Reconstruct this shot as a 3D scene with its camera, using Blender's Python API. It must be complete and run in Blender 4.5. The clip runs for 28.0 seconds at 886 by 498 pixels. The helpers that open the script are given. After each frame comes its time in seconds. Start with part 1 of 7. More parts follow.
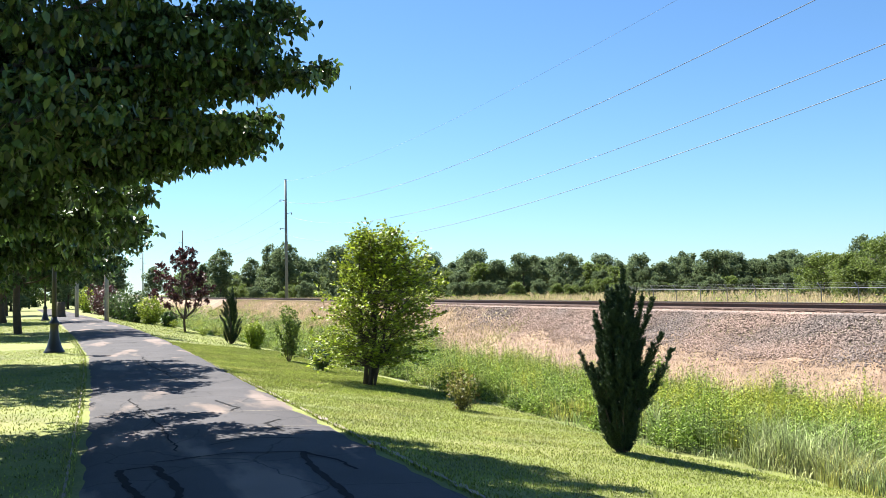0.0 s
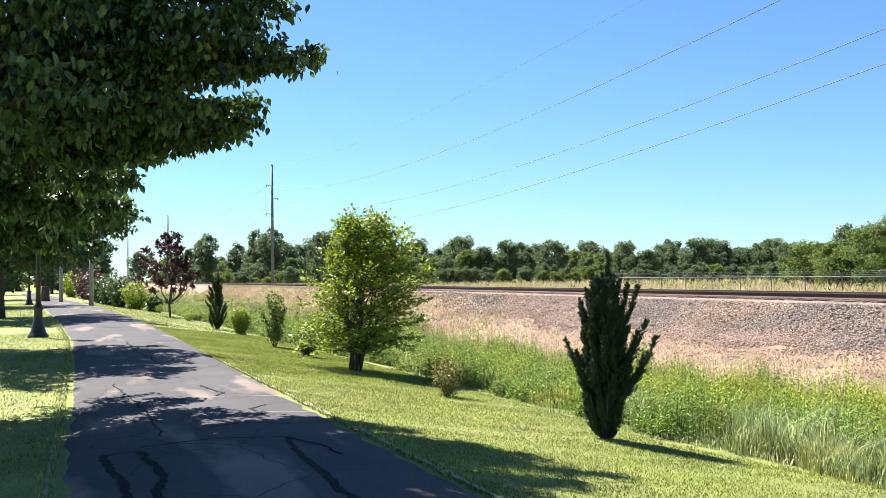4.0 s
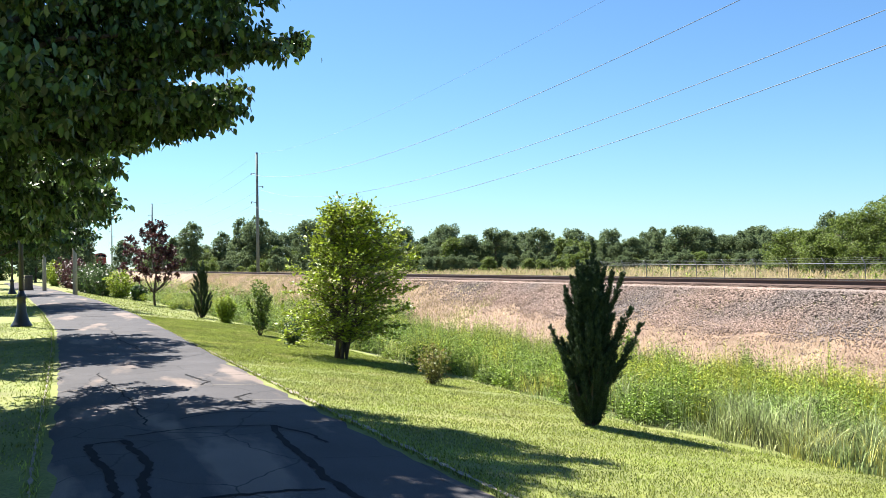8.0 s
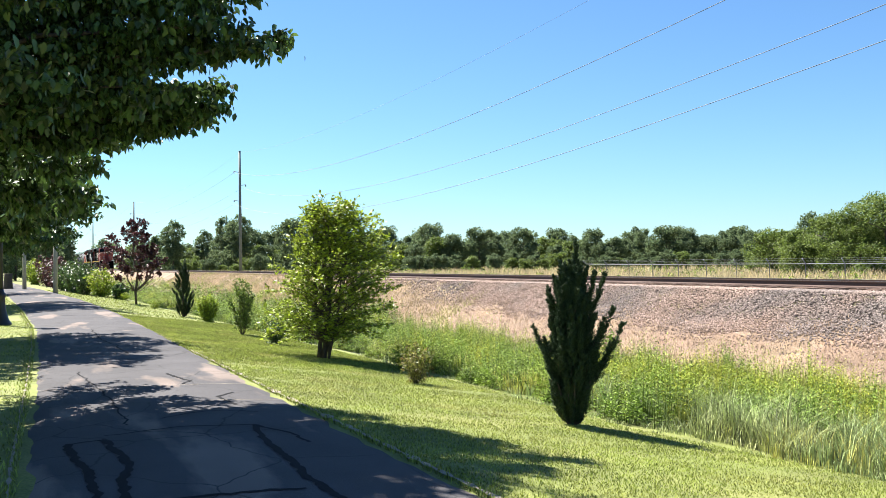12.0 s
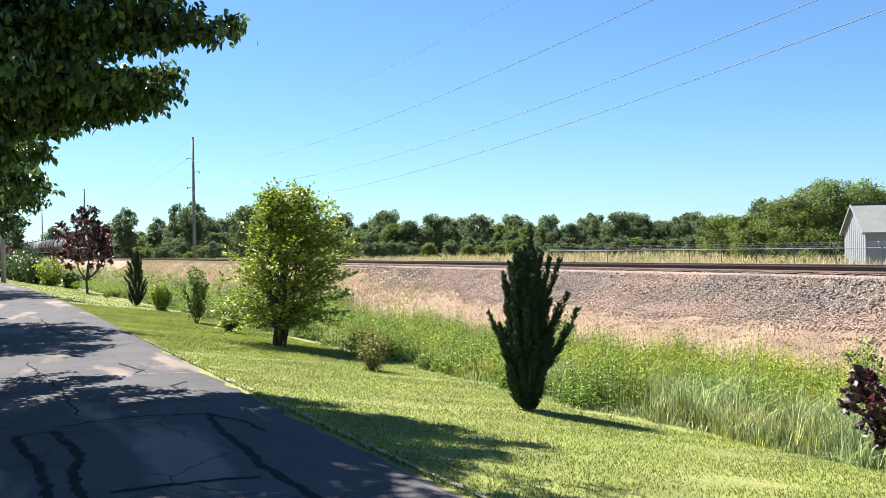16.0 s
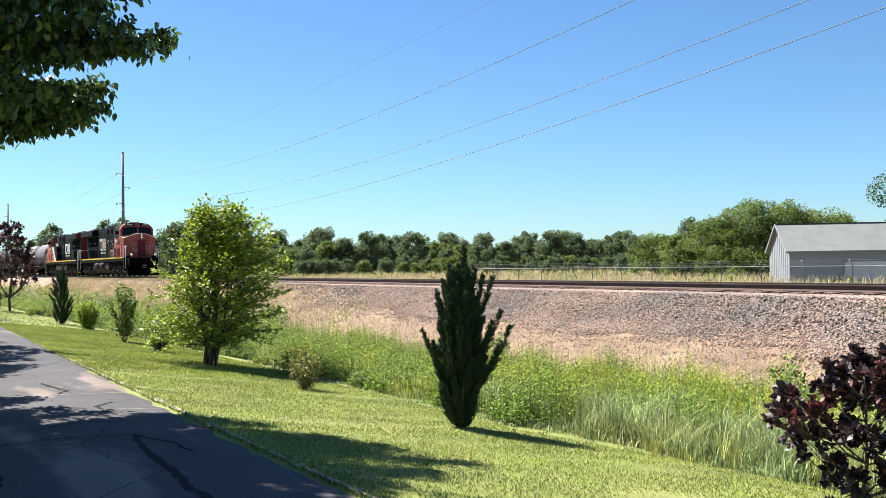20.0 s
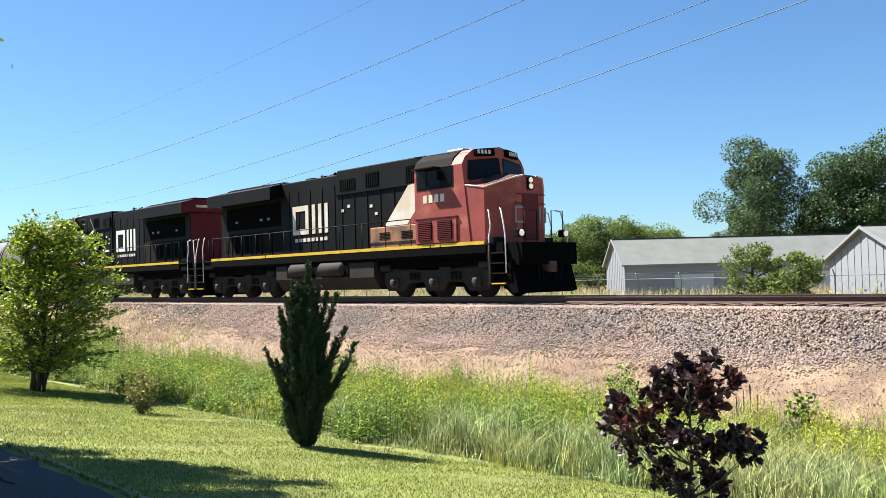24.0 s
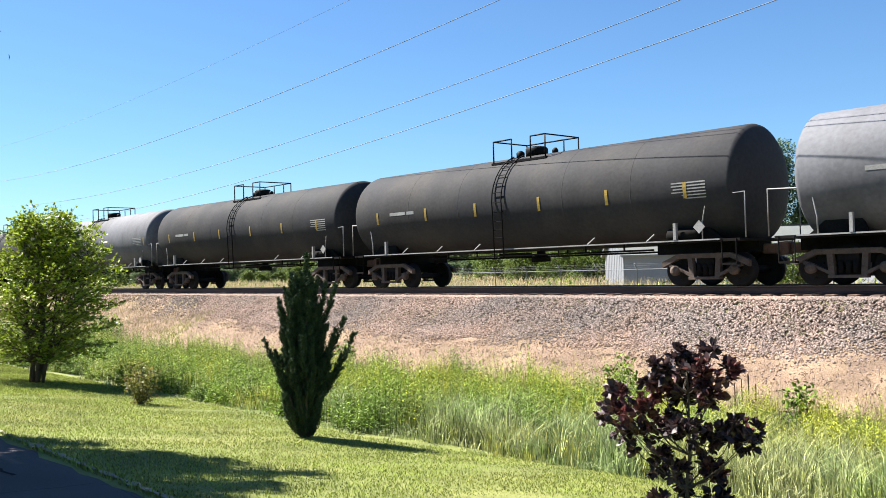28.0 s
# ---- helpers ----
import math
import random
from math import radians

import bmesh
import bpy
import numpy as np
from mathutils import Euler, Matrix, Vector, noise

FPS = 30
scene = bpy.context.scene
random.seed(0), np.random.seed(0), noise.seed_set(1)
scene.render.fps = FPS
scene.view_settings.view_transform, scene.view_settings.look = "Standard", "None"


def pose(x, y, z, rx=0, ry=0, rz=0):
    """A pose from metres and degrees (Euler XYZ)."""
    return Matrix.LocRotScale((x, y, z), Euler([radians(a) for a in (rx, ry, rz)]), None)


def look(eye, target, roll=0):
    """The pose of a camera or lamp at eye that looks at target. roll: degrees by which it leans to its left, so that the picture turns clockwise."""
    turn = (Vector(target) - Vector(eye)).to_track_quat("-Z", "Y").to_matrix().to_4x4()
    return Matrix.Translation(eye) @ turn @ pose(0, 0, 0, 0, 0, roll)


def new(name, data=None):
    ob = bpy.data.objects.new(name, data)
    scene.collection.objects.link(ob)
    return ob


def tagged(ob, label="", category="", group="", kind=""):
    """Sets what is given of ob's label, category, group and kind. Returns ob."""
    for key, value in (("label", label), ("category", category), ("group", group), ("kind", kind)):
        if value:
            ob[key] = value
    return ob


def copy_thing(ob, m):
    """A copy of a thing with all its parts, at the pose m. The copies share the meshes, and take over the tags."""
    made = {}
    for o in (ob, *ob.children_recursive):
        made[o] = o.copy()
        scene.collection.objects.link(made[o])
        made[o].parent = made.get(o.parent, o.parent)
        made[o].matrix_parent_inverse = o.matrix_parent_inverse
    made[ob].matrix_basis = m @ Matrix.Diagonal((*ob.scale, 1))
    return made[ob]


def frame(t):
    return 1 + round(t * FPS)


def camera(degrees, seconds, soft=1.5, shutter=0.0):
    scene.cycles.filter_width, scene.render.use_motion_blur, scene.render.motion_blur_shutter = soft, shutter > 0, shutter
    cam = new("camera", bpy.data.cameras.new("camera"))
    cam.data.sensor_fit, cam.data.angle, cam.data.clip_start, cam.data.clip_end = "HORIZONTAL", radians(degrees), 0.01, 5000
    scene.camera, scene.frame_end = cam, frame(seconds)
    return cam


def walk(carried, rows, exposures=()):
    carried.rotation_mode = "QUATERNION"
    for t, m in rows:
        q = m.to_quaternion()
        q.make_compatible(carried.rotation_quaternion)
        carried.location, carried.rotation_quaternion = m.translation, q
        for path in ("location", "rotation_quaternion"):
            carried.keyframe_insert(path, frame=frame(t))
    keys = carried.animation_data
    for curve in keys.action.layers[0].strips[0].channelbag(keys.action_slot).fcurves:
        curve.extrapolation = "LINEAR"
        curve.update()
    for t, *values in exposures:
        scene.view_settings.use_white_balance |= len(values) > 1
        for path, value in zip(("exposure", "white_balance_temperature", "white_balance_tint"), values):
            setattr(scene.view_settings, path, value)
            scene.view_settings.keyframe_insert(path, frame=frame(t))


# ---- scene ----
# World: x along the railway (the train runs towards +x), y across it, z up; the path by the camera is z = 0.
cam = camera(51.65, 28.0, soft=0.4)
EYE = 1.6
# seconds, x, y, yaw, pitch, roll: a standing viewer who slowly turns to the right
ROWS = [
    (0.0, 0.000, 0.000, 66.79, 2.50, 1.05),
    (0.5, 0.000, 0.001, 66.64, 2.34, 1.04),
    (1.0, 0.001, 0.002, 66.47, 2.14, 0.97),
    (1.5, 0.001, 0.002, 66.28, 1.96, 0.94),
    (2.0, 0.001, 0.003, 66.12, 1.82, 0.87),
    (2.5, 0.001, 0.004, 66.01, 1.76, 0.82),
    (3.0, 0.002, 0.004, 65.97, 1.71, 0.77),
    (3.5, 0.002, 0.004, 65.97, 1.68, 0.73),
    (5.5, 0.002, 0.005, 65.70, 1.38, 0.80),
    (6.0, 0.002, 0.006, 65.57, 1.26, 0.86),
    (6.5, 0.003, 0.006, 65.43, 1.14, 0.87),
    (7.0, 0.003, 0.007, 65.29, 1.02, 0.92),
    (7.5, 0.003, 0.008, 65.15, 0.92, 0.90),
    (8.0, 0.003, 0.008, 65.05, 0.88, 0.85),
    (8.5, 0.004, 0.009, 64.96, 0.89, 0.76),
    (9.0, 0.004, 0.009, 64.87, 0.92, 0.75),
    (9.5, 0.004, 0.010, 64.76, 0.96, 0.68),
    (10.0, 0.004, 0.010, 64.63, 1.01, 0.67),
    (10.5, 0.005, 0.011, 64.49, 1.03, 0.73),
    (11.0, 0.005, 0.012, 64.36, 0.99, 0.72),
    (11.5, 0.005, 0.012, 64.22, 0.93, 0.70),
    (12.0, 0.006, 0.013, 64.01, 0.82, 0.71),
    (12.5, 0.006, 0.014, 63.73, 0.73, 0.67),
    (14.5, 0.010, 0.022, 62.19, 0.45, 0.86),
    (15.0, 0.011, 0.023, 61.86, 0.24, 0.95),
    (15.5, 0.012, 0.025, 61.56, 0.04, 0.97),
    (16.0, 0.012, 0.026, 61.30, -0.05, 0.97),
    (16.5, 0.013, 0.027, 61.09, -0.06, 1.00),
    (17.0, 0.013, 0.028, 60.89, -0.00, 0.99),
    (17.5, 0.014, 0.029, 60.58, 0.11, 1.02),
    (18.0, 0.015, 0.031, 60.15, 0.23, 0.99),
    (18.5, 0.017, 0.034, 59.59, 0.35, 0.95),
    (19.0, 0.019, 0.037, 58.90, 0.53, 0.86),
    (19.5, 0.021, 0.040, 58.08, 0.74, 0.83),
    (20.0, 0.023, 0.044, 57.26, 0.99, 0.84),
    (20.5, 0.026, 0.048, 56.33, 1.21, 0.87),
    (21.0, 0.029, 0.053, 55.27, 1.37, 0.91),
    (21.5, 0.033, 0.058, 53.92, 1.54, 0.95),
    (22.0, 0.038, 0.065, 52.28, 1.69, 1.00),
    (22.5, 0.043, 0.072, 50.71, 1.84, 1.08),
    (24.5, 0.055, 0.085, 47.41, 1.70, 1.57),
    (25.0, 0.055, 0.085, 47.28, 1.61, 1.55),
    (25.5, 0.055, 0.085, 47.26, 1.60, 1.54),
    (26.0, 0.055, 0.085, 47.28, 1.56, 1.54),
    (26.5, 0.055, 0.085, 47.39, 1.51, 1.49),
    (27.0, 0.054, 0.084, 47.54, 1.36, 1.58),
    (27.5, 0.054, 0.084, 47.66, 1.26, 1.61),
    (28.0, 0.054, 0.084, 47.71, 1.21, 1.61),
]
walk(cam, [(t, pose(x, y, EYE, 90 + pitch, roll, yaw)) for t, x, y, yaw, pitch, roll in ROWS],
     exposures=((0.0, 1.85), (12.0, 1.85), (16.0, 1.80), (20.0, 1.70), (22.0, 1.66), (25.0, 1.73), (28.0, 1.78)))

# ---- light ----
SUN_ELEV, SUN_FROM = 53.0, 200.0      # degrees; the compass angle (from +x towards +y) from which the sun shines
world = bpy.data.worlds.new("sky")
scene.world = world
world.use_nodes = True
wn = world.node_tree.nodes
sky = wn.new("ShaderNodeTexSky")
sky.sky_type = "NISHITA"
sky.sun_disc = False
sky.sun_elevation = radians(SUN_ELEV)
sky.sun_rotation = radians(90.0 - SUN_FROM)
sky.air_density, sky.dust_density, sky.ozone_density = 1.0, 0.15, 3.0
tone = wn.new("ShaderNodeMix")
tone.data_type, tone.blend_type = "RGBA", "MULTIPLY"
tone.inputs["Factor"].default_value = 1.0
tone.inputs["B"].default_value = (0.565, 0.775, 0.955, 1)
world.node_tree.links.new(sky.outputs["Color"], tone.inputs["A"])
wn["Background"].inputs["Strength"].default_value = 0.05
world.node_tree.links.new(tone.outputs["Result"], wn["Background"].inputs["Color"])
sun_data = bpy.data.lights.new("sun", "SUN")
sun_data.energy, sun_data.angle, sun_data.color = 5.0, radians(0.5), (1.0, 0.95, 0.87)
sun = new("sun", sun_data)
sun_way = Vector((math.cos(radians(SUN_FROM)) * math.cos(radians(SUN_ELEV)), math.sin(radians(SUN_FROM)) * math.cos(radians(SUN_ELEV)), math.sin(radians(SUN_ELEV))))
sun.matrix_world = look(sun_way * 100.0, (0, 0, 0))


# ---- materials ----
def mat(name, base, rough=0.8, metal=0.0, var=0.12, scale=3.0, fine=40.0, bump=0.0, tint=None, tint_scale=0.6, tint_cut=(0.45, 0.65), random_object=0.0, island=0.0, trans=0.0, spec=0.5, coat=0.0, stretch=(1, 1, 1)):
    """A principled material with variation at two scales, an optional second colour in patches, and bump."""
    m = bpy.data.materials.new(name)
    m.use_nodes = True
    nt = m.node_tree
    n, l = nt.nodes, nt.links
    bsdf = n["Principled BSDF"]
    bsdf.inputs["Roughness"].default_value = rough
    bsdf.inputs["Metallic"].default_value = metal
    bsdf.inputs["Specular IOR Level"].default_value = spec
    bsdf.inputs["Coat Weight"].default_value = coat
    co = n.new("ShaderNodeTexCoord")
    big = n.new("ShaderNodeTexNoise")
    big.inputs["Scale"].default_value, big.inputs["Detail"].default_value = scale, 5.0
    small = n.new("ShaderNodeTexNoise")
    small.inputs["Scale"].default_value, small.inputs["Detail"].default_value = fine, 4.0
    for t in (big, small):
        l.new(co.outputs["Object"], t.inputs["Vector"])
    col = n.new("ShaderNodeRGB")
    col.outputs[0].default_value = (*base, 1)
    out = col.outputs[0]
    if tint:
        pat = n.new("ShaderNodeTexNoise")
        pat.inputs["Scale"].default_value, pat.inputs["Detail"].default_value = tint_scale, 6.0
        mp = n.new("ShaderNodeMapping")
        mp.inputs["Scale"].default_value = stretch
        l.new(co.outputs["Object"], mp.inputs["Vector"])
        l.new(mp.outputs["Vector"], pat.inputs["Vector"])
        rg = n.new("ShaderNodeMapRange")
        rg.inputs["From Min"].default_value, rg.inputs["From Max"].default_value = tint_cut
        l.new(pat.outputs["Fac"], rg.inputs["Value"])
        mx = n.new("ShaderNodeMix")
        mx.data_type = "RGBA"
        l.new(rg.outputs["Result"], mx.inputs["Factor"])
        l.new(out, mx.inputs["A"])
        mx.inputs["B"].default_value = (*tint, 1)
        out = mx.outputs["Result"]
    add = n.new("ShaderNodeMath")
    add.operation = "ADD"
    l.new(big.outputs["Fac"], add.inputs[0])
    l.new(small.outputs["Fac"], add.inputs[1])
    rg = n.new("ShaderNodeMapRange")
    rg.inputs["From Min"].default_value, rg.inputs["From Max"].default_value = 0.6, 1.4
    rg.inputs["To Min"].default_value, rg.inputs["To Max"].default_value = 1.0 - var, 1.0 + var
    l.new(add.outputs[0], rg.inputs["Value"])
    val = rg.outputs["Result"]
    if random_object or island:
        src = n.new("ShaderNodeObjectInfo").outputs["Random"] if random_object else n.new("ShaderNodeNewGeometry").outputs["Random Per Island"]
        r2 = n.new("ShaderNodeMapRange")
        k = random_object or island
        r2.inputs["To Min"].default_value, r2.inputs["To Max"].default_value = 1.0 - k, 1.0 + k
        l.new(src, r2.inputs["Value"])
        mul = n.new("ShaderNodeMath")
        mul.operation = "MULTIPLY"
        l.new(val, mul.inputs[0])
        l.new(r2.outputs["Result"], mul.inputs[1])
        val = mul.outputs[0]
    sc = n.new("ShaderNodeVectorMath")
    sc.operation = "SCALE"
    l.new(out, sc.inputs[0])
    l.new(val, sc.inputs["Scale"])
    l.new(sc.outputs[0], bsdf.inputs["Base Color"])
    if bump:
        bp = n.new("ShaderNodeBump")
        bp.inputs["Strength"].default_value, bp.inputs["Distance"].default_value = 1.0, bump
        l.new(add.outputs[0], bp.inputs["Height"])
        l.new(bp.outputs["Normal"], bsdf.inputs["Normal"])
    if trans:
        tr = n.new("ShaderNodeBsdfTranslucent")
        l.new(sc.outputs[0], tr.inputs["Color"])
        ms = n.new("ShaderNodeMixShader")
        ms.inputs["Fac"].default_value = trans
        l.new(bsdf.outputs[0], ms.inputs[1])
        l.new(tr.outputs[0], ms.inputs[2])
        l.new(ms.outputs[0], n["Material Output"].inputs["Surface"])
    return m


GROUND = mat("dry_ground", (0.13, 0.12, 0.05), 0.95, var=0.3, scale=0.3, fine=9.0, bump=0.02, tint=(0.30, 0.24, 0.12), tint_scale=0.08)
LAWN = mat("mown_lawn", (0.150, 0.175, 0.034), 0.9, var=0.5, scale=1.2, fine=38.0, bump=0.02, tint=(0.21, 0.205, 0.06), tint_scale=0.9, tint_cut=(0.45, 0.8))
# soil darkened so that gaps in the weeds read as shade
DITCH = mat("ditch_soil", (0.030, 0.038, 0.014), 0.95, var=0.4, scale=1.5, fine=25.0, bump=0.03)
DRY = mat("dead_grass_bank", (0.205, 0.138, 0.094), 0.95, var=0.55, scale=1.1, fine=30.0, bump=0.035, tint=(0.27, 0.19, 0.118), tint_scale=0.7)
# bed colour darkened so the gaps between loose stones look shaded
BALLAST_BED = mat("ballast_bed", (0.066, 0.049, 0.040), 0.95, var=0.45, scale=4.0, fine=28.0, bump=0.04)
STONE = mat("ballast_stone", (0.275, 0.202, 0.168), 0.95, var=0.3, scale=0.5, fine=60.0, island=0.48, spec=0.2, tint=(0.205, 0.17, 0.155), tint_scale=0.35)
ASPHALT = mat("weathered_asphalt", (0.062, 0.059, 0.063), 0.9, var=0.3, scale=0.9, fine=120.0, bump=0.004, tint=(0.170, 0.135, 0.118), tint_scale=1.1, tint_cut=(0.55, 0.62), stretch=(0.30, 1.0, 1.0), spec=0.25)
TAR = mat("crack_sealer", (0.018, 0.018, 0.020), 0.95, var=0.2, scale=3, fine=40, spec=0.1)
KERB = mat("pale_edging", (0.25, 0.21, 0.165), 0.9, var=0.3, scale=3, fine=30, bump=0.006)
BARK = mat("grey_brown_bark", (0.085, 0.066, 0.05), 0.95, var=0.4, scale=6, fine=45, bump=0.02)
LEAF = mat("broadleaf_green", (0.066, 0.116, 0.029), 0.36, var=0.3, scale=1.0, fine=8.0, island=0.65, trans=0.28)
LEAF_Y = mat("yellow_green_leaf", (0.25, 0.32, 0.032), 0.45, var=0.25, scale=1.0, fine=8.0, island=0.6, trans=0.32, spec=0.35)
# lightened and slightly bluish: distance haze is mixed into the leaf colour
LEAF_FAR = mat("hazed_distant_foliage", (0.120, 0.164, 0.078), 0.8, var=0.3, scale=0.25, fine=2.0, island=0.4, trans=0.4, spec=0.2)
LEAF_LIGHT = mat("light_foliage", (0.128, 0.180, 0.036), 0.7, var=0.3, scale=0.25, fine=2.0, island=0.45, trans=0.4)
LEAF_TALL = mat("grey_green_foliage", (0.072, 0.118, 0.046), 0.6, var=0.3, scale=0.3, fine=3.0, island=0.6, trans=0.3, spec=0.3)
LEAF_RED = mat("purple_leaf", (0.075, 0.024, 0.028), 0.45, var=0.3, scale=1.5, fine=9.0, island=0.5, trans=0.25)
NEEDLE = mat("juniper_needles", (0.036, 0.062, 0.027), 0.6, var=0.35, scale=2, fine=20, island=0.6, trans=0.08, spec=0.3)
WEED = mat("green_weeds", (0.150, 0.232, 0.032), 0.6, var=0.4, scale=0.5, fine=5, island=0.85, trans=0.08, tint=(0.25, 0.31, 0.036), tint_scale=0.35, spec=0.2)
REED = mat("blue_green_grass", (0.27, 0.335, 0.135), 0.65, var=0.3, scale=0.5, fine=5, island=0.85, trans=0.15, tint=(0.40, 0.40, 0.17), tint_scale=0.3, spec=0.3)
STRAW = mat("dry_straw", (0.50, 0.41, 0.235), 0.8, var=0.3, scale=0.2, fine=4, island=0.4, trans=0.3)
PALE_STRAW = mat("pale_bank_straw", (0.40, 0.32, 0.195), 0.85, var=0.3, scale=0.3, fine=5, island=0.45, trans=0.25, spec=0.2, tint=(0.30, 0.29, 0.12), tint_scale=0.25)
BLADE = mat("grass_blades", (0.225, 0.27, 0.052), 0.7, var=0.45, scale=0.6, fine=6, island=0.65, trans=0.25, tint=(0.34, 0.325, 0.10), tint_scale=0.8, tint_cut=(0.5, 0.8), spec=0.25)
RAIL = mat("rusty_rail", (0.085, 0.05, 0.04), 0.6, metal=0.3, var=0.3, scale=1, fine=20)
RAIL_TOP = mat("polished_rail_head", (0.35, 0.33, 0.31), 0.3, metal=0.9, var=0.1)
TIE = mat("creosoted_tie", (0.115, 0.070, 0.050), 0.95, var=0.4, scale=3, fine=40, bump=0.01, random_object=0.3)
POLE_M = mat("weathered_steel_pole", (0.15, 0.165, 0.16), 0.7, metal=0.2, var=0.2, scale=1, fine=12)
WOODPOLE = mat("silvered_wood", (0.34, 0.31, 0.27), 0.9, var=0.25, scale=3, fine=30, bump=0.004)
WIRE = mat("dark_wire", (0.19, 0.21, 0.25), 0.6, var=0.05)
LAMP_BLACK = mat("black_cast_iron", (0.018, 0.019, 0.02), 0.4, var=0.2, scale=4, fine=40)
SIDING = mat("white_siding", (0.20, 0.21, 0.232), 0.7, var=0.08, scale=0.5, fine=12)
GREYWALL = mat("grey_siding", (0.235, 0.247, 0.285), 0.7, var=0.08, scale=0.5, fine=12)
ROOFING = mat("grey_shingles", (0.155, 0.165, 0.155), 0.9, var=0.2, scale=0.8, fine=9, bump=0.01)
DOORW = mat("white_garage_door", (0.50, 0.51, 0.53), 0.6, var=0.05)
GALV = mat("galvanised_steel", (0.16, 0.17, 0.18), 0.7, metal=0.0, var=0.12)
LEAF_RUSSET = mat("russet_green_leaf", (0.20, 0.20, 0.045), 0.5, var=0.25, scale=1.0, fine=8.0, island=0.5, trans=0.4, tint=(0.14, 0.055, 0.03), tint_scale=5.0, tint_cut=(0.5, 0.7))
# yellower weeds, whose colour also carries sunlit highlights among the green
GOLD = mat("yellow_green_weeds", (0.33, 0.36, 0.036), 0.6, var=0.3, scale=0.5, fine=5, island=0.8, trans=0.08, spec=0.2)
SMOKE = mat("smoke_bush_leaf", (0.040, 0.022, 0.024), 0.5, var=0.3, scale=1.5, fine=9.0, island=0.6, trans=0.22, tint=(0.20, 0.055, 0.052), tint_scale=2.2, tint_cut=(0.52, 0.70))
BANK_STRAW = mat("bleached_bank_grass", (0.34, 0.245, 0.155), 0.85, var=0.3, scale=0.8, fine=6, island=0.6, trans=0.2, spec=0.2)
REED_GOLD = mat("yellow_green_grass", (0.45, 0.44, 0.12), 0.7, var=0.3, scale=0.5, fine=5, island=0.7, trans=0.2, tint=(0.28, 0.35, 0.07), tint_scale=0.4, spec=0.3)


def crazed(m, scale, width, dark):
    """Adds a net of fine dark cracks to a material's base colour."""
    nt = m.node_tree
    n, l = nt.nodes, nt.links
    bsdf = n["Principled BSDF"]
    src = bsdf.inputs["Base Color"].links[0].from_socket
    co = n.new("ShaderNodeTexCoord")
    wob = n.new("ShaderNodeTexNoise")
    wob.inputs["Scale"].default_value, wob.inputs["Detail"].default_value = 1.3, 6.0
    l.new(co.outputs["Object"], wob.inputs["Vector"])
    add = n.new("ShaderNodeMix")
    add.data_type = "VECTOR"
    add.inputs["Factor"].default_value = 0.32
    l.new(co.outputs["Object"], add.inputs["A"])
    l.new(wob.outputs["Color"], add.inputs["B"])
    vor = n.new("ShaderNodeTexVoronoi")
    vor.feature = "DISTANCE_TO_EDGE"
    vor.inputs["Scale"].default_value = scale
    l.new(add.outputs["Result"], vor.inputs["Vector"])
    rg = n.new("ShaderNodeMapRange")
    rg.inputs["From Max"].default_value = width
    l.new(vor.outputs["Distance"], rg.inputs["Value"])
    mx = n.new("ShaderNodeMix")
    mx.data_type = "RGBA"
    l.new(rg.outputs["Result"], mx.inputs["Factor"])
    mx.inputs["A"].default_value = (*dark, 1)
    l.new(src, mx.inputs["B"])
    l.new(mx.outputs["Result"], bsdf.inputs["Base Color"])


crazed(ASPHALT, 1.1, 0.010, (0.028, 0.027, 0.028))


# ---- builders ----
def part(name, bm, material, parent=None, label="", smooth=False):
    """Link a bmesh as one mesh object, under a thing or a part if one is given."""
    me = bpy.data.meshes.new(name)
    bm.to_mesh(me)
    bm.free()
    me.materials.append(material)
    if smooth:
        me.polygons.foreach_set("use_smooth", [True] * len(me.polygons))
    ob = new(name, me)
    ob.parent = parent
    if label:
        ob["label"] = label
    return ob


def empty(name, m, label, category, group="", kind=""):
    ob = new(name)
    ob.matrix_basis = m
    return tagged(ob, label, category, group, kind)


def box(bm, c, s, bevel=0.0, m=None):
    r = bmesh.ops.create_cube(bm, size=1.0, matrix=(m or Matrix()) @ Matrix.Translation(c) @ Matrix.Diagonal((*s, 1)))
    if bevel:
        edges = list({e for v in r["verts"] for e in v.link_edges})
        bmesh.ops.bevel(bm, geom=edges, offset=bevel, segments=2, affect="EDGES", profile=0.5)
    return bm


def boxes(*items, bevel=0.0):
    bm = bmesh.new()
    for c, s in items:
        box(bm, c, s, bevel)
    return bm


def tube(bm, pts, r, sides=8, r2=None, cap=True):
    """A round bar through the points; the radius may change to r2 at the end."""
    pts = [Vector(p) for p in pts]
    rings = []
    n = len(pts)
    up = Vector((0.31, 0.17, 0.93))
    for i, p in enumerate(pts):
        d = (pts[min(i + 1, n - 1)] - pts[max(i - 1, 0)]).normalized()
        a = d.cross(up)
        if a.length < 0.05:
            a = d.cross(Vector((1, 0, 0)))
        a.normalize()
        b = d.cross(a)
        rad = r if r2 is None else r + (r2 - r) * i / (n - 1)
        rings.append([bm.verts.new(p + rad * (math.cos(k * 2 * math.pi / sides) * a + math.sin(k * 2 * math.pi / sides) * b)) for k in range(sides)])
    for i in range(n - 1):
        for k in range(sides):
            f = bm.faces.new((rings[i][k], rings[i][(k + 1) % sides], rings[i + 1][(k + 1) % sides], rings[i + 1][k]))
            f.smooth = sides > 5
    if cap:
        bm.faces.new(rings[0][::-1])
        bm.faces.new(rings[-1])
    return bm


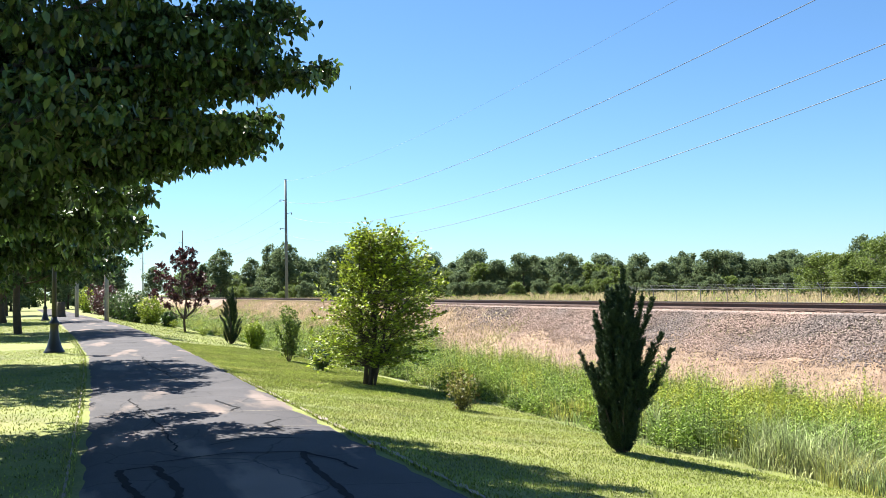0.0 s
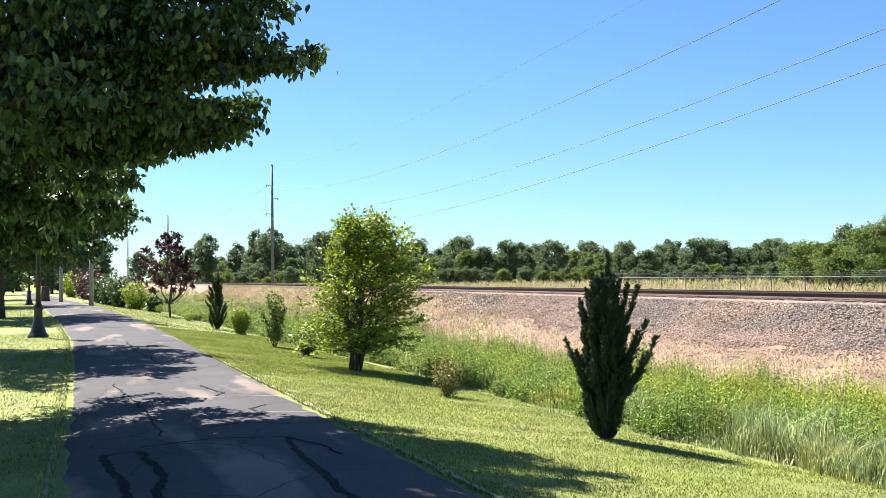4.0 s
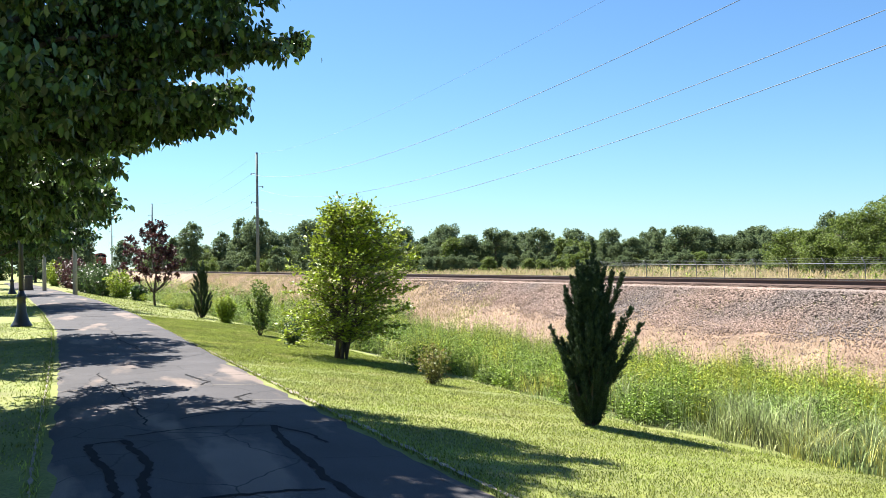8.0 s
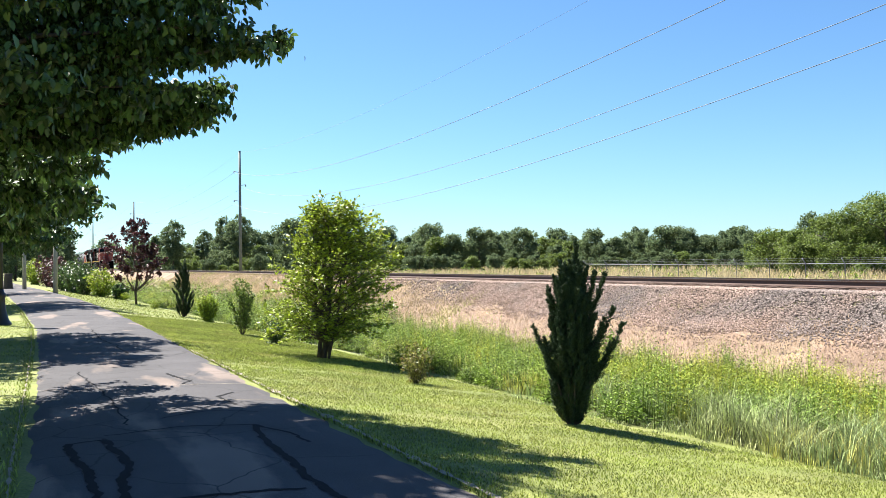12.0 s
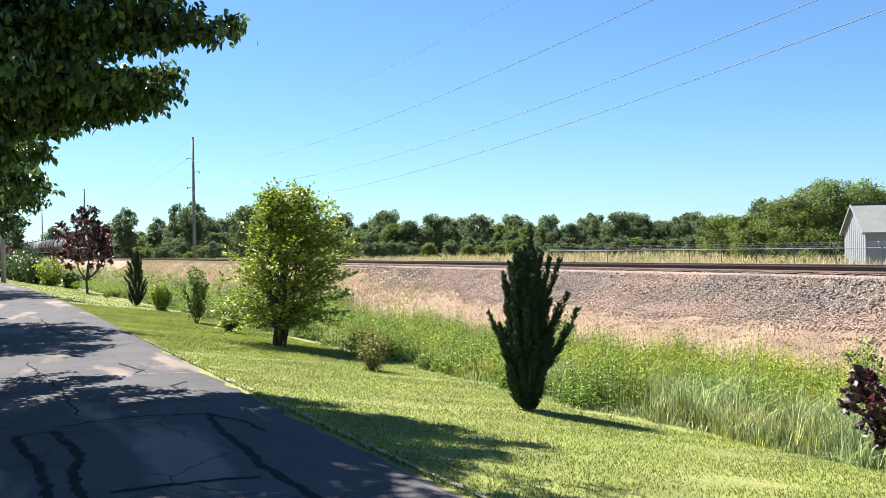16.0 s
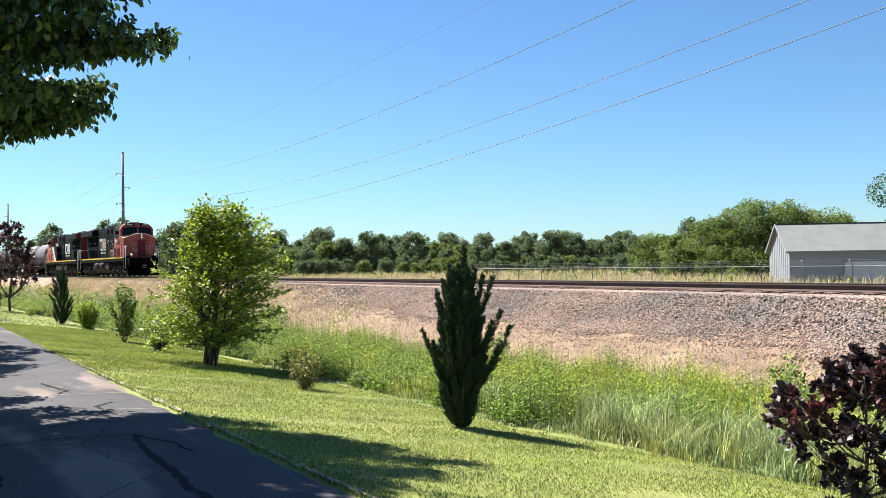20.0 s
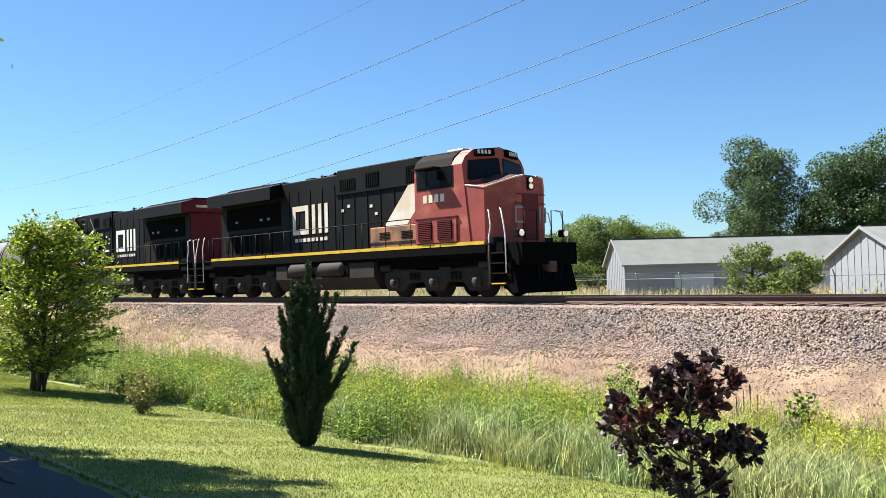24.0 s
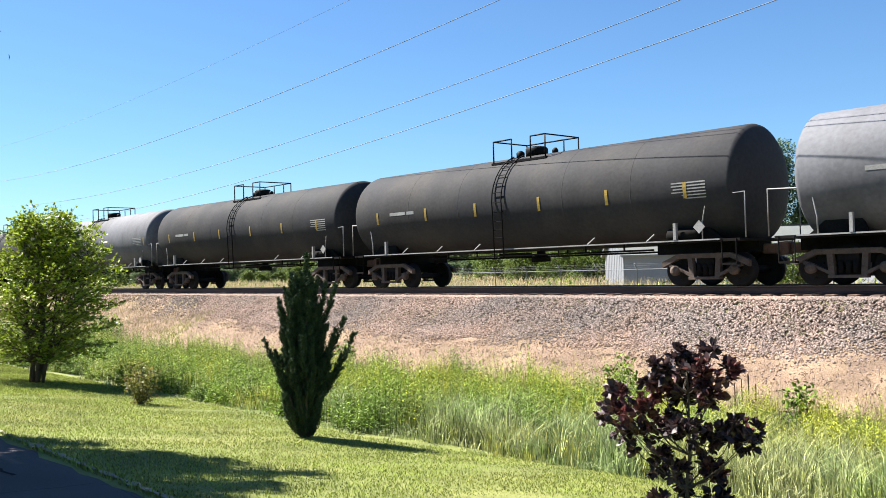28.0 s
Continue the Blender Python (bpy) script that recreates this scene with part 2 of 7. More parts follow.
def tubes(paths, r, sides=6):
    bm = bmesh.new()
    for p in paths:
        tube(bm, p, r, sides)
    return bm


def lathe(bm, profile, m=None, sides=20):
    """Turn (radius, height) rows round the z axis."""
    m = m or Matrix()
    rings = [[bm.verts.new(m @ Vector((r * math.cos(k * 2 * math.pi / sides), r * math.sin(k * 2 * math.pi / sides), z))) for k in range(sides)] for r, z in profile]
    for a, b in zip(rings, rings[1:]):
        for k in range(sides):
            bm.faces.new((a[k], a[(k + 1) % sides], b[(k + 1) % sides], b[k])).smooth = True
    bm.faces.new(rings[0][::-1])
    bm.faces.new(rings[-1])
    return bm


def prism(bm, outline, y0, y1, axis="y", bevel=0.0):
    """Extrude an outline. axis y: outline rows are (x, z); axis x: (y, z); axis z: (x, y)."""
    def at(a, b, c):
        return (a, c, b) if axis == "y" else (c, a, b) if axis == "x" else (a, b, c)
    lo = [bm.verts.new(at(a, b, y0)) for a, b in outline]
    hi = [bm.verts.new(at(a, b, y1)) for a, b in outline]
    n = len(outline)
    fs = [bm.faces.new(lo), bm.faces.new(hi[::-1])]
    for k in range(n):
        fs.append(bm.faces.new((lo[k], hi[k], hi[(k + 1) % n], lo[(k + 1) % n])))
    bmesh.ops.recalc_face_normals(bm, faces=fs)
    if bevel:
        bmesh.ops.bevel(bm, geom=list({e for f in fs for e in f.edges}), offset=bevel, segments=2, affect="EDGES")
    return bm


def mesh_np(name, verts, faces, material, parent=None, label="", smooth=False):
    """One mesh object from arrays: verts (n, 3), faces (m, k)."""
    verts, faces = np.asarray(verts, dtype=np.float32), np.asarray(faces, dtype=np.int32)
    me = bpy.data.meshes.new(name)
    k = faces.shape[1]
    me.vertices.add(len(verts))
    me.vertices.foreach_set("co", verts.ravel())
    me.loops.add(faces.size)
    me.loops.foreach_set("vertex_index", faces.ravel())
    me.polygons.add(len(faces))
    me.polygons.foreach_set("loop_start", np.arange(len(faces), dtype=np.int32) * k)
    if smooth:
        me.polygons.foreach_set("use_smooth", np.ones(len(faces), dtype=bool))
    me.update(calc_edges=True)
    me.materials.append(material)
    ob = new(name, me)
    ob.parent = parent
    if label:
        ob["label"] = label
    return ob


def unit(a):
    return a / np.maximum(np.linalg.norm(a, axis=-1, keepdims=True), 1e-9)


def leaf_cards(rng, at, size, width=0.55, droop=0.5, spread=1.0, fold=0.25):
    """Ovate folded leaves, four corners each, from the points at. Returns verts and faces."""
    n = len(at)
    d = rng.normal(size=(n, 3)) * spread
    d[:, 2] -= droop
    d = unit(d)
    side = unit(np.cross(d, rng.normal(size=(n, 3)) * 0.6 + np.array([0, 0, 1.0])))
    nor = np.cross(side, d)
    L = size * rng.uniform(0.7, 1.3, (n, 1))
    W = L * width * 0.5
    mid = at + d * L * 0.45
    v = np.stack([at, mid + side * W + nor * L * fold * 0.4, at + d * L, mid - side * W + nor * L * fold * 0.4], 1).reshape(-1, 3)
    i = np.arange(n)[:, None] * 4
    f = np.concatenate([i + np.array([[0, 1, 2]]), i + np.array([[0, 2, 3]])], 0)
    return v, f


def round_cards(rng, at, size, width=0.6, droop=0.5, spread=1.0, fold=0.2):
    """Rounder leaves of six corners with a pointed tip, for plants near the camera."""
    n = len(at)
    d = rng.normal(size=(n, 3)) * spread
    d[:, 2] -= droop
    d = unit(d)
    side = unit(np.cross(d, rng.normal(size=(n, 3)) * 0.6 + np.array([0, 0, 1.0])))
    nor = np.cross(side, d)
    L = size * rng.uniform(0.65, 1.3, (n, 1))
    W = L * width * 0.5
    v = np.stack([at, at + d * L * 0.28 + side * W * 0.88 + nor * L * fold * 0.3, at + d * L * 0.62 + side * W * 0.80 + nor * L * fold * 0.25, at + d * L - nor * L * fold * 0.3, at + d * L * 0.62 - side * W * 0.80 + nor * L * fold * 0.25, at + d * L * 0.28 - side * W * 0.88 + nor * L * fold * 0.3], 1).reshape(-1, 3)
    i = np.arange(n)[:, None] * 6
    f = np.concatenate([i + np.array([[0, 1, 2]]), i + np.array([[0, 2, 3]]), i + np.array([[0, 3, 4]]), i + np.array([[0, 4, 5]])], 0)
    return v, f


def blades(rng, base, height, width, lean=0.35, bend=0.4):
    """Grass blades of two triangles from the base points. Returns verts and faces."""
    n = len(base)
    a = rng.uniform(0, 2 * math.pi, n)
    side = np.stack([np.cos(a), np.sin(a), np.zeros(n)], 1)
    b = rng.uniform(0, 2 * math.pi, n)
    out = np.stack([np.cos(b), np.sin(b), np.zeros(n)], 1) * rng.uniform(0, lean, (n, 1))
    H = (height * rng.uniform(0.55, 1.25, n))[:, None] if np.ndim(height) == 0 else (height * rng.uniform(0.7, 1.2, n))[:, None]
    up = np.array([0, 0, 1.0])
    p0, p1 = base - side * width, base + side * width
    mid = base + H * 0.55 * (up + out)
    tip = base + H * (up * (1 - bend * 0.3) + out * (1 + bend))
    v = np.stack([p0, p1, mid + side * width * 0.7, tip, mid - side * width * 0.7], 1).reshape(-1, 3)
    i = np.arange(n)[:, None] * 5
    f = np.concatenate([i + np.array([[0, 1, 2]]), i + np.array([[0, 2, 4]]), i + np.array([[4, 2, 3]])], 0)
    return v, f


def join_np(parts):
    vs, fs, k = [], [], 0
    for v, f in parts:
        vs.append(v)
        fs.append(f + k)
        k += len(v)
    return np.concatenate(vs), np.concatenate(fs)


PROFILE_Y = [-400.0, -12.0, -6.0, 3.1, 8.0, 9.2, 11.5, 14.0, 16.2, 18.0, 19.4, 24.6, 27.5, 34.0, 60.0, 110.0, 2500.0]
PROFILE_Z = [0.0, 0.05, 0.02, 0.0, -0.642, -1.0, -1.30, -1.40, -1.02, -0.22, 0.68, 0.68, -0.30, -0.55, -0.75, -0.8, -0.8]


def gz(x, y):
    """The height of the ground."""
    z = np.interp(y, PROFILE_Y, PROFILE_Z)
    return z + 0.03 * np.sin(np.asarray(x) * 0.31 + np.asarray(y) * 0.9) * np.clip((np.asarray(y) - 7.0) / 3.0, 0, 1) * np.clip((19.0 - np.asarray(y)) / 2.0, 0, 1)


# ---- ground ----
def strip(name, y0, y1, ny, xs, material, label, lift=0.0, category="ground", kind="structure", rough=0.0, seed=1):
    rng = np.random.default_rng(seed)
    ys = np.unique(np.concatenate([np.linspace(y0, y1, ny), [y for y in PROFILE_Y if y0 < y < y1]]))
    X, Y = np.meshgrid(xs, ys, indexing="ij")
    Zs = gz(X, Y) + lift
    if rough:
        Zs[1:-1, 1:-1] += rng.normal(0, rough, Zs[1:-1, 1:-1].shape)
    v = np.stack([X, Y, Zs], -1).reshape(-1, 3)
    n, m = len(xs), len(ys)
    i = (np.arange(n - 1)[:, None] * m + np.arange(m - 1)[None, :]).ravel()
    f = np.stack([i, i + m, i + m + 1, i + 1], 1)
    return tagged(mesh_np(name, v, f, material, smooth=True), label, category, kind=kind)


XS_FAR = np.unique(np.concatenate([np.linspace(-3000, -400, 14), np.linspace(-400, -80, 40), np.linspace(-80, 30, 160), np.linspace(30, 300, 30), np.linspace(300, 3000, 8)]))
strip("ground", -2500.0, 2500.0, 60, XS_FAR, GROUND, "dry meadow ground reaching to the horizon", lift=-0.03)
XS_NEAR = np.unique(np.concatenate([np.linspace(-400, -80, 60), np.linspace(-80, 30, 260), np.linspace(30, 200, 20)]))
strip("lawn", -60.0, 8.0, 60, XS_NEAR, LAWN, "mown green lawn beside the path, sloping to the ditch", lift=0.0, rough=0.006)
strip("ditch_ground", 8.0, 15.6, 20, XS_NEAR, DITCH, "weedy ditch bottom beside the railway, darkened as shade between weeds", lift=0.0, rough=0.02)


def ballast_foot(x):
    """Where the ballast ends and the dead grass of the bank begins."""
    return np.interp(x, [-200, -60, -46, -39, -30, -20, -10, 10], [20.3, 20.1, 19.2, 18.4, 17.95, 17.8, 17.7, 17.5]) + 0.15 * np.sin(np.asarray(x) * 0.7) + 0.1 * np.sin(np.asarray(x) * 2.3)


def build_bank():
    """The dead-grass slope from the ditch up to the ballast."""
    rng = np.random.default_rng(8)
    rows = 26
    w = np.linspace(0, 1, rows)
    Y = 15.6 + (ballast_foot(XS_NEAR) + 0.6 - 15.6)[:, None] * w
    X = XS_NEAR[:, None] + 0 * Y
    Z = gz(X, Y) + 0.03 * np.minimum(1.0, 3 * (1 - w)) + rng.normal(0, 0.014, Y.shape) * (w > 0) * (w < 0.95)
    Z[:, -1] -= 0.035
    v = np.stack([X, Y, Z], -1).reshape(-1, 3)
    i = (np.arange(len(XS_NEAR) - 1)[:, None] * rows + np.arange(rows - 1)[None, :]).ravel()
    tagged(mesh_np("embankment", v, np.stack([i, i + rows, i + rows + 1, i + 1], 1), DRY, smooth=True), "railway embankment slope of dead tan grass", "ground", kind="structure")


build_bank()
strip("ballast_bed", 16.6, 27.0, 40, XS_NEAR, BALLAST_BED, "railway ballast bed, darkened for the shaded gaps between stones", lift=-0.03, rough=0.012)


def path_edges(x):
    """The left and right edge of the path at x."""
    left = np.interp(x, [-120, -68, -55, -37, -26, -20, -14, -8, 40], [-1.6, 0.28, 0.48, 0.80, 0.83, 0.66, 0.41, 0.13, -1.2])
    right = np.interp(x, [-120, -61, -49, -34, -24, -17, -13.5, -9.8, -6.4, 40], [0.9, 3.30, 3.70, 3.74, 3.49, 3.27, 3.17, 3.07, 3.0, 2.6])
    return left, right


def build_path():
    xs = np.concatenate([np.linspace(-120, -40, 50), np.linspace(-39.5, 40, 240)])
    rng = np.random.default_rng(5)
    L, R = path_edges(xs)
    L = L + rng.normal(0, 0.02, len(xs))
    R = R + rng.normal(0, 0.025, len(xs))
    cols = 14
    w = np.linspace(0, 1, cols)
    Y = L[:, None] + (R - L)[:, None] * w
    Z = 0.03 + 0.02 * np.sin(math.pi * w)[None, :] + 0 * Y
    Z[:, 0] = Z[:, -1] = -0.02
    v = np.stack([xs[:, None] + 0 * Y, Y, Z], -1).reshape(-1, 3)
    n = len(xs)
    i = (np.arange(n - 1)[:, None] * cols + np.arange(cols - 1)[None, :]).ravel()
    f = np.stack([i, i + cols, i + cols + 1, i + 1], 1)
    return tagged(mesh_np("path", v, f, ASPHALT, smooth=True), "weathered grey asphalt path with pale worn patches", "path", kind="structure")


path = build_path()



def sealed_crack(pts, width, seed):
    """A wandering strip of tar over a crack in the asphalt."""
    rng = np.random.default_rng(seed)
    pts = np.array(pts, float)
    d = np.concatenate([[0], np.cumsum(np.linalg.norm(np.diff(pts, axis=0), axis=1))])
    n = max(8, int(d[-1] / 0.06))
    s = np.linspace(0, d[-1], n)
    p = np.stack([np.interp(s, d, pts[:, 0]), np.interp(s, d, pts[:, 1])], 1)
    wob = np.cumsum(rng.normal(0, 0.012, (n, 2)), axis=0)
    p += wob - np.linspace(0, 1, n)[:, None] * wob[-1]
    t = unit(np.gradient(p, axis=0))
    nrm = np.stack([-t[:, 1], t[:, 0]], 1)
    w = width * 0.36 * rng.uniform(0.7, 1.25, (n, 1))
    L, R = path_edges(p[:, 0])
    z = 0.034 + 0.02 * np.sin(math.pi * np.clip((p[:, 1] - L) / (R - L), 0.05, 0.95))
    a = np.concatenate([p + nrm * w, z[:, None]], 1)
    b = np.concatenate([p - nrm * w, z[:, None]], 1)
    v = np.stack([a, b], 1).reshape(-1, 3)
    i = np.arange(n - 1) * 2
    f = np.stack([i, i + 1, i + 3, i + 2], 1)
    return mesh_np("crack_seal", v, f, TAR, path)


for k, (pts, w) in enumerate((
        ([(-8.79, 2.27), (-7.85, 2.17), (-7.28, 2.18), (-6.79, 2.12), (-6.3, 2.1), (-5.2, 2.0)], 0.09),
        ([(-8.7, 0.6), (-7.6, 0.64), (-6.96, 0.6), (-5.4, 0.55)], 0.10), ([(-8.73, 0.87), (-7.67, 0.85), (-6.84, 0.82), (-5.5, 0.8)], 0.10),
        ([(-6.26, 0.97), (-6.18, 1.4), (-6.12, 1.93)], 0.07), ([(-8.67, 0.62), (-8.73, 0.87)], 0.05), ([(-8.79, 2.27), (-8.23, 2.49), (-7.72, 2.46)], 0.05),
        ([(-8.9, 0.9), (-9.0, 1.6), (-8.8, 2.27)], 0.035), ([(-13.6, 2.2), (-12.6, 2.3), (-12.3, 2.2)], 0.06), ([(-10.2, 2.4), (-10.9, 2.3), (-11.2, 2.6)], 0.06),
        ([(-14.5, 1.1), (-12.5, 1.05), (-11.2, 1.1), (-9.4, 1.15)], 0.03), ([(-24.0, 2.1), (-20.0, 2.0), (-17.0, 2.1)], 0.04), ([(-31.5, 1.6), (-31.3, 2.6)], 0.12),
        ([(-9.6, 2.5), (-9.9, 2.0), (-9.6, 1.5)], 0.03))):
    sealed_crack(pts, w, 300 + k)


def joint(x0, y0, x1, y1, seed):
    """A pale crumbling joint across the asphalt."""
    ob = sealed_crack([(x0, y0), ((x0 + x1) / 2, (y0 + y1) / 2), (x1, y1)], 0.024, seed)
    ob.name = "joint"
    ob.data.materials[0] = KERB


joint(-12.7, 0.45, -12.0, 3.05, 401)
joint(-10.62, 2.1, -10.35, 3.0, 402)
joint(-21.5, 0.75, -21.1, 3.3, 403)


def edging(side):
    """A broken pale strip of old concrete along the asphalt's edge."""
    rng = np.random.default_rng(350 + side)
    xs = np.linspace(-45, 5, 400)
    y = path_edges(xs)[1 if side > 0 else 0] + side * 0.03
    w = 0.035 * np.clip(rng.normal(0.7, 0.5, len(xs)), 0.05, 2.0) * (0.9 if side > 0 else 0.4)
    z = np.full(len(xs), 0.022) if side < 0 else gz(xs, y) + 0.02
    v = np.stack([np.stack([xs, y - w, z], 1), np.stack([xs, y + w, z], 1)], 1).reshape(-1, 3)
    i = np.arange(len(xs) - 1) * 2
    mesh_np("edging", v, np.stack([i, i + 2, i + 3, i + 1], 1), KERB, path, "broken pale concrete edging")


edging(1)
edging(-1)


# ---- railway ----
TRACK_Y, RAIL_Z = 22.0, 0.94
GAUGE = 0.7535      # from the track's middle to a rail's middle


def build_rail(y, name):
    outline = [(-0.075, 0), (0.075, 0), (0.07, 0.016), (0.012, 0.035), (0.012, 0.13), (0.037, 0.142), (0.037, 0.168), (-0.037, 0.168), (-0.037, 0.142), (-0.012, 0.13), (-0.012, 0.035), (-0.07, 0.016)]
    rail = tagged(new(name), "rusty steel rail with a polished head on timber ties", "rail", "rails", "structure")
    rail.location = (0, y, RAIL_Z - 0.172)
    bm = bmesh.new()
    prism(bm, outline, -900.0, 400.0, axis="x")
    part("rail_web", bm, RAIL, rail)
    part("rail_head", boxes(((-250, 0, 0.17), (1300, 0.05, 0.004))), RAIL_TOP, rail, "bright worn running surface")


for side in (-1, 1):
    build_rail(TRACK_Y + side * GAUGE, "rail")




# ---- plants ----
def limb_path(rng, a, b, n=6, sag=0.0, wob=0.15):
    a, b = np.array(a, float), np.array(b, float)
    s = np.linspace(0, 1, n)[:, None]
    p = a + (b - a) * s
    p[:, 2] += sag * np.sin(math.pi * s[:, 0])
    p[1:-1] += rng.normal(0, wob, (n - 2, 3))
    return p


def broadleaf(name, base, trunk_h, trunk_r, height, radius, tips, leaf, n_leaf, leaf_size, label, seed, extra=(), twig=1.1, group="", low=0.0):
    """A broadleaved tree: a trunk, limbs towards tips on the crown's shell, and leaves along twigs."""
    rng = np.random.default_rng(seed)
    tree = empty(name, pose(*base), label, "tree", group)
    bm = bmesh.new()
    top = (rng.normal(0, 0.15), rng.normal(0, 0.15), height * 0.8)
    trunk = limb_path(rng, (0, 0, -0.1), top, 7, wob=0.06)
    tube(bm, trunk[:4], trunk_r * 1.15, 10, trunk_r * 0.7)
    tube(bm, trunk[3:], trunk_r * 0.7, 8, trunk_r * 0.15)
    part("trunk", bm, BARK, tree, smooth=True)
    ends = []
    for k in range(tips):
        a = k * 2.39996 + rng.uniform(-0.3, 0.3)
        u = (k + 0.5) / tips
        z = trunk_h + low + (height - trunk_h - low) * u
        shell = radius * math.sqrt(max(0.06, 1 - (2 * u - 0.75) ** 2 / 1.65)) * rng.uniform(0.75, 1.08)
        ends.append((shell * math.cos(a), shell * math.sin(a), z))
    ends += list(extra)
    pts, wts = [], []
    bm = bmesh.new()
    for e in ends:
        reach = e[3] if len(e) > 3 else twig
        e = e[:3]
        z0 = max(trunk_h * 0.85, min(e[2] - 0.35 * math.hypot(e[0], e[1]), height * 0.72))
        start = np.array([0, 0, z0])
        path_ = limb_path(rng, start, e, 6, sag=0.25, wob=0.12)
        tube(bm, path_, trunk_r * 0.28, 6, 0.012)
        for s in np.linspace(0.3, 1.0, 11 if reach == twig else 13):
            q = path_[min(int(s * 5), 4)] + (path_[min(int(s * 5) + 1, 5)] - path_[min(int(s * 5), 4)]) * (s * 5 - min(int(s * 5), 4))
            for _ in range(3):
                t_end = q + unit(rng.normal(size=3) * np.array([1, 1, 0.45])) * reach * rng.uniform(0.4, 1.0) * (1.15 - 0.5 * s)
                pts.append((q, t_end))
    part("branchwork", bm, BARK, tree, smooth=True)
    pts = np.array(pts)
    idx = rng.integers(0, len(pts), n_leaf)
    s = rng.uniform(0.1, 1.0, (n_leaf, 1)) ** 0.7
    at = pts[idx, 0] + (pts[idx, 1] - pts[idx, 0]) * s + rng.normal(0, 0.09, (n_leaf, 3)) * np.array([1, 1, 0.6])
    v, f = (round_cards if leaf_size < 0.16 else leaf_cards)(rng, at, leaf_size, droop=1.5)
    crown = mesh_np("crown", v, f, leaf, tree)
    return tree


# the shade trees beside the path
SHADE = "mature green broadleaf shade tree with drooping boughs on the lawn"
T1 = (-11.0, -2.9, 0.0)
boughs = [(-11.12, 3.16, 4.45, 0.37), (-11.5, 2.95, 4.43, 0.35), (-10.99, 2.49, 4.49, 0.4), (-11.02, 2.79, 4.99, 0.37), (-11.47, 2.65, 5.25, 0.44), (-11.9, 2.56, 5.02, 0.44), (-11.77, 2.23, 4.29, 0.37), (-11.29, 2.07, 4.53, 0.44), (-12.09, 2.61, 3.91, 0.26), (-11.92, 2.48, 3.66, 0.3), (-12.14, 2.41, 3.55, 0.26)]
boughs += [(-12.29, 2.17, 3.45, 0.26), (-11.82, 1.95, 3.73, 0.33), (-12.42, 2.01, 3.68, 0.3), (-12.07, 1.76, 3.62, 0.3), (-11.7, 1.57, 4, 0.5), (-12.73, 1.37, 3.3, 0.34), (-13.15, 1.19, 2.95, 0.5), (-13.95, 1.14, 2.6, 0.5), (-13.98, 0.83, 2.5, 0.5), (-13.49, 0.44, 2.5, 0.5), (-11.6, 1.97, 5.6, 0.62), (-11.3, 1.40, 5, 0.7), (-12, 1.00, 4.4, 0.7), (-12.4, 0.40, 3.6, 0.6), (-12, 1.60, 4.9, 0.6)]
# high outer boughs over the path, out of view, added to shade path and lawn
boughs += [(-14.0 + 1.15 * i + 0.3 * (j % 2), -1.6 + 1.15 * j, 6.6 + 0.35 * ((i * 3 + j * 2) % 4)) for i in range(4) for j in range(4)]
boughs += [(-12.4, 2.4, 6.6, 0.6), (-11.7, 2.6, 6.2, 0.6), (-12.0, 2.9, 6.8, 0.6), (-11.2, 2.2, 6.3, 0.6), (-12.8, 2.0, 7.0, 0.6)]
boughs += [(x + 0.2 * j, 0.7 + 0.75 * j, 6.0 + 0.5 * ((i + j) % 3), 0.62) for i, x in enumerate((-12.0, -11.1)) for j in range(3)]
broadleaf("shade_tree", T1, 2.7, 0.19, 9.0, 5.3, 40, LEAF, 165000, 0.11, SHADE, 11, extra=[(x - T1[0], y - T1[1], *rest) for x, y, *rest in boughs], group="shade trees along the path")
broadleaf("shade_tree", (-22.6, -2.3, 0), 2.4, 0.2, 8.2, 4.5, 44, LEAF, 66000, 0.165, SHADE, 12, extra=[(-1.5 + 1.2 * i, 2.0 + 0.65 * j, 3.0 + 0.7 * ((i + j) % 3)) for i in range(4) for j in range(4)], group="shade trees along the path")
broadleaf("shade_tree", (-43.1, -1.25, 0), 2.5, 0.15, 9.0, 5.2, 44, LEAF, 52000, 0.18, SHADE, 13, group="shade trees along the path", low=-0.3)
broadleaf("shade_tree", (-62.0, -2.6, 0), 2.2, 0.20, 8.0, 4.4, 30, LEAF, 16000, 0.24, SHADE, 14, group="shade trees along the path")
broadleaf("shade_tree", (-84.0, -3.4, 0), 2.2, 0.20, 8.0, 4.4, 30, LEAF, 7000, 0.28, SHADE, 15, group="shade trees along the path")


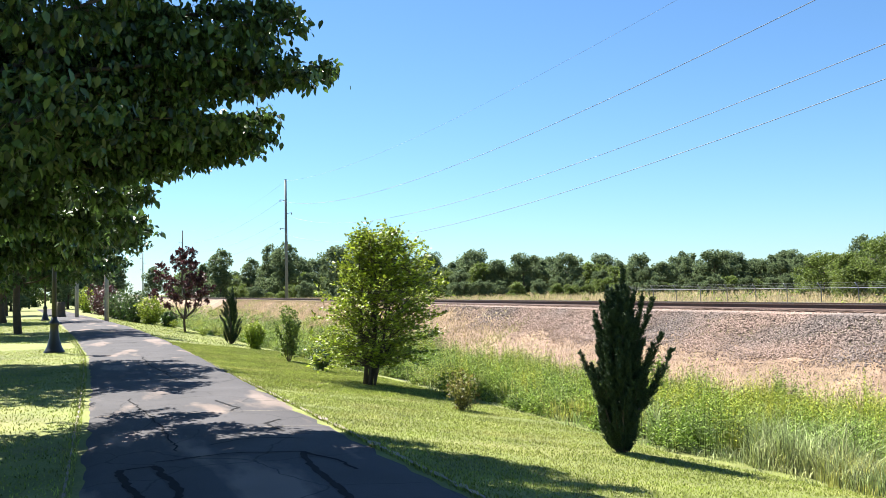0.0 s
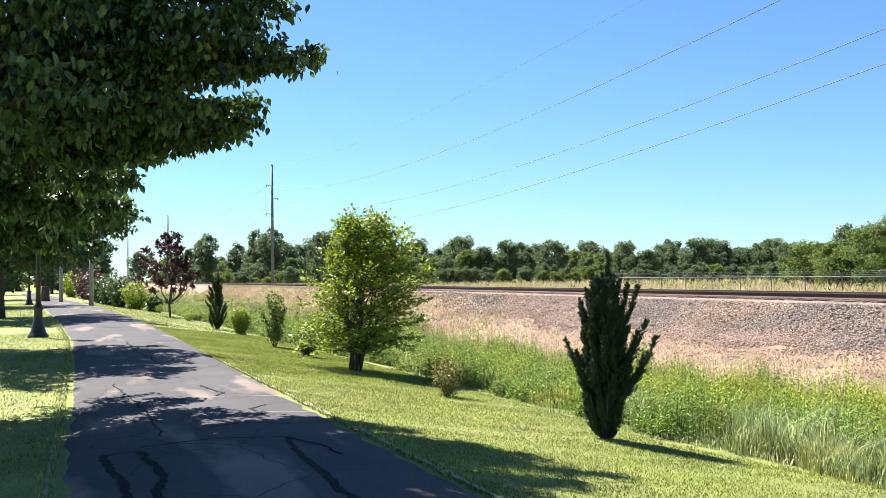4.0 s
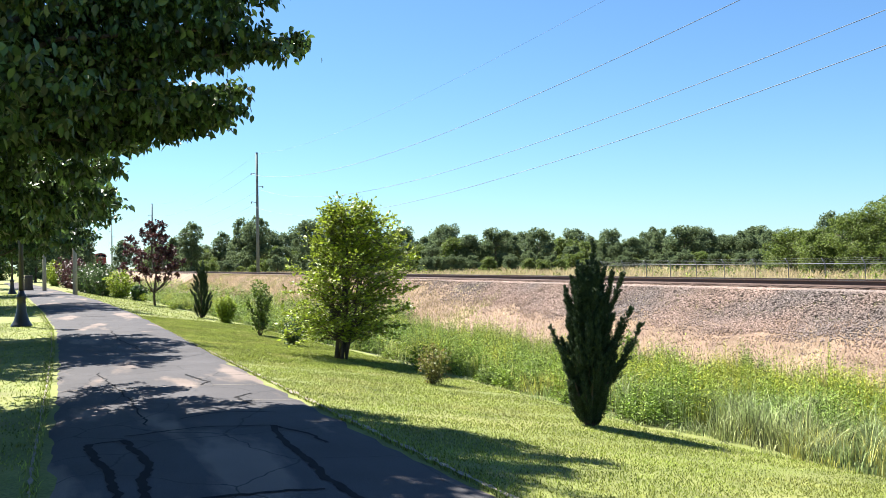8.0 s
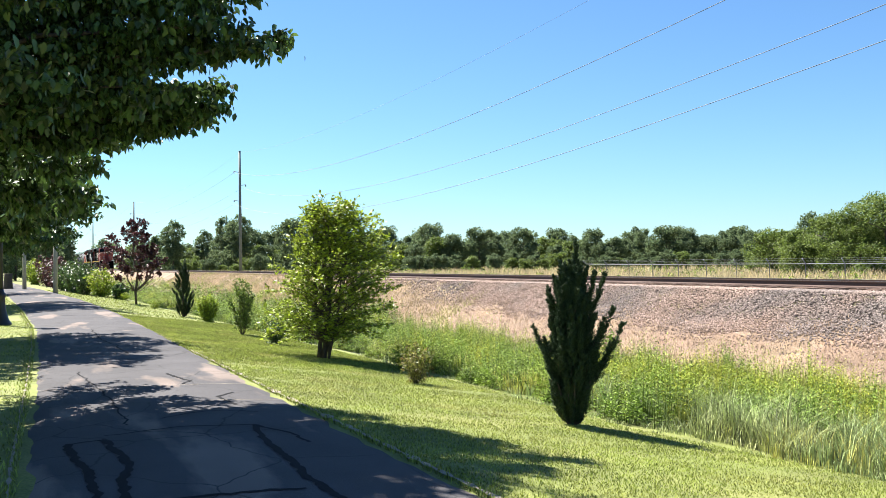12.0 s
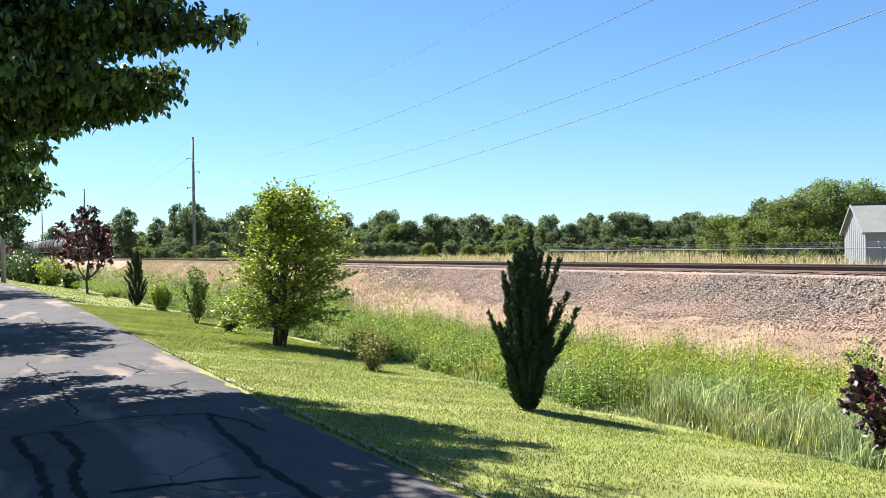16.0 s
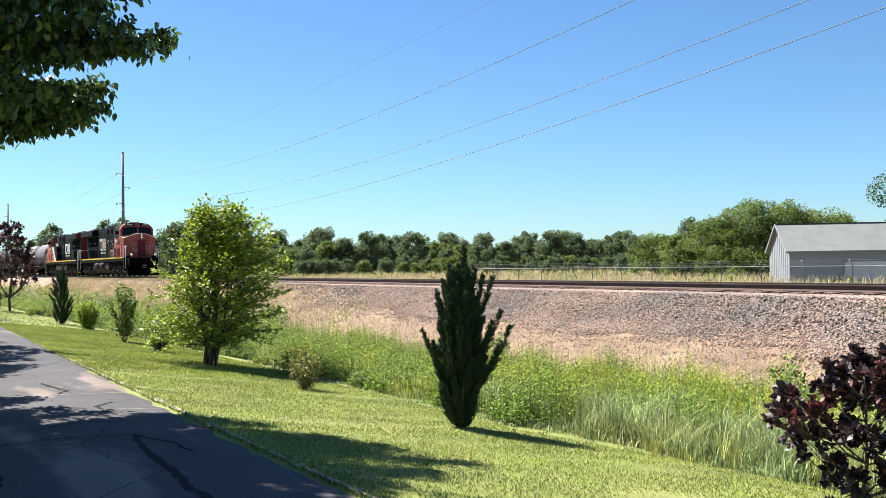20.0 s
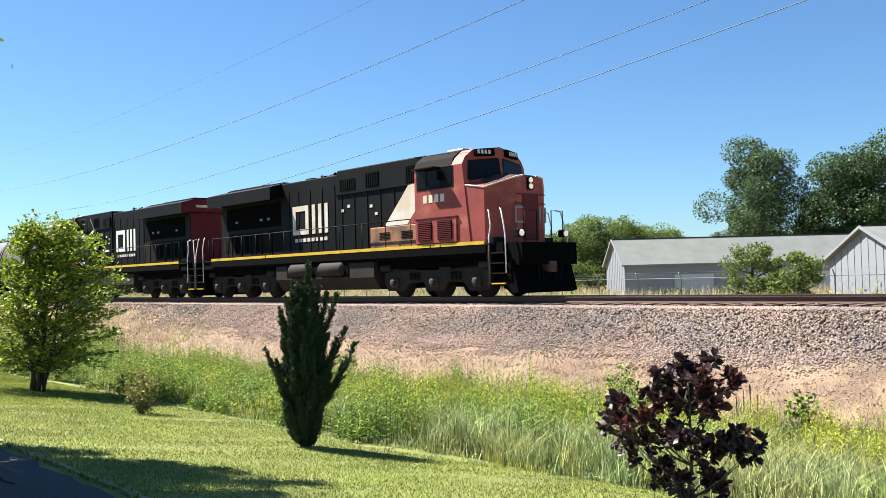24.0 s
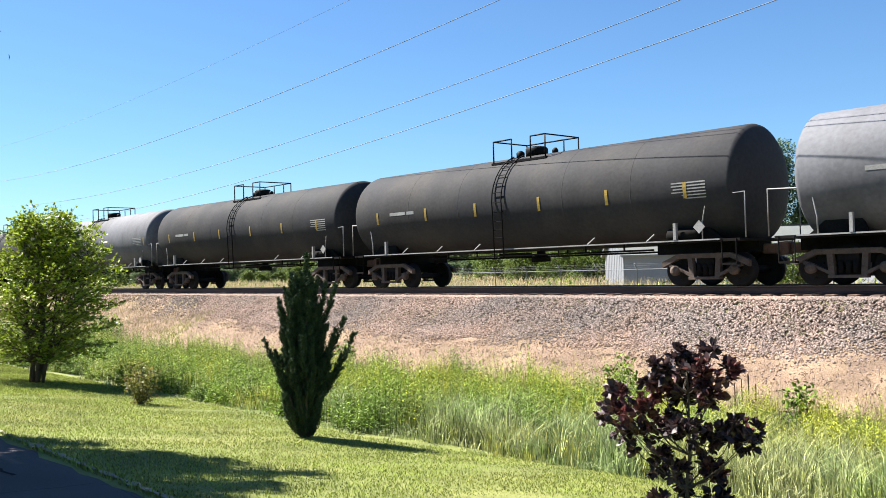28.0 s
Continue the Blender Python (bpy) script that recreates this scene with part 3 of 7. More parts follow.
def shrub(name, base, height, radius, stems, leaf, n_leaf, leaf_size, label, seed, stem_r=0.03, taper=0.5, low=0.12, category="shrub", droop=0.2, width=0.55, bow=0.75, reach=0.5):
    """A many-stemmed shrub: upright leaning stems with leaves along their side twigs."""
    rng = np.random.default_rng(seed)
    ob = empty(name, pose(*base), label, category)
    segs = []
    for k in range(stems):
        a = k * 2.39996
        r = radius * math.sqrt((k + 0.5) / stems)
        h = height * (1 - taper * (r / radius) ** 1.7) * rng.uniform(0.88, 1.05)
        e = (r * math.cos(a) * 0.85, r * math.sin(a) * 0.85, h)
        u = np.linspace(0, 1, 6)
        out = 0.07 * radius + (math.hypot(e[0], e[1]) - 0.07 * radius) * u ** bow
        p = np.stack([out * math.cos(a), out * math.sin(a), h * u], 1)
        p[1:] += rng.normal(0, 0.03 * radius, (5, 3))
        bm = bmesh.new()
        tube(bm, p, stem_r, 5, stem_r * 0.2)
        part("stem", bm, BARK, ob)
        for s in np.linspace(low, 1.0, 14):
            i = min(int(s * 5), 4)
            q = p[i] + (p[i + 1] - p[i]) * (s * 5 - i)
            for _ in range(4):
                d = unit(rng.normal(size=3) * np.array([1, 1, 0.5]) + np.array([e[0], e[1], 0.3]) * 0.4 / max(radius, 0.1))
                segs.append((q, q + d * radius * rng.uniform(0.15, reach) * (1.1 - 0.7 * s)))
    segs = np.array(segs)
    idx = rng.integers(0, len(segs), n_leaf)
    at = segs[idx, 0] + (segs[idx, 1] - segs[idx, 0]) * rng.uniform(0.15, 1, (n_leaf, 1)) + rng.normal(0, 0.03, (n_leaf, 3))
    v, f = (round_cards if base[0] > -25 else leaf_cards)(rng, at, leaf_size, width, droop=droop)
    mesh_np("foliage", v, f, leaf, ob)
    return ob


def aimed_leaves(rng, at, d, size, width=0.6, fold=0.2):
    """Leaves of six corners that point along d."""
    n = len(at)
    d = unit(d)
    side = unit(np.cross(d, rng.normal(size=(n, 3)) * 0.6 + np.array([0, 0, 1.0])))
    nor = np.cross(side, d)
    L = size * rng.uniform(0.65, 1.3, (n, 1))
    W = L * width * 0.5
    v = np.stack([at, at + d * L * 0.28 + side * W * 0.8 + nor * L * fold * 0.3, at + d * L * 0.66 + side * W * 0.95 + nor * L * fold * 0.25, at + d * L, at + d * L * 0.66 - side * W * 0.95 + nor * L * fold * 0.25, at + d * L * 0.28 - side * W * 0.8 + nor * L * fold * 0.3], 1).reshape(-1, 3)
    i = np.arange(n)[:, None] * 6
    f = np.concatenate([i + np.array([[0, 1, 2]]), i + np.array([[0, 2, 3]]), i + np.array([[0, 3, 4]]), i + np.array([[0, 4, 5]])], 0)
    return v, f


def lobed_shrub(name, base, lobes, leaf, twigs, each, leaf_size, width, label, seed, stems, stem_r, flat=1.0, lift=0.3, category="shrub"):
    """A shrub of leafy lobes (x, y, z, radius), each on a limb that leaves one of the stems; leaves sit in sprays at the twigs' ends."""
    rng = np.random.default_rng(seed)
    ob = empty(name, pose(*base), label, category)
    top = max(z for _, _, z, _ in lobes)
    roots = []
    for k in range(stems):
        a = k * 2.39996
        lean = (0.06 + 0.05 * k / max(1, stems)) if stems > 1 else 0.0
        tip = np.array([lean * 3.2 * math.cos(a), lean * 3.2 * math.sin(a), top * (0.95 - 0.25 * k / stems)])
        foot = np.array([lean * 1.3 * math.cos(a), lean * 1.3 * math.sin(a), -0.06])
        p = limb_path(rng, foot, tip, 6, wob=0.02 * top)
        bm = bmesh.new()
        tube(bm, p, stem_r, 7, stem_r * 0.3)
        part("stem", bm, BARK, ob, smooth=True)
        roots.append(p)
    bm = bmesh.new()
    at, way = [], []
    for x, y, z, r in lobes:
        c = np.array([x, y, z])
        p = roots[int(rng.integers(0, len(roots)))]
        j = int(np.argmin(np.abs(p[:, 2] - max(0.16 * top, z - 0.75 * math.hypot(x, y) - 0.1))))
        tube(bm, limb_path(rng, p[j], c, 5, sag=-0.03 * top, wob=0.012 * top), stem_r * 0.4, 5, stem_r * 0.12)
        m = max(4, int(twigs * (r / 0.2) ** 1.6))
        d = unit(rng.normal(size=(m, 3)) + np.array([0, 0, lift]))
        tips = c + d * np.array([1, 1, flat]) * r * rng.uniform(0.35, 1.0, (m, 1))
        for t, q in zip(tips, d):
            tube(bm, [c + (t - c) * 0.1, t], stem_r * 0.1, 3, stem_r * 0.05)
        i = np.repeat(np.arange(m), each)
        at.append(tips[i] - d[i] * rng.uniform(0, 0.35, (len(i), 1)) * r)
        way.append(d[i] * 0.75 + rng.normal(size=(len(i), 3)) * 0.62 + np.array([0, 0, lift * 0.6]))
    part("branchwork", bm, BARK, ob)
    v, f = aimed_leaves(rng, np.concatenate(at), np.concatenate(way), leaf_size, width)
    mesh_np("foliage", v, f, leaf, ob)
    return ob


def layered(height, profile, seed, n, r_mid):
    """Lobes spread over a crown whose radius at each height the profile gives."""
    rng = np.random.default_rng(seed)
    zs, rs = zip(*profile)
    out = []
    for k in range(n):
        u = (k + 0.5) / n
        z = zs[0] + (zs[-1] - zs[0]) * u
        R = float(np.interp(z, zs, rs))
        a = k * 2.39996 + rng.uniform(-0.3, 0.3)
        q = R * math.sqrt(rng.uniform(0.15, 1.0)) * rng.uniform(0.74, 1.06)
        out.append((q * math.cos(a), q * math.sin(a), z + rng.uniform(-0.1, 0.1), r_mid * rng.uniform(0.45, 1.2) * (0.5 + 0.5 * R / max(rs))))
    return out


def lawn_z(y):
    return float(np.interp(y, PROFILE_Y, PROFILE_Z))


def sprayed_shrub(name, base, shape, lean, leaf, limbs, leaf_size, label, seed, stems, stem_r):
    """A tall shrub of level leafy sprays. shape rows: height, shift along lean, radius of the crown."""
    rng = np.random.default_rng(seed)
    ob = empty(name, pose(*base), label, "shrub")
    zs, cs, rs = zip(*shape)
    top = zs[-1]
    stalks = []
    for k in range(stems):
        a = k * 2.39996
        q = 0.16 * math.sqrt((k + 0.5) / stems)
        z1 = top * rng.uniform(0.72, 0.97)
        c, R = np.interp(z1, zs, cs), np.interp(z1, zs, rs) * rng.uniform(0.2, 0.8)
        p = limb_path(rng, (q * math.cos(a), q * math.sin(a), -0.06), (c * lean[0] + R * math.cos(a), c * lean[1] + R * math.sin(a), z1), 7, wob=0.05)
        bm = bmesh.new()
        tube(bm, p, stem_r, 7, stem_r * 0.25)
        part("stem", bm, BARK, ob, smooth=True)
        stalks.append(p)
    bm = bmesh.new()
    at, way = [], []

    def leafy(a, b, n, droop):
        """Leaves to both sides of a twig."""
        d = unit(b - a)
        side = unit(np.cross(d, [0, 0, 1.0]))
        u = rng.uniform(0.1, 1.0, (n, 1))
        at.append(a + (b - a) * u + rng.normal(0, 0.012, (n, 3)))
        way.append(d * 0.7 + side * rng.choice([-1.0, 1.0], (n, 1)) * 0.8 + rng.normal(size=(n, 3)) * 0.3 + np.array([0, 0, droop]))

    for k in range(limbs):
        z = zs[0] + (top - zs[0]) * ((k + 0.5) / limbs) ** 0.9
        c, R = np.interp(z, zs, cs), np.interp(z, zs, rs)
        a = k * 2.39996 + rng.uniform(-0.4, 0.4)
        q = R * math.sqrt(rng.uniform(0.22, 1.0)) * rng.uniform(0.85, 1.1)
        end = np.array([c * lean[0] + q * math.cos(a), c * lean[1] + q * math.sin(a), z + rng.uniform(-0.06, 0.1)])
        p = stalks[int(rng.integers(0, stems))]
        j = int(np.argmin(np.abs(p[:, 2] - max(0.3, z - 0.45 * q - 0.1))))
        path_ = limb_path(rng, p[j], end, 6, sag=0.10 * q, wob=0.03)
        tube(bm, path_, stem_r * 0.36, 5, stem_r * 0.1)
        away = unit(end - p[j])
        for u in np.linspace(0.35, 1.0, 9):
            i = min(int(u * 5), 4)
            o = path_[i] + (path_[i + 1] - path_[i]) * (u * 5 - i)
            for sgn in (-1, 1):
                side = unit(np.cross(away, [0, 0, 1.0])) * sgn
                d = unit(side * rng.uniform(0.5, 1.0) + away * rng.uniform(0.4, 0.9) + np.array([0, 0, rng.uniform(-0.25, 0.35)]))
                e = o + d * rng.uniform(0.12, 0.36) * (1.15 - 0.4 * u)
                tube(bm, [o, e], stem_r * 0.09, 3, stem_r * 0.05)
                leafy(o, e, int(rng.integers(3, 8)), -0.15)
        if z > 0.62 * top or rng.uniform() < 0.3:
            e = end + unit(away + np.array([0, 0, 1.6]) + rng.normal(size=3) * 0.3) * rng.uniform(0.12, 0.32)
            tube(bm, [end, e], stem_r * 0.12, 3, stem_r * 0.05)
            leafy(end, e, int(rng.integers(4, 9)), 0.3)
    part("branchwork", bm, BARK, ob)
    v, f = aimed_leaves(rng, np.concatenate(at), np.concatenate(way), leaf_size, 0.6)
    mesh_np("foliage", v, f, leaf, ob)
    return ob


def juniper(base, height, radius, seed, label, n=26, limbs=()):
    """An upright juniper: pointed plumes of needle sprigs rising from one foot, with shade between them."""
    rng = np.random.default_rng(seed)
    ob = empty("juniper", pose(*base), label, "conifer")
    bm = bmesh.new()
    tube(bm, [(0, 0, -0.05), (0.02, 0, height * 0.3), (0, 0.01, height * 0.6)], 0.05, 8, 0.02)
    part("trunk", bm, BARK, ob)
    for k in range(7):
        a = k * 0.9 + 0.4
        bm = bmesh.new()
        tube(bm, [(0.02 * math.cos(a), 0.02 * math.sin(a), -0.03), (0.16 * math.cos(a), 0.16 * math.sin(a), 0.3), (0.26 * math.cos(a), 0.26 * math.sin(a), 0.55)], 0.022, 5, 0.010)
        part("stem", bm, BARK, ob)
    plumes = [((0, 0, height * 0.35), (0.05, 0.05, height), radius * 0.34), ((0.02, 0, height * 0.5), (-0.06, 0.03, height * 0.9), radius * 0.28), ((0, 0.02, height * 0.5), (0.10, -0.02, height * 0.87), radius * 0.28)]
    for k in range(n):
        a = k * 2.39996 + rng.uniform(-0.25, 0.25)
        u = (k + 0.5) / n
        z1 = height * (0.14 + 0.76 * u)
        out = radius * np.interp(u, [0, 0.15, 0.35, 0.6, 0.8, 1.0], [0.62, 0.78, 0.92, 0.84, 0.68, 0.34]) * math.sqrt(rng.uniform(0.25, 1.0))
        z0 = max(0.02, z1 - height * rng.uniform(0.14, 0.22))
        plumes.append(((0.45 * out * math.cos(a), 0.45 * out * math.sin(a), z0), (out * math.cos(a), out * math.sin(a), z1), radius * rng.uniform(0.15, 0.24)))
    plumes += list(limbs)
    bm = bmesh.new()
    vs = []
    for a, b, r in plumes:
        a, b = np.array(a, float), np.array(b, float)
        length = float(np.linalg.norm(b - a))
        m = int(125 * length * (0.45 + 2.2 * r / max(radius, 0.1)))
        s_ = np.sort(rng.uniform(0, 1, m)) ** 0.85
        axis = unit(b - a)
        mid = np.array([0, 0, -0.05 * length])
        tube(bm, [a, (a + b) / 2 + mid, b], 0.010, 4, 0.003)
        stem = a + (b - a) * s_[:, None] + mid * np.sin(s_ * math.pi)[:, None]
        out = rng.normal(size=(m, 3))
        out -= (out @ axis)[:, None] * axis
        d = unit(unit(out) * 0.68 + axis * 0.70 + np.array([0, 0, 0.40]))
        L = (r * 1.7 * (1.2 - s_ * 0.9) * rng.uniform(0.45, 1.2, m))[:, None]
        per = 44
        t_ = rng.uniform(0, 1, (m, per, 1))
        base_ = stem[:, None, :] + d[:, None, :] * L[:, None, :] * t_ + rng.normal(0, 0.006, (m, per, 3))
        nd = unit(d[:, None, :] + rng.normal(size=(m, per, 3)) * 0.5)
        nl = 0.024 * rng.uniform(0.6, 1.25, (m, per, 1)) * (1.3 - 0.6 * t_)
        side = unit(np.cross(nd, rng.normal(size=(m, per, 3)))) * nl * 0.22
        vs.append(np.stack([base_ - side, base_ + side, base_ + nd * nl], 2).reshape(-1, 3))
    part("branchwork", bm, BARK, ob)
    v = np.concatenate(vs)
    mesh_np("foliage", v, np.arange(len(v)).reshape(-1, 3), NEEDLE, ob)
    return ob


JY = 6.39
jl = "dark green upright juniper with spreading side spires on the lawn"
RIGHT = Vector((0.56, 0.83, 0))


def arm(a0, z0, a1, z1, r, depth=0.0):
    """A side spire that leaves the juniper's body across the line of sight from the path."""
    p, q = RIGHT * a0, RIGHT * a1 + Vector((-0.83, 0.56, 0)) * depth
    return ((p.x, p.y, z0), (q.x, q.y, z1), r)


juniper((-9.52, JY + 0.03, lawn_z(JY)), 2.24, 0.40, 21, jl, n=170, limbs=[arm(-0.10, 0.45, -0.47, 1.20, 0.10), arm(-0.10, 0.40, -0.38, 1.00, 0.10, 0.1), arm(-0.08, 0.80, -0.29, 1.72, 0.10), arm(-0.06, 1.05, -0.21, 1.84, 0.09, 0.06), arm(0.10, 1.05, 0.42, 1.86, 0.10), arm(0.08, 1.1, 0.30, 1.88, 0.10, -0.05), arm(0.06, 1.2, 0.20, 1.95, 0.09), arm(0.12, 0.65, 0.51, 1.43, 0.12), arm(0.10, 0.70, 0.40, 1.30, 0.11, -0.08), arm(0.20, 0.45, 0.63, 1.24, 0.10), arm(0.15, 0.40, 0.48, 0.98, 0.10, 0.05), arm(0.0, 1.1, -0.05, 1.92, 0.10)])
juniper((-37.9, 6.80, lawn_z(6.80)), 2.3, 0.50, 22, "dark green columnar juniper beside a round shrub", n=60)
sprayed_shrub("serviceberry", (-18.54, 6.23, lawn_z(6.23)), [(0.35, 0.10, 1.0), (0.6, 0.04, 1.48), (0.95, 0.02, 1.54), (1.45, 0.22, 1.48), (1.95, 0.30, 1.42), (2.35, 0.36, 1.22), (2.7, 0.34, 0.92), (3.0, 0.22, 0.74), (3.25, 0.18, 0.45)], (0.319, 0.948), LEAF_Y, 240, 0.072, "bushy yellow-green multi-stemmed shrub on the lawn", 31, 11, 0.03)
shrub("round_shrub", (-34.4, 7.05, lawn_z(7.05)), 1.0, 0.46, 26, LEAF_Y, 4200, 0.075, "small round green shrub at the lawn's edge", 32, stem_r=0.012, taper=0.35, low=0.05)
shrub("young_shrub", (-13.96, 6.29, lawn_z(6.29)), 0.72, 0.34, 12, LEAF_RUSSET, 1100, 0.05, "small sparse reddish-green shrub on the lawn", 33, stem_r=0.008, taper=0.4, low=0.05)
shrub("sapling", (-26.4, 6.4, lawn_z(6.4)), 1.9, 0.45, 10, LEAF_LIGHT, 1300, 0.10, "slim green sapling beside the weeds", 34, stem_r=0.012, taper=0.5, low=0.2)
shrub("dark_shrub", (-22.6, 6.3, lawn_z(6.3)), 0.75, 0.35, 12, LEAF, 1300, 0.06, "small dark green shrub under the bushy shrub", 35, stem_r=0.012, taper=0.4, low=0.05)
SMOKE_RIGHT = Vector((0.84, 0.54, 0))
smoke_lobes = []
for k, (a, z, r) in enumerate(((0.19, 1.30, 0.09), (-0.03, 1.27, 0.09), (-0.18, 1.20, 0.10), (0.36, 1.15, 0.11), (-0.03, 1.13, 0.16), (0.13, 1.13, 0.17), (-0.27, 1.08, 0.09), (-0.25, 0.96, 0.12), (-0.53, 1.0, 0.10), (-0.61, 0.92, 0.09), (-0.70, 0.77, 0.08), (-0.54, 0.82, 0.14), (-0.36, 0.80, 0.14), (-0.03, 0.91, 0.17), (0.16, 0.98, 0.14), (-0.44, 0.62, 0.14), (-0.20, 0.65, 0.16), (-0.03, 0.70, 0.14), (0.20, 0.62, 0.13), (0.37, 0.63, 0.15), (0.52, 0.70, 0.07), (0.47, 0.55, 0.08), (-0.25, 0.34, 0.13), (-0.10, 0.38, 0.09), (0.16, 0.34, 0.12), (0.25, 0.28, 0.08), (-0.27, 0.12, 0.11), (0.23, 0.10, 0.11), (-0.03, 0.12, 0.09))):
    p = SMOKE_RIGHT * a + Vector((-0.54, 0.84, 0)) * (0.22 * math.sin(k * 2.1))
    smoke_lobes.append((p.x, p.y, z, r * 1.15))
lobed_shrub("smoke_bush", (-4.22, 6.65, lawn_z(6.65)), smoke_lobes, SMOKE, 34, 10, 0.068, 0.60, "purple-leaved smoke bush with a slim trunk", 36, 1, 0.02, lift=0.4)
lobed_shrub("red_tree", (-52.3, 6.85, lawn_z(6.85)), layered(4.7, [(1.4, 1.2), (1.9, 1.9), (2.7, 2.0), (3.5, 1.5), (4.2, 0.8), (4.6, 0.3)], 37, 64, 0.36), LEAF_RED, 16, 5, 0.12, 0.6, "small purple-leaved ornamental tree", 37, 1, 0.07, flat=0.8, category="tree")


# ---- far woods ----
def far_tree(seed, height, radius, n_leaf, leaf, size, name="tree", label="dense green tree in the far wood", lobe=(0.14, 0.36)):
    rng = np.random.default_rng(seed)
    tree = empty(name, pose(0, 0, 0), label, "tree", "trees of the far wood")
    bm = bmesh.new()
    tube(bm, limb_path(rng, (0, 0, -0.3), (rng.normal(0, 0.2), rng.normal(0, 0.2), height * 0.85), 5, wob=0.1), 0.18, 7, 0.03)
    for k in range(7):
        a = k * 2.4
        tube(bm, [(0, 0, height * (0.25 + 0.07 * k)), (radius * 0.7 * math.cos(a), radius * 0.7 * math.sin(a), height * (0.4 + 0.07 * k))], 0.06, 5, 0.02)
    part("trunk", bm, BARK, tree)
    lobes = []
    for k in range(48):
        u = rng.uniform(0.03, 0.97)
        a = rng.uniform(0, 2 * math.pi)
        shell = radius * math.sqrt(max(0.05, 1 - (2 * u - 0.8) ** 2 / 1.5)) * rng.uniform(0.25, 0.9)
        lobes.append((shell * math.cos(a), shell * math.sin(a), height * u, radius * rng.uniform(*lobe)))
    lobes = np.array(lobes)
    idx = rng.integers(0, len(lobes), n_leaf)
    at = lobes[idx, :3] + unit(rng.normal(size=(n_leaf, 3))) * lobes[idx, 3:] * rng.uniform(0.6, 1.05, (n_leaf, 1)) * np.array([1, 1, 0.8])
    at[:, 2] = np.abs(at[:, 2])
    v, f = leaf_cards(rng, at, size, width=0.8, droop=0.3)
    mesh_np("crown", v, f, leaf, tree)
    return tree


protos = [far_tree(100 + k, h, r, 6500, m, s * 0.78) for k, (h, r, m, s) in enumerate([(9.5, 4.2, LEAF_FAR, 0.5), (8.0, 4.0, LEAF_FAR, 0.5), (10.5, 3.8, LEAF_FAR, 0.5), (7.0, 4.2, LEAF_LIGHT, 0.5), (8.5, 3.4, LEAF_FAR, 0.45), (6.0, 3.4, LEAF_LIGHT, 0.42)])]
rng_w = np.random.default_rng(77)
places = []
for k in range(190):
    az = radians(110 + 71 * (k + rng_w.uniform(0, 1)) / 190)
    D = rng_w.uniform(235, 320) if az < radians(168) else rng_w.uniform(260, 430)
    places.append((D * math.cos(az), D * math.sin(az)))
for k, (x, y) in enumerate(places):
    if y < 34:
        continue
    if k < len(protos):
        t = protos[k]
        t.matrix_basis = pose(x, y, -0.8, rz=rng_w.uniform(0, 360))
    else:
        t = copy_thing(protos[int(rng_w.integers(0, 6))], pose(x, y, -0.8, rz=rng_w.uniform(0, 360)))
    s = rng_w.uniform(0.62, 1.2) * 1.22
    t.scale = (s, s, s * rng_w.uniform(0.9, 1.1))

# low thicket before the wood
for k in range(100):
    az = radians(112 + 58 * (k + rng_w.uniform(0, 1)) / 100)
    D = rng_w.uniform(180, 235)
    x, y = D * math.cos(az), D * math.sin(az)
    t = copy_thing(protos[int(rng_w.choice([3, 5, 1, 4]))], pose(x, y, -0.85, rz=rng_w.uniform(0, 360)))
    s = rng_w.uniform(0.28, 0.6)
    t.scale = (s * 1.2, s * 1.2, s)
    tagged(t, "low green thicket at the meadow's edge", "shrub", "thicket before the far wood")
    t.name = "thicket"

# grove beyond the path's bend
for k, (x, y, sc) in enumerate(((-104, -9, 0.8), (-112, -4, 0.75), (-120, 2, 0.8), (-128, -12, 0.9), (-136, 6, 0.8), (-150, -3, 0.9), (-165, 3, 0.9), (-180, 8, 0.9), (-200, 12, 1.0), (-230, 5, 1.0), (-250, 14, 1.0), (-98, -15, 0.8), (-110, -20, 0.9), (-90, -22, 0.8), (-300, 8, 1.1), (-330, 16, 1.1), (-280, -6, 1.1))):
    t = copy_thing(protos[k % 6], pose(x, y, 0.0, rz=k * 71))
    t.scale = (sc, sc, sc)
    tagged(t, "leafy green tree in the grove beyond the path", "tree", "grove beyond the path")


# ---- train ----
LOCO_L, CAR_L = 20.4, 16.57
BLACK = mat("locomotive_black", (0.0030, 0.0030, 0.0034), 0.6, var=0.4, scale=1.3, fine=14, tint=(0.010, 0.009, 0.008), tint_scale=0.8, tint_cut=(0.55, 0.9), spec=0.12)
RED_OLD = mat("faded_red_paint", (0.27, 0.042, 0.032), 0.6, var=0.3, scale=1.4, fine=15, tint=(0.44, 0.15, 0.10), tint_scale=1.1, tint_cut=(0.55, 0.85), stretch=(0.7, 0.7, 1.4))
RED_NEW = mat("orange_red_paint", (0.43, 0.072, 0.036), 0.45, var=0.12, scale=1.2, fine=15, tint=(0.40, 0.09, 0.05), tint_scale=1.1, tint_cut=(0.6, 0.85))
RED_DARK = mat("deep_red", (0.105, 0.012, 0.017), 0.6, var=0.25, scale=1.2, fine=15, spec=0.2)
RUSTY = mat("scorched_orange_paint", (0.30, 0.13, 0.06), 0.7, var=0.3, scale=2, fine=18, tint=(0.085, 0.055, 0.04), tint_scale=1.4)
CREAM = mat("soiled_white_paint", (0.62, 0.52, 0.40), 0.55, var=0.1, scale=2, fine=18, tint=(0.70, 0.66, 0.60), tint_scale=1.2)
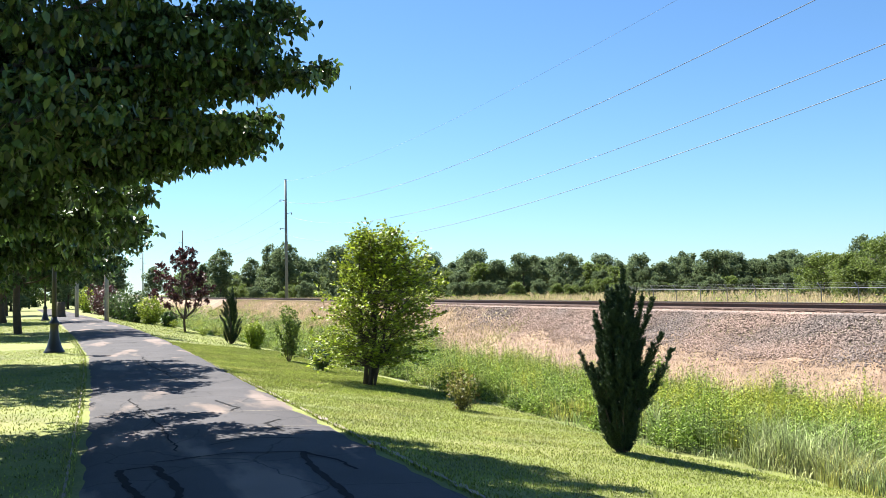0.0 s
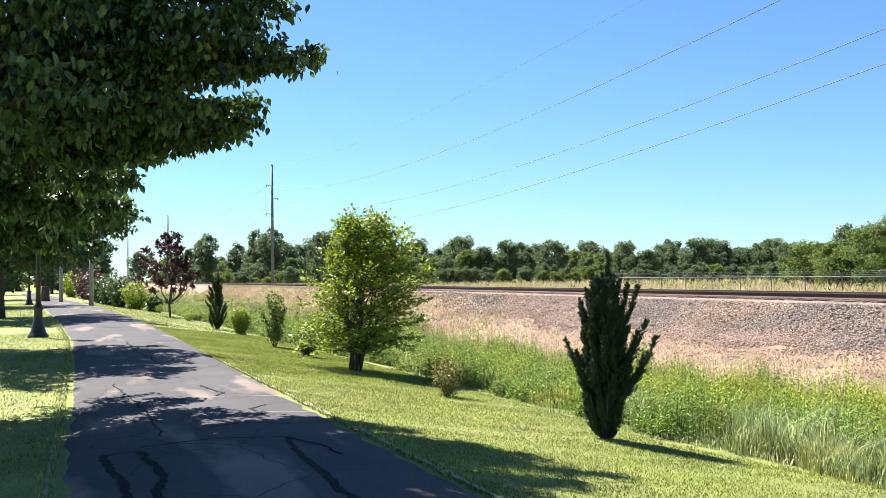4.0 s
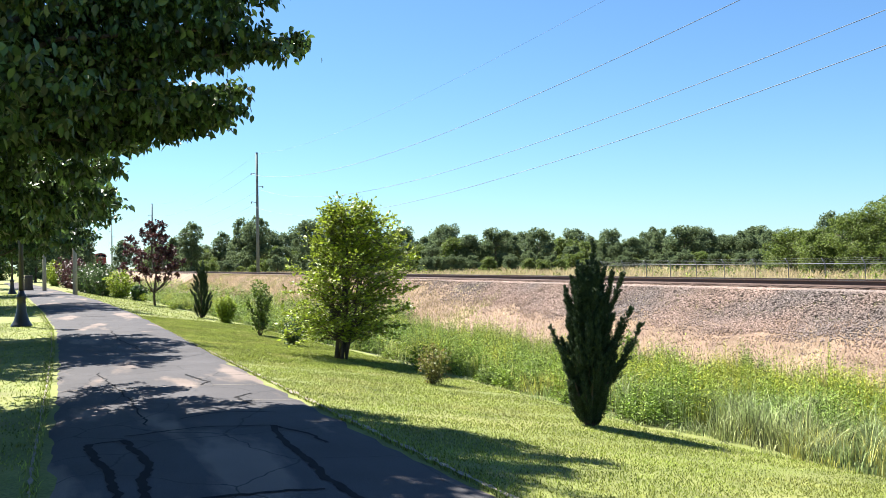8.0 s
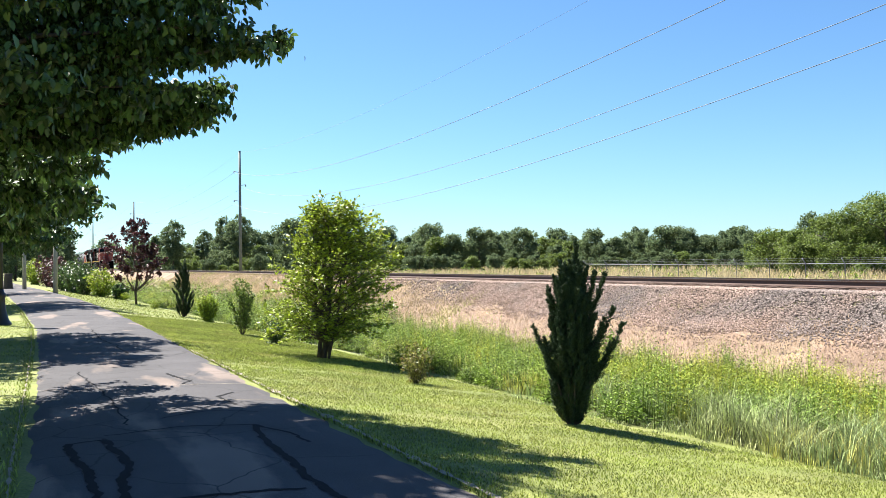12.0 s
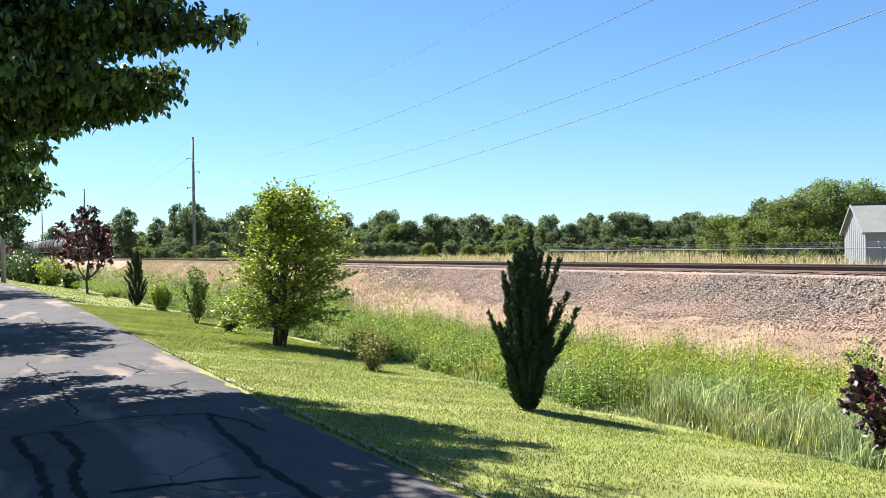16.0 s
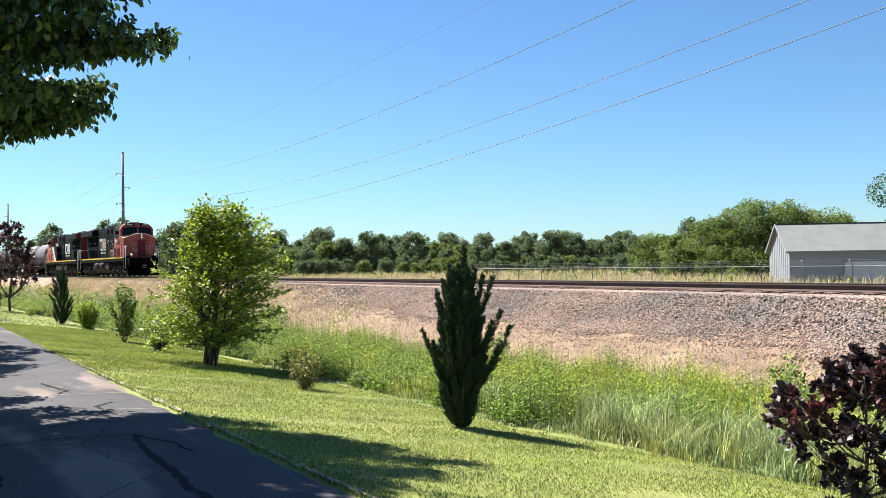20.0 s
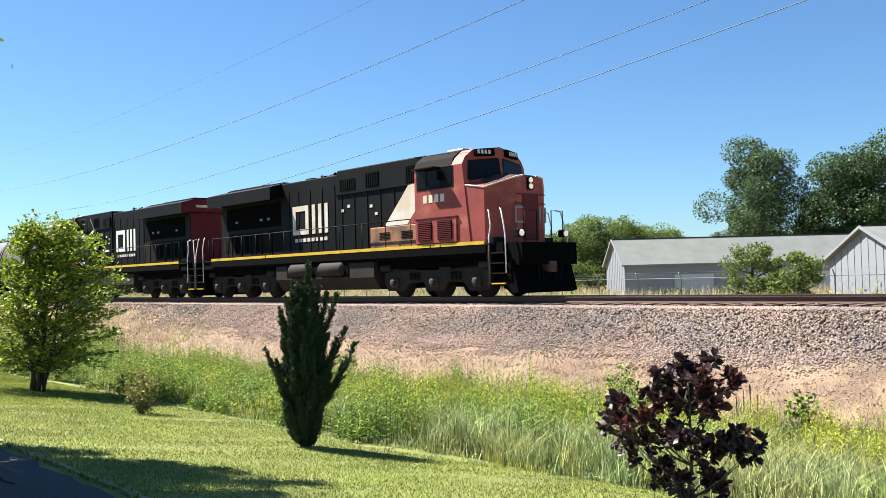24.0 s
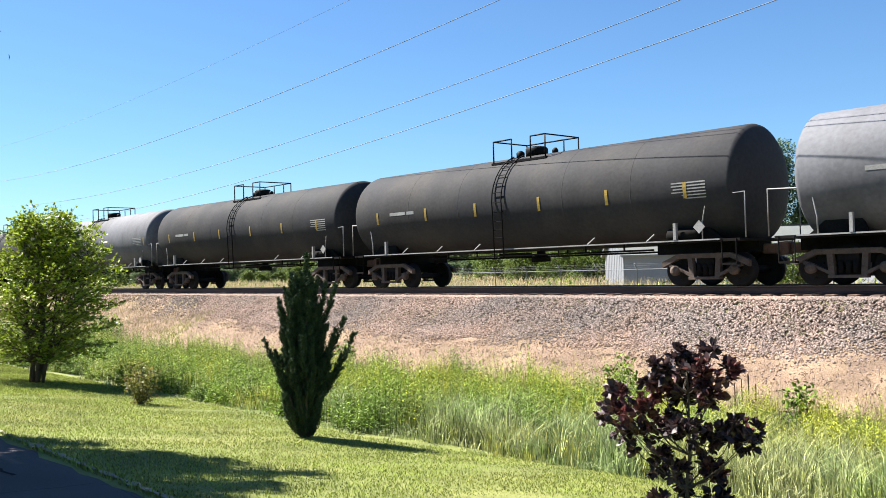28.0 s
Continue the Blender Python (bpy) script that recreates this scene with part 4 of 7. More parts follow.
WHITE = mat("white_paint", (0.78, 0.77, 0.73), 0.5, var=0.07, scale=2, fine=18)
YELLOW = mat("yellow_stripe", (0.62, 0.40, 0.02), 0.5, var=0.2, scale=2, fine=12, tint=(0.40, 0.20, 0.05), tint_scale=0.9, tint_cut=(0.5, 0.8))
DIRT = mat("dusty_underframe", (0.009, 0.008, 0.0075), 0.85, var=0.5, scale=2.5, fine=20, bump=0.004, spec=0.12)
FUEL = mat("dusty_grey_tank", (0.030, 0.026, 0.024), 0.75, var=0.28, scale=1.2, fine=14, spec=0.15)
RUST = mat("rusty_casting", (0.115, 0.06, 0.04), 0.9, var=0.4, scale=5, fine=30, bump=0.006)
IRON = mat("dark_rusty_casting", (0.042, 0.030, 0.025), 0.85, var=0.4, scale=5, fine=30, bump=0.005)
TRUCK = mat("dusty_rusty_truck", (0.085, 0.060, 0.048), 0.85, var=0.45, scale=5, fine=30, bump=0.005)
WHEEL = mat("oily_wheel_steel", (0.012, 0.011, 0.011), 0.7, metal=0.0, var=0.3, scale=4, fine=25, spec=0.2)
GLASS = mat("tinted_cab_glass", (0.006, 0.007, 0.008), 0.15, var=0.05, spec=0.12)
# near-black for screens and underframe, and for shade painted under the wings
NEAR_BLACK = mat("near_black_screen_and_shade", (0.002, 0.002, 0.0024), 0.95, var=0.3, scale=4, fine=60, spec=0.06)
LENS = bpy.data.materials.new("lit_headlight")
LENS.use_nodes = True
LENS.node_tree.nodes["Principled BSDF"].inputs["Emission Color"].default_value = (1.0, 0.86, 0.62, 1)
LENS.node_tree.nodes["Principled BSDF"].inputs["Emission Strength"].default_value = 0.14
TANK_BLACK = mat("grey_black_tank_paint", (0.032, 0.032, 0.036), 0.75, var=0.25, scale=0.7, fine=10, tint=(0.048, 0.045, 0.045), tint_scale=0.45, spec=0.12)
TANK_GREY = mat("pale_grey_tank_paint", (0.106, 0.109, 0.126), 0.8, var=0.28, scale=0.7, fine=9, tint=(0.060, 0.059, 0.064), tint_scale=0.9, tint_cut=(0.48, 0.78), stretch=(0.9, 0.35, 0.35))
TANK_SOOT = mat("soot_band", (0.062, 0.056, 0.053), 0.85, var=0.3, scale=1.5, fine=9)
RUSTY_DECK = mat("sooty_brown_deck", (0.085, 0.045, 0.038), 0.85, var=0.3, scale=2, fine=18, spec=0.15)
DULL_YELLOW = mat("grimy_yellow_reflector", (0.30, 0.20, 0.03), 0.6, var=0.4, scale=2, fine=25)
MARKING = mat("worn_grey_marking", (0.24, 0.24, 0.24), 0.7, var=0.4, scale=3, fine=30)
TRAIN = []
AXLES = []


def side_plate(bm, outline, y, thick=0.012):
    """A thin plate on a side wall; outline rows are (s, z), s counted back from the front coupler."""
    prism(bm, [(-s, z) for s, z in outline], y, y + thick * (1 if y > 0 else -1))
    return bm


def rect(s0, s1, z0, z1):
    return [(s0, z0), (s1, z0), (s1, z1), (s0, z1)]


def sbox(s0, s1, y0, y1, z0, z1, bevel=0.0):
    return boxes(((-(s0 + s1) / 2, (y0 + y1) / 2, (z0 + z1) / 2), (abs(s1 - s0), abs(y1 - y0), abs(z1 - z0))), bevel=bevel)


def rings(sections, closed=True):
    """A skin through cross-sections of equal length; rows of points."""
    bm = bmesh.new()
    rows = [[bm.verts.new(p) for p in sec] for sec in sections]
    n = len(rows[0])
    fs = []
    for a, b in zip(rows, rows[1:]):
        for k in range(n):
            fs.append(bm.faces.new((a[k], a[(k + 1) % n], b[(k + 1) % n], b[k])))
    fs.append(bm.faces.new(rows[0]))
    fs.append(bm.faces.new(rows[-1][::-1]))
    bmesh.ops.recalc_face_normals(bm, faces=fs)
    return bm


def wheelset(s, radius, parent, turned=False):
    """An axle with two flanged wheels, turning about its own middle."""
    ax = new("wheelset")
    ax.parent = parent
    ax.location = (-s, 0, radius)
    turn = Matrix.Rotation(radians(90), 4, "X")
    for side in (-1, 1):
        bm = bmesh.new()
        y = side * 0.7535
        prof = [(0.10, -0.09), (radius * 0.62, -0.035), (radius * 0.80, -0.06), (radius, -0.062), (radius, 0.055), (radius + 0.028, 0.060), (radius + 0.028, 0.085), (radius * 0.80, 0.08), (radius * 0.6, 0.03), (0.10, 0.09)]
        lathe(bm, prof, Matrix.Translation((0, y, 0)) @ Matrix.Rotation(radians(90 * side), 4, "X"), 28)
        for k in range(6):
            a = k * math.pi / 3
            box(bm, (0.22 * math.cos(a), y + side * 0.06, 0.22 * math.sin(a)), (0.05, 0.05, 0.05))
        part("wheel", bm, WHEEL, ax)
    bm = bmesh.new()
    tube(bm, [(0, -1.02, 0), (0, 1.02, 0)], 0.085, 10)
    part("axle", bm, WHEEL, ax)
    AXLES.append((ax, radius, -1 if turned else 1))
    return ax


def handrail(posts, y, z0, z1, parent, material, label=""):
    """A walkway rail: posts at the given s, one bar on top."""
    bm = bmesh.new()
    tube(bm, [(-posts[0], y, z1), (-posts[-1], y, z1)], 0.018, 6)
    part("rail_bar", bm, material, parent, label)
    for s in posts:
        bm = bmesh.new()
        tube(bm, [(-s, y, z0), (-s, y, z1)], 0.016, 6)
        part("post", bm, material, parent)


def loco_truck(s0, parent, turned=False):
    part("truck_bolster", sbox(s0 - 2.7, s0 + 2.7, -0.66, 0.66, 0.34, 1.0, 0.05), NEAR_BLACK, parent, "near-black block for motors and bolster between the wheels")
    part("underframe_equipment", sbox(s0 - 2.75, s0 + 3.0, -1.25, 1.25, 1.02, 1.33), NEAR_BLACK, parent, "near-black block for pipes and boxes under the frame")
    for ds in (-2.1, 0.0, 2.1):
        wheelset(s0 + ds, 0.53, parent, turned)
    for side in (-1, 1):
        y = side * 1.08
        o = [(-2.75, 0.52), (-2.75, 0.86), (-1.9, 1.04), (-0.5, 0.94), (0.5, 0.94), (1.9, 1.04), (2.75, 0.86), (2.75, 0.52), (2.55, 0.24), (1.68, 0.22), (1.40, 0.50), (0.62, 0.54), (0.38, 0.22), (-0.38, 0.22), (-0.62, 0.54), (-1.40, 0.50), (-1.68, 0.22), (-2.55, 0.24)]
        bm = bmesh.new()
        prism(bm, [(-(s0 + a), b) for a, b in o], y - 0.07, y + 0.07)
        part("truck_frame", bm, FUEL, parent)
        for ds in (-2.1, 0.0, 2.1):
            bm = bmesh.new()
            box(bm, (-(s0 + ds), y + side * 0.10, 0.53), (0.34, 0.16, 0.34), 0.04)
            lathe(bm, [(0.12, 0), (0.12, 0.1), (0.06, 0.12)], Matrix.Translation((-(s0 + ds), y + side * 0.16, 0.53)) @ Matrix.Rotation(radians(-90 * side), 4, "X"), 14)
            part("journal_box", bm, IRON, parent)
        for ds in (-1.05, 1.05):
            bm = bmesh.new()
            for k in range(3):
                lathe(bm, [(0.075, 0), (0.075, 0.26)], Matrix.Translation((-(s0 + ds + 0.2 * (k - 1)), y + side * 0.06, 0.60)), 10)
            part("spring", bm, DIRT, parent)
        for ds in (-2.55, 2.55):
            bm = bmesh.new()
            tube(bm, [(-(s0 + ds) - 0.28, y + side * 0.12, 1.06), (-(s0 + ds) + 0.28, y + side * 0.12, 1.06)], 0.12, 12)
            part("brake_cylinder", bm, FUEL, parent)
            bm = bmesh.new()
            tube(bm, [(-(s0 + ds) - 0.28, y + side * 0.12, 1.06), (-(s0 + ds * 0.55), y + side * 0.12, 0.98)], 0.03, 6)
            part("brake_rod", bm, DIRT, parent)
        bm = bmesh.new()
        box(bm, (-(s0 - 0.55), y + side * 0.08, 1.03), (0.55, 0.14, 0.22), 0.03)
        box(bm, (-(s0 + 0.9), y + side * 0.06, 1.08), (0.3, 0.1, 0.12), 0.02)
        part("damper_bracket", bm, FUEL, parent)


def pointed_nose(front):
    """A nose that narrows to a flat middle in plan, with a ridge along its top."""
    bm = bmesh.new()
    plan = [(-2.0, -1.46, 3.70), (-0.98, -1.43, 3.50), (front, -0.62, 3.82), (front, 0.62, 3.82), (-0.98, 1.43, 3.50), (-2.0, 1.46, 3.70)]
    lo = [bm.verts.new((x, y, 1.72)) for x, y, _ in plan]
    hi = [bm.verts.new(p) for p in plan]
    fr, fl = bm.verts.new((front - 0.03, -0.24, 3.89)), bm.verts.new((front - 0.03, 0.24, 3.89))
    br, bl = bm.verts.new((-1.75, -0.24, 4.04)), bm.verts.new((-1.75, 0.24, 4.04))
    fs = [bm.faces.new((lo[k], lo[k + 1], hi[k + 1], hi[k])) for k in (0, 1, 3, 4)]
    fs.append(bm.faces.new((lo[2], lo[3], hi[3], fl, fr, hi[2])))
    fs.append(bm.faces.new((hi[0], hi[1], br)))
    fs.append(bm.faces.new((hi[1], hi[2], fr)))
    fs.append(bm.faces.new((hi[1], fr, br)))
    fs.append(bm.faces.new((hi[5], hi[4], bl)))
    fs.append(bm.faces.new((hi[4], hi[3], fl)))
    fs.append(bm.faces.new((hi[4], fl, bl)))
    fs.append(bm.faces.new((fr, fl, bl, br)))
    fs.append(bm.faces.new((hi[0], br, bl, hi[5], lo[5], lo[0])))
    fs.append(bm.faces.new(lo[::-1]))
    bmesh.ops.recalc_face_normals(bm, faces=fs)
    return bm


def build_loco(m, back, red, stripe, rusty, label, lit):
    loco = empty("locomotive", m, label, "locomotive", "locomotives of the train")
    P = loco
    part("underframe", sbox(0.75, 19.65, -1.46, 1.46, 1.32, 1.66, 0.02), NEAR_BLACK, P)
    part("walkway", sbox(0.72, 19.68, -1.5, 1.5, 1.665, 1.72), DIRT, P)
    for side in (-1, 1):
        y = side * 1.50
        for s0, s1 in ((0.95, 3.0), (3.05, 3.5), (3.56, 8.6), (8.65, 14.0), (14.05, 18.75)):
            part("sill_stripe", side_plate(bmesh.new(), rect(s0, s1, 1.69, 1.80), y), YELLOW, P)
        part("side_sill", side_plate(bmesh.new(), rect(0.9, 18.8, 1.42, 1.685), y - side * 0.01, 0.015), NEAR_BLACK, P)
    # nose, with a ridge along its middle
    def nose_sec(x, half, zc, zs, zb=1.72):
        return [(x, -half, zb), (x, -half, zs), (x, -half + 0.10, zs + 0.06), (x, -0.22, zc), (x, 0.22, zc), (x, half - 0.10, zs + 0.06), (x, half, zs), (x, half, zb)]
    nf = -0.32 if rusty else -0.86
    if rusty:
        nose = part("nose", pointed_nose(nf), red, P)
        bm = bmesh.new()
        deck = [(-2.18, -1.36, 3.725), (-1.02, -1.30, 3.545), (nf - 0.10, -0.26, 3.905), (nf - 0.10, 0.26, 3.905), (-1.02, 1.30, 3.545), (-2.18, 1.36, 3.725), (-1.75, 0.24, 4.055), (-1.75, -0.24, 4.055)]
        dv = [[bm.verts.new((x, y, z + dz)) for x, y, z in deck] for dz in (-0.012, 0.006)]
        for tri in ((0, 1, 7), (1, 2, 7), (2, 3, 6, 7), (4, 5, 6), (3, 4, 6)):
            for row in dv:
                bm.faces.new([row[k] for k in tri])
        bmesh.ops.recalc_face_normals(bm, faces=bm.faces[:])
        part("nose_deck", bm, RUSTY_DECK, nose, "sooty brown nose top")
    else:
        nose = part("nose", rings([nose_sec(-0.86, 1.30, 3.62, 3.36), nose_sec(-0.98, 1.42, 3.72, 3.42), nose_sec(-2.35, 1.46, 3.98, 3.80)]), red, P)
    # leading nose door takes a darker red, putting the front's shade into its colour
    part("nose_door", sbox(-nf - 0.03, -nf + 0.01, -0.36, 0.36, 1.80, 3.30, 0.01), RED_DARK if rusty else red, nose)
    for sgn in (-1, 1):
        bm = bmesh.new()
        if rusty:
            tube(bm, [(-2.1, sgn * 1.45, 3.70), (-0.98, sgn * 1.43, 3.51), (nf, sgn * 0.62, 3.83), (nf, sgn * 0.30, 3.89)], 0.028, 6)
        else:
            prism(bm, [(-0.99, 3.42), (-0.99, 3.462), (-2.33, 3.86), (-2.33, 3.80)], sgn * 1.40, sgn * 1.472)
        part("nose_trim", bm, CREAM, nose, "worn pale line along the nose's edge")
    # cab
    outline = [(-1.48, 1.72), (-1.48, 4.36), (-1.34, 4.60), (-1.0, 4.86), (0.0, 4.97), (1.0, 4.86), (1.34, 4.60), (1.48, 4.36), (1.48, 1.72), (0.0, 1.72)]

    def front_at(y, z, proud=0.0):
        """A point on the cab's raked two-sided front."""
        n = Vector((1.0, 0.24 if y > 0 else -0.24, 0.12)).normalized()
        return Vector((-1.5 - 0.24 * abs(y) - 0.12 * (z - 3.9), y, z)) + n * proud

    def front_plate(corners, back, proud):
        """A slab that lies on the front; corners are (y, z)."""
        b = bmesh.new()
        lo = [b.verts.new(front_at(y, z, back)) for y, z in corners]
        hi = [b.verts.new(front_at(y, z, proud)) for y, z in corners]
        k = len(corners)
        faces = [b.faces.new(lo), b.faces.new(hi[::-1])] + [b.faces.new((lo[i], hi[i], hi[(i + 1) % k], lo[(i + 1) % k])) for i in range(k)]
        bmesh.ops.recalc_face_normals(b, faces=faces)
        return b

    bm = bmesh.new()
    rows = [[bm.verts.new(front_at(y, z)) for y, z in outline]] + [[bm.verts.new((x, y, z)) for y, z in outline] for x in (-2.75, -4.30)]
    fs = [bm.faces.new((a[k], a[(k + 1) % 10], b[(k + 1) % 10], b[k])) for a, b in zip(rows, rows[1:]) for k in range(10)]
    fs += [bm.faces.new([rows[0][k] for k in (0, 1, 2, 3, 4, 9)]), bm.faces.new([rows[0][k] for k in (4, 5, 6, 7, 8, 9)]), bm.faces.new(rows[-1])]
    bmesh.ops.recalc_face_normals(bm, faces=fs)
    cab = part("cab", bm, red, P)
    part("cab_roof", rings([[(x, -1.50, 4.34), (x, -1.36, 4.64), (x, -1.0, 4.90), (x, 0.0, 5.01), (x, 1.0, 4.90), (x, 1.36, 4.64), (x, 1.50, 4.34), (x, 1.15, 4.62), (x, 0, 4.80), (x, -1.15, 4.62)] for x in (-2.42, -4.32)]), DIRT, P, "near-black cab roof")
    for sgn in (-1, 1):
        part("windscreen_seal", front_plate([(sgn * 0.07, 4.00), (sgn * 1.28, 3.80), (sgn * 1.33, 3.90), (sgn * 1.25, 4.48), (sgn * 0.12, 4.60), (sgn * 0.07, 4.55)], -0.03, 0.010), BLACK, cab)
        part("windscreen", front_plate([(sgn * 0.11, 4.04), (sgn * 1.24, 3.86), (sgn * 1.27, 3.93), (sgn * 1.20, 4.43), (sgn * 0.15, 4.55), (sgn * 0.11, 4.51)], -0.02, 0.016), GLASS, cab)
        wiper = bmesh.new()
        tube(wiper, [front_at(sgn * 0.95, 3.86, 0.03), front_at(sgn * 0.60, 4.02, 0.05), front_at(sgn * 0.18, 4.10, 0.03)], 0.010, 5)
        part("wiper", wiper, BLACK, cab)
        board = part("number_board", front_plate([(sgn * 0.26, 4.66), (sgn * 0.98, 4.62), (sgn * 0.98, 4.84), (sgn * 0.26, 4.90)], -0.05, 0.10), NEAR_BLACK, cab)
        for k in range(4):
            q = sgn * (0.42 + 0.135 * k)
            part("plain_bar", front_plate([(q, 4.70), (q + sgn * 0.085, 4.695), (q + sgn * 0.085, 4.825), (q, 4.83)], 0.10, 0.108), CREAM, board)
        y = sgn * 1.48
        part("window_frame", side_plate(bmesh.new(), rect(2.34, 4.18, 3.64, 4.34), y, 0.012), BLACK, cab)
        for s0, s1 in ((2.42, 2.84), (2.92, 3.60), (3.67, 4.10)):
            part("side_window", side_plate(bmesh.new(), rect(s0, s1, 3.70, 4.30), y + sgn * 0.012, 0.010), GLASS, cab)
        bm = bmesh.new()
        prism(bm, [(-2.95, 4.33), (-4.05, 4.33), (-4.05, 4.36), (-2.95, 4.36)], y, y + sgn * 0.36)
        part("sunshade", bm, DIRT, cab)
        part("mirror", sbox(2.86, 2.90, y + sgn * 0.03, y + sgn * 0.24, 3.9, 4.22, 0.01), BLACK, cab)
        for k in range(4):
            part("number_bar", side_plate(bmesh.new(), rect(2.80 + 0.29 * k, 2.99 + 0.29 * k, 3.20, 3.46), y, 0.008), CREAM, cab, "faded plain bar in place of a number")
        if rusty:
            part("notice", side_plate(bmesh.new(), rect(1.88, 2.16, 2.04, 2.26), sgn * 1.455, 0.012), CREAM, nose)
        # equipment box under the cab with louvred doors
        bx = part("equipment_box", sbox(2.20, 4.24, y, y + sgn * 0.05, 1.83, 2.66, 0.01), red, cab)
        if rusty:
            for s0, s1 in ((2.40, 3.12), (3.40, 4.12)):
                part("louvre_backing", side_plate(bmesh.new(), rect(s0, s1, 1.93, 2.57), y + sgn * 0.05, 0.008), BLACK, bx)
                for k in range(10):
                    part("louvre", boxes(((-(s0 + s1) / 2, y + sgn * 0.072, 1.965 + 0.062 * k), (s1 - s0 - 0.04, 0.03, 0.032))), RED_DARK, bx)
        else:
            part("grille", side_plate(bmesh.new(), rect(2.62, 3.12, 2.02, 2.54), y + sgn * 0.05, 0.012), NEAR_BLACK, bx)
            part("box_door", side_plate(bmesh.new(), rect(3.2, 4.2, 1.90, 2.62), y + sgn * 0.05, 0.012), red, bx)
        part("box_rail", sbox(2.15, 4.28, y, y + sgn * 0.07, 2.66, 2.685), RED_DARK, cab)
    # hoods
    part("engine_hood", sbox(4.30, 9.55, -0.98, 0.98, 1.70, 4.94, 0.04), BLACK, P)
    part("middle_hood", sbox(9.55, 13.6, -0.93, 0.93, 1.70, 4.80, 0.04), BLACK, P)
    part("radiator_hood", sbox(13.6, 18.85, -0.90, 0.90, 1.70, 4.30, 0.03), BLACK, P)
    part("rear_panel", sbox(18.85, 18.87, -0.88, 0.88, 1.72, 4.2), RED_DARK, P)
    wing = [(-1.50, 4.14), (-1.50, 4.66), (-0.75, 4.86), (0.75, 4.86), (1.50, 4.66), (1.50, 4.14), (0.92, 4.22), (-0.92, 4.22)]
    part("radiator_wing", rings([[(x, y, z) for y, z in wing] for x in (-13.62, -19.05)]), BLACK, P)
    part("rear_wing_panel", rings([[(x, y, z) for y, z in wing] for x in (-19.05, -19.07)]), RED_DARK, P)
    part("radiator_fan_grille", sbox(13.8, 18.6, -0.7, 0.7, 4.86, 4.92, 0.01), DIRT, P)
    part("roof_walk", sbox(15.2, 18.6, -0.55, 0.55, 4.92, 4.97, 0.01), DIRT, P)
    bm = bmesh.new()
    lathe(bm, [(0.30, 0), (0.30, 0.18), (0.22, 0.20)], Matrix.Translation((-12.6, 0, 4.80)), 16)
    part("exhaust_stack", bm, BLACK, P)
    part("stack_base", sbox(11.0, 12.3, -0.45, 0.45, 4.68, 4.76, 0.02), BLACK, P)
    bm = bmesh.new()
    for k, (dy, dz) in enumerate(((-0.25, 0.13), (-0.1, 0.17), (0.1, 0.13), (0.25, 0.17))):
        lathe(bm, [(0.02, 0), (0.03, 0.25), (0.085, 0.36)], Matrix.Translation((-11.2, dy, 4.82 + dz)) @ Matrix.Rotation(radians(90 if k % 2 else -90), 4, "Y"), 10)
    box(bm, (-11.2, 0, 4.85), (0.12, 0.6, 0.10))
    part("horn", bm, BLACK, P)
    part("cab_air_unit", sbox(2.95, 3.75, -0.42, 0.42, 4.95, 5.08, 0.03), CREAM, P)
    part("antenna", boxes(((-2.8, 0.3, 5.0), (0.16, 0.16, 0.12))), BLACK, P)
    for sgn in (-1, 1):
        y = sgn * 0.98
        # screens, doors and seams of the engine hood
        for s0, s1, z0, z1 in ((4.55, 5.35, 4.0, 4.66), (6.9, 7.7, 4.15, 4.66), (8.35, 9.35, 4.15, 4.55)):
            fr = part("intake_screen", side_plate(bmesh.new(), rect(s0, s1, z0, z1), y, 0.014), NEAR_BLACK, P)
            for k in range(7):
                s = s0 + (s1 - s0) * (k + 0.5) / 7
                part("screen_bar", boxes(((-s, y + sgn * 0.02, (z0 + z1) / 2), (0.02, 0.02, z1 - z0))), BLACK, fr)
        for s0 in (5.2, 6.0, 6.8, 7.6, 8.4, 9.2):
            part("door_seam", side_plate(bmesh.new(), rect(s0, s0 + 0.03, 1.85, 3.95), y, 0.02), BLACK, P)
        for s0, z0 in ((7.3, 3.35), (8.7, 3.45), (7.0, 3.05), (9.1, 3.3)):
            part("notice", side_plate(bmesh.new(), rect(s0, s0 + 0.16, z0, z0 + 0.11), y, 0.016), CREAM, P)
        part("ledge", sbox(4.3, 9.6, y, y + sgn * 0.05, 3.98, 4.03), BLACK, P)
        # diagonal stripe behind the cab
        if rusty:
            part("diagonal_stripe", side_plate(bmesh.new(), [(4.32, 4.04), (5.16, 3.98), (6.54, 2.60), (5.26, 2.60), (4.32, 3.52)], y, 0.054), stripe, P)
            part("red_panel", side_plate(bmesh.new(), [(4.32, 3.52), (5.26, 2.60), (4.32, 2.60)], y, 0.050), red, P)
        else:
            yc = sgn * 1.47
            cabinet = part("side_cabinet", sbox(4.32, 7.42, y, yc, 1.72, 3.58, 0.02), BLACK, P)
            part("diagonal_stripe", side_plate(bmesh.new(), [(4.40, 3.54), (5.42, 3.54), (6.98, 1.84), (5.85, 1.84)], yc, 0.008), stripe, cabinet)
            part("red_panel", side_plate(bmesh.new(), [(4.33, 3.56), (4.40, 3.54), (5.85, 1.84), (4.33, 1.84)], yc, 0.008), red, cabinet)
            part("upper_stripe", side_plate(bmesh.new(), [(4.40, 4.02), (5.25, 4.02), (5.70, 3.60), (4.40, 3.60)], y, 0.054), stripe, P)
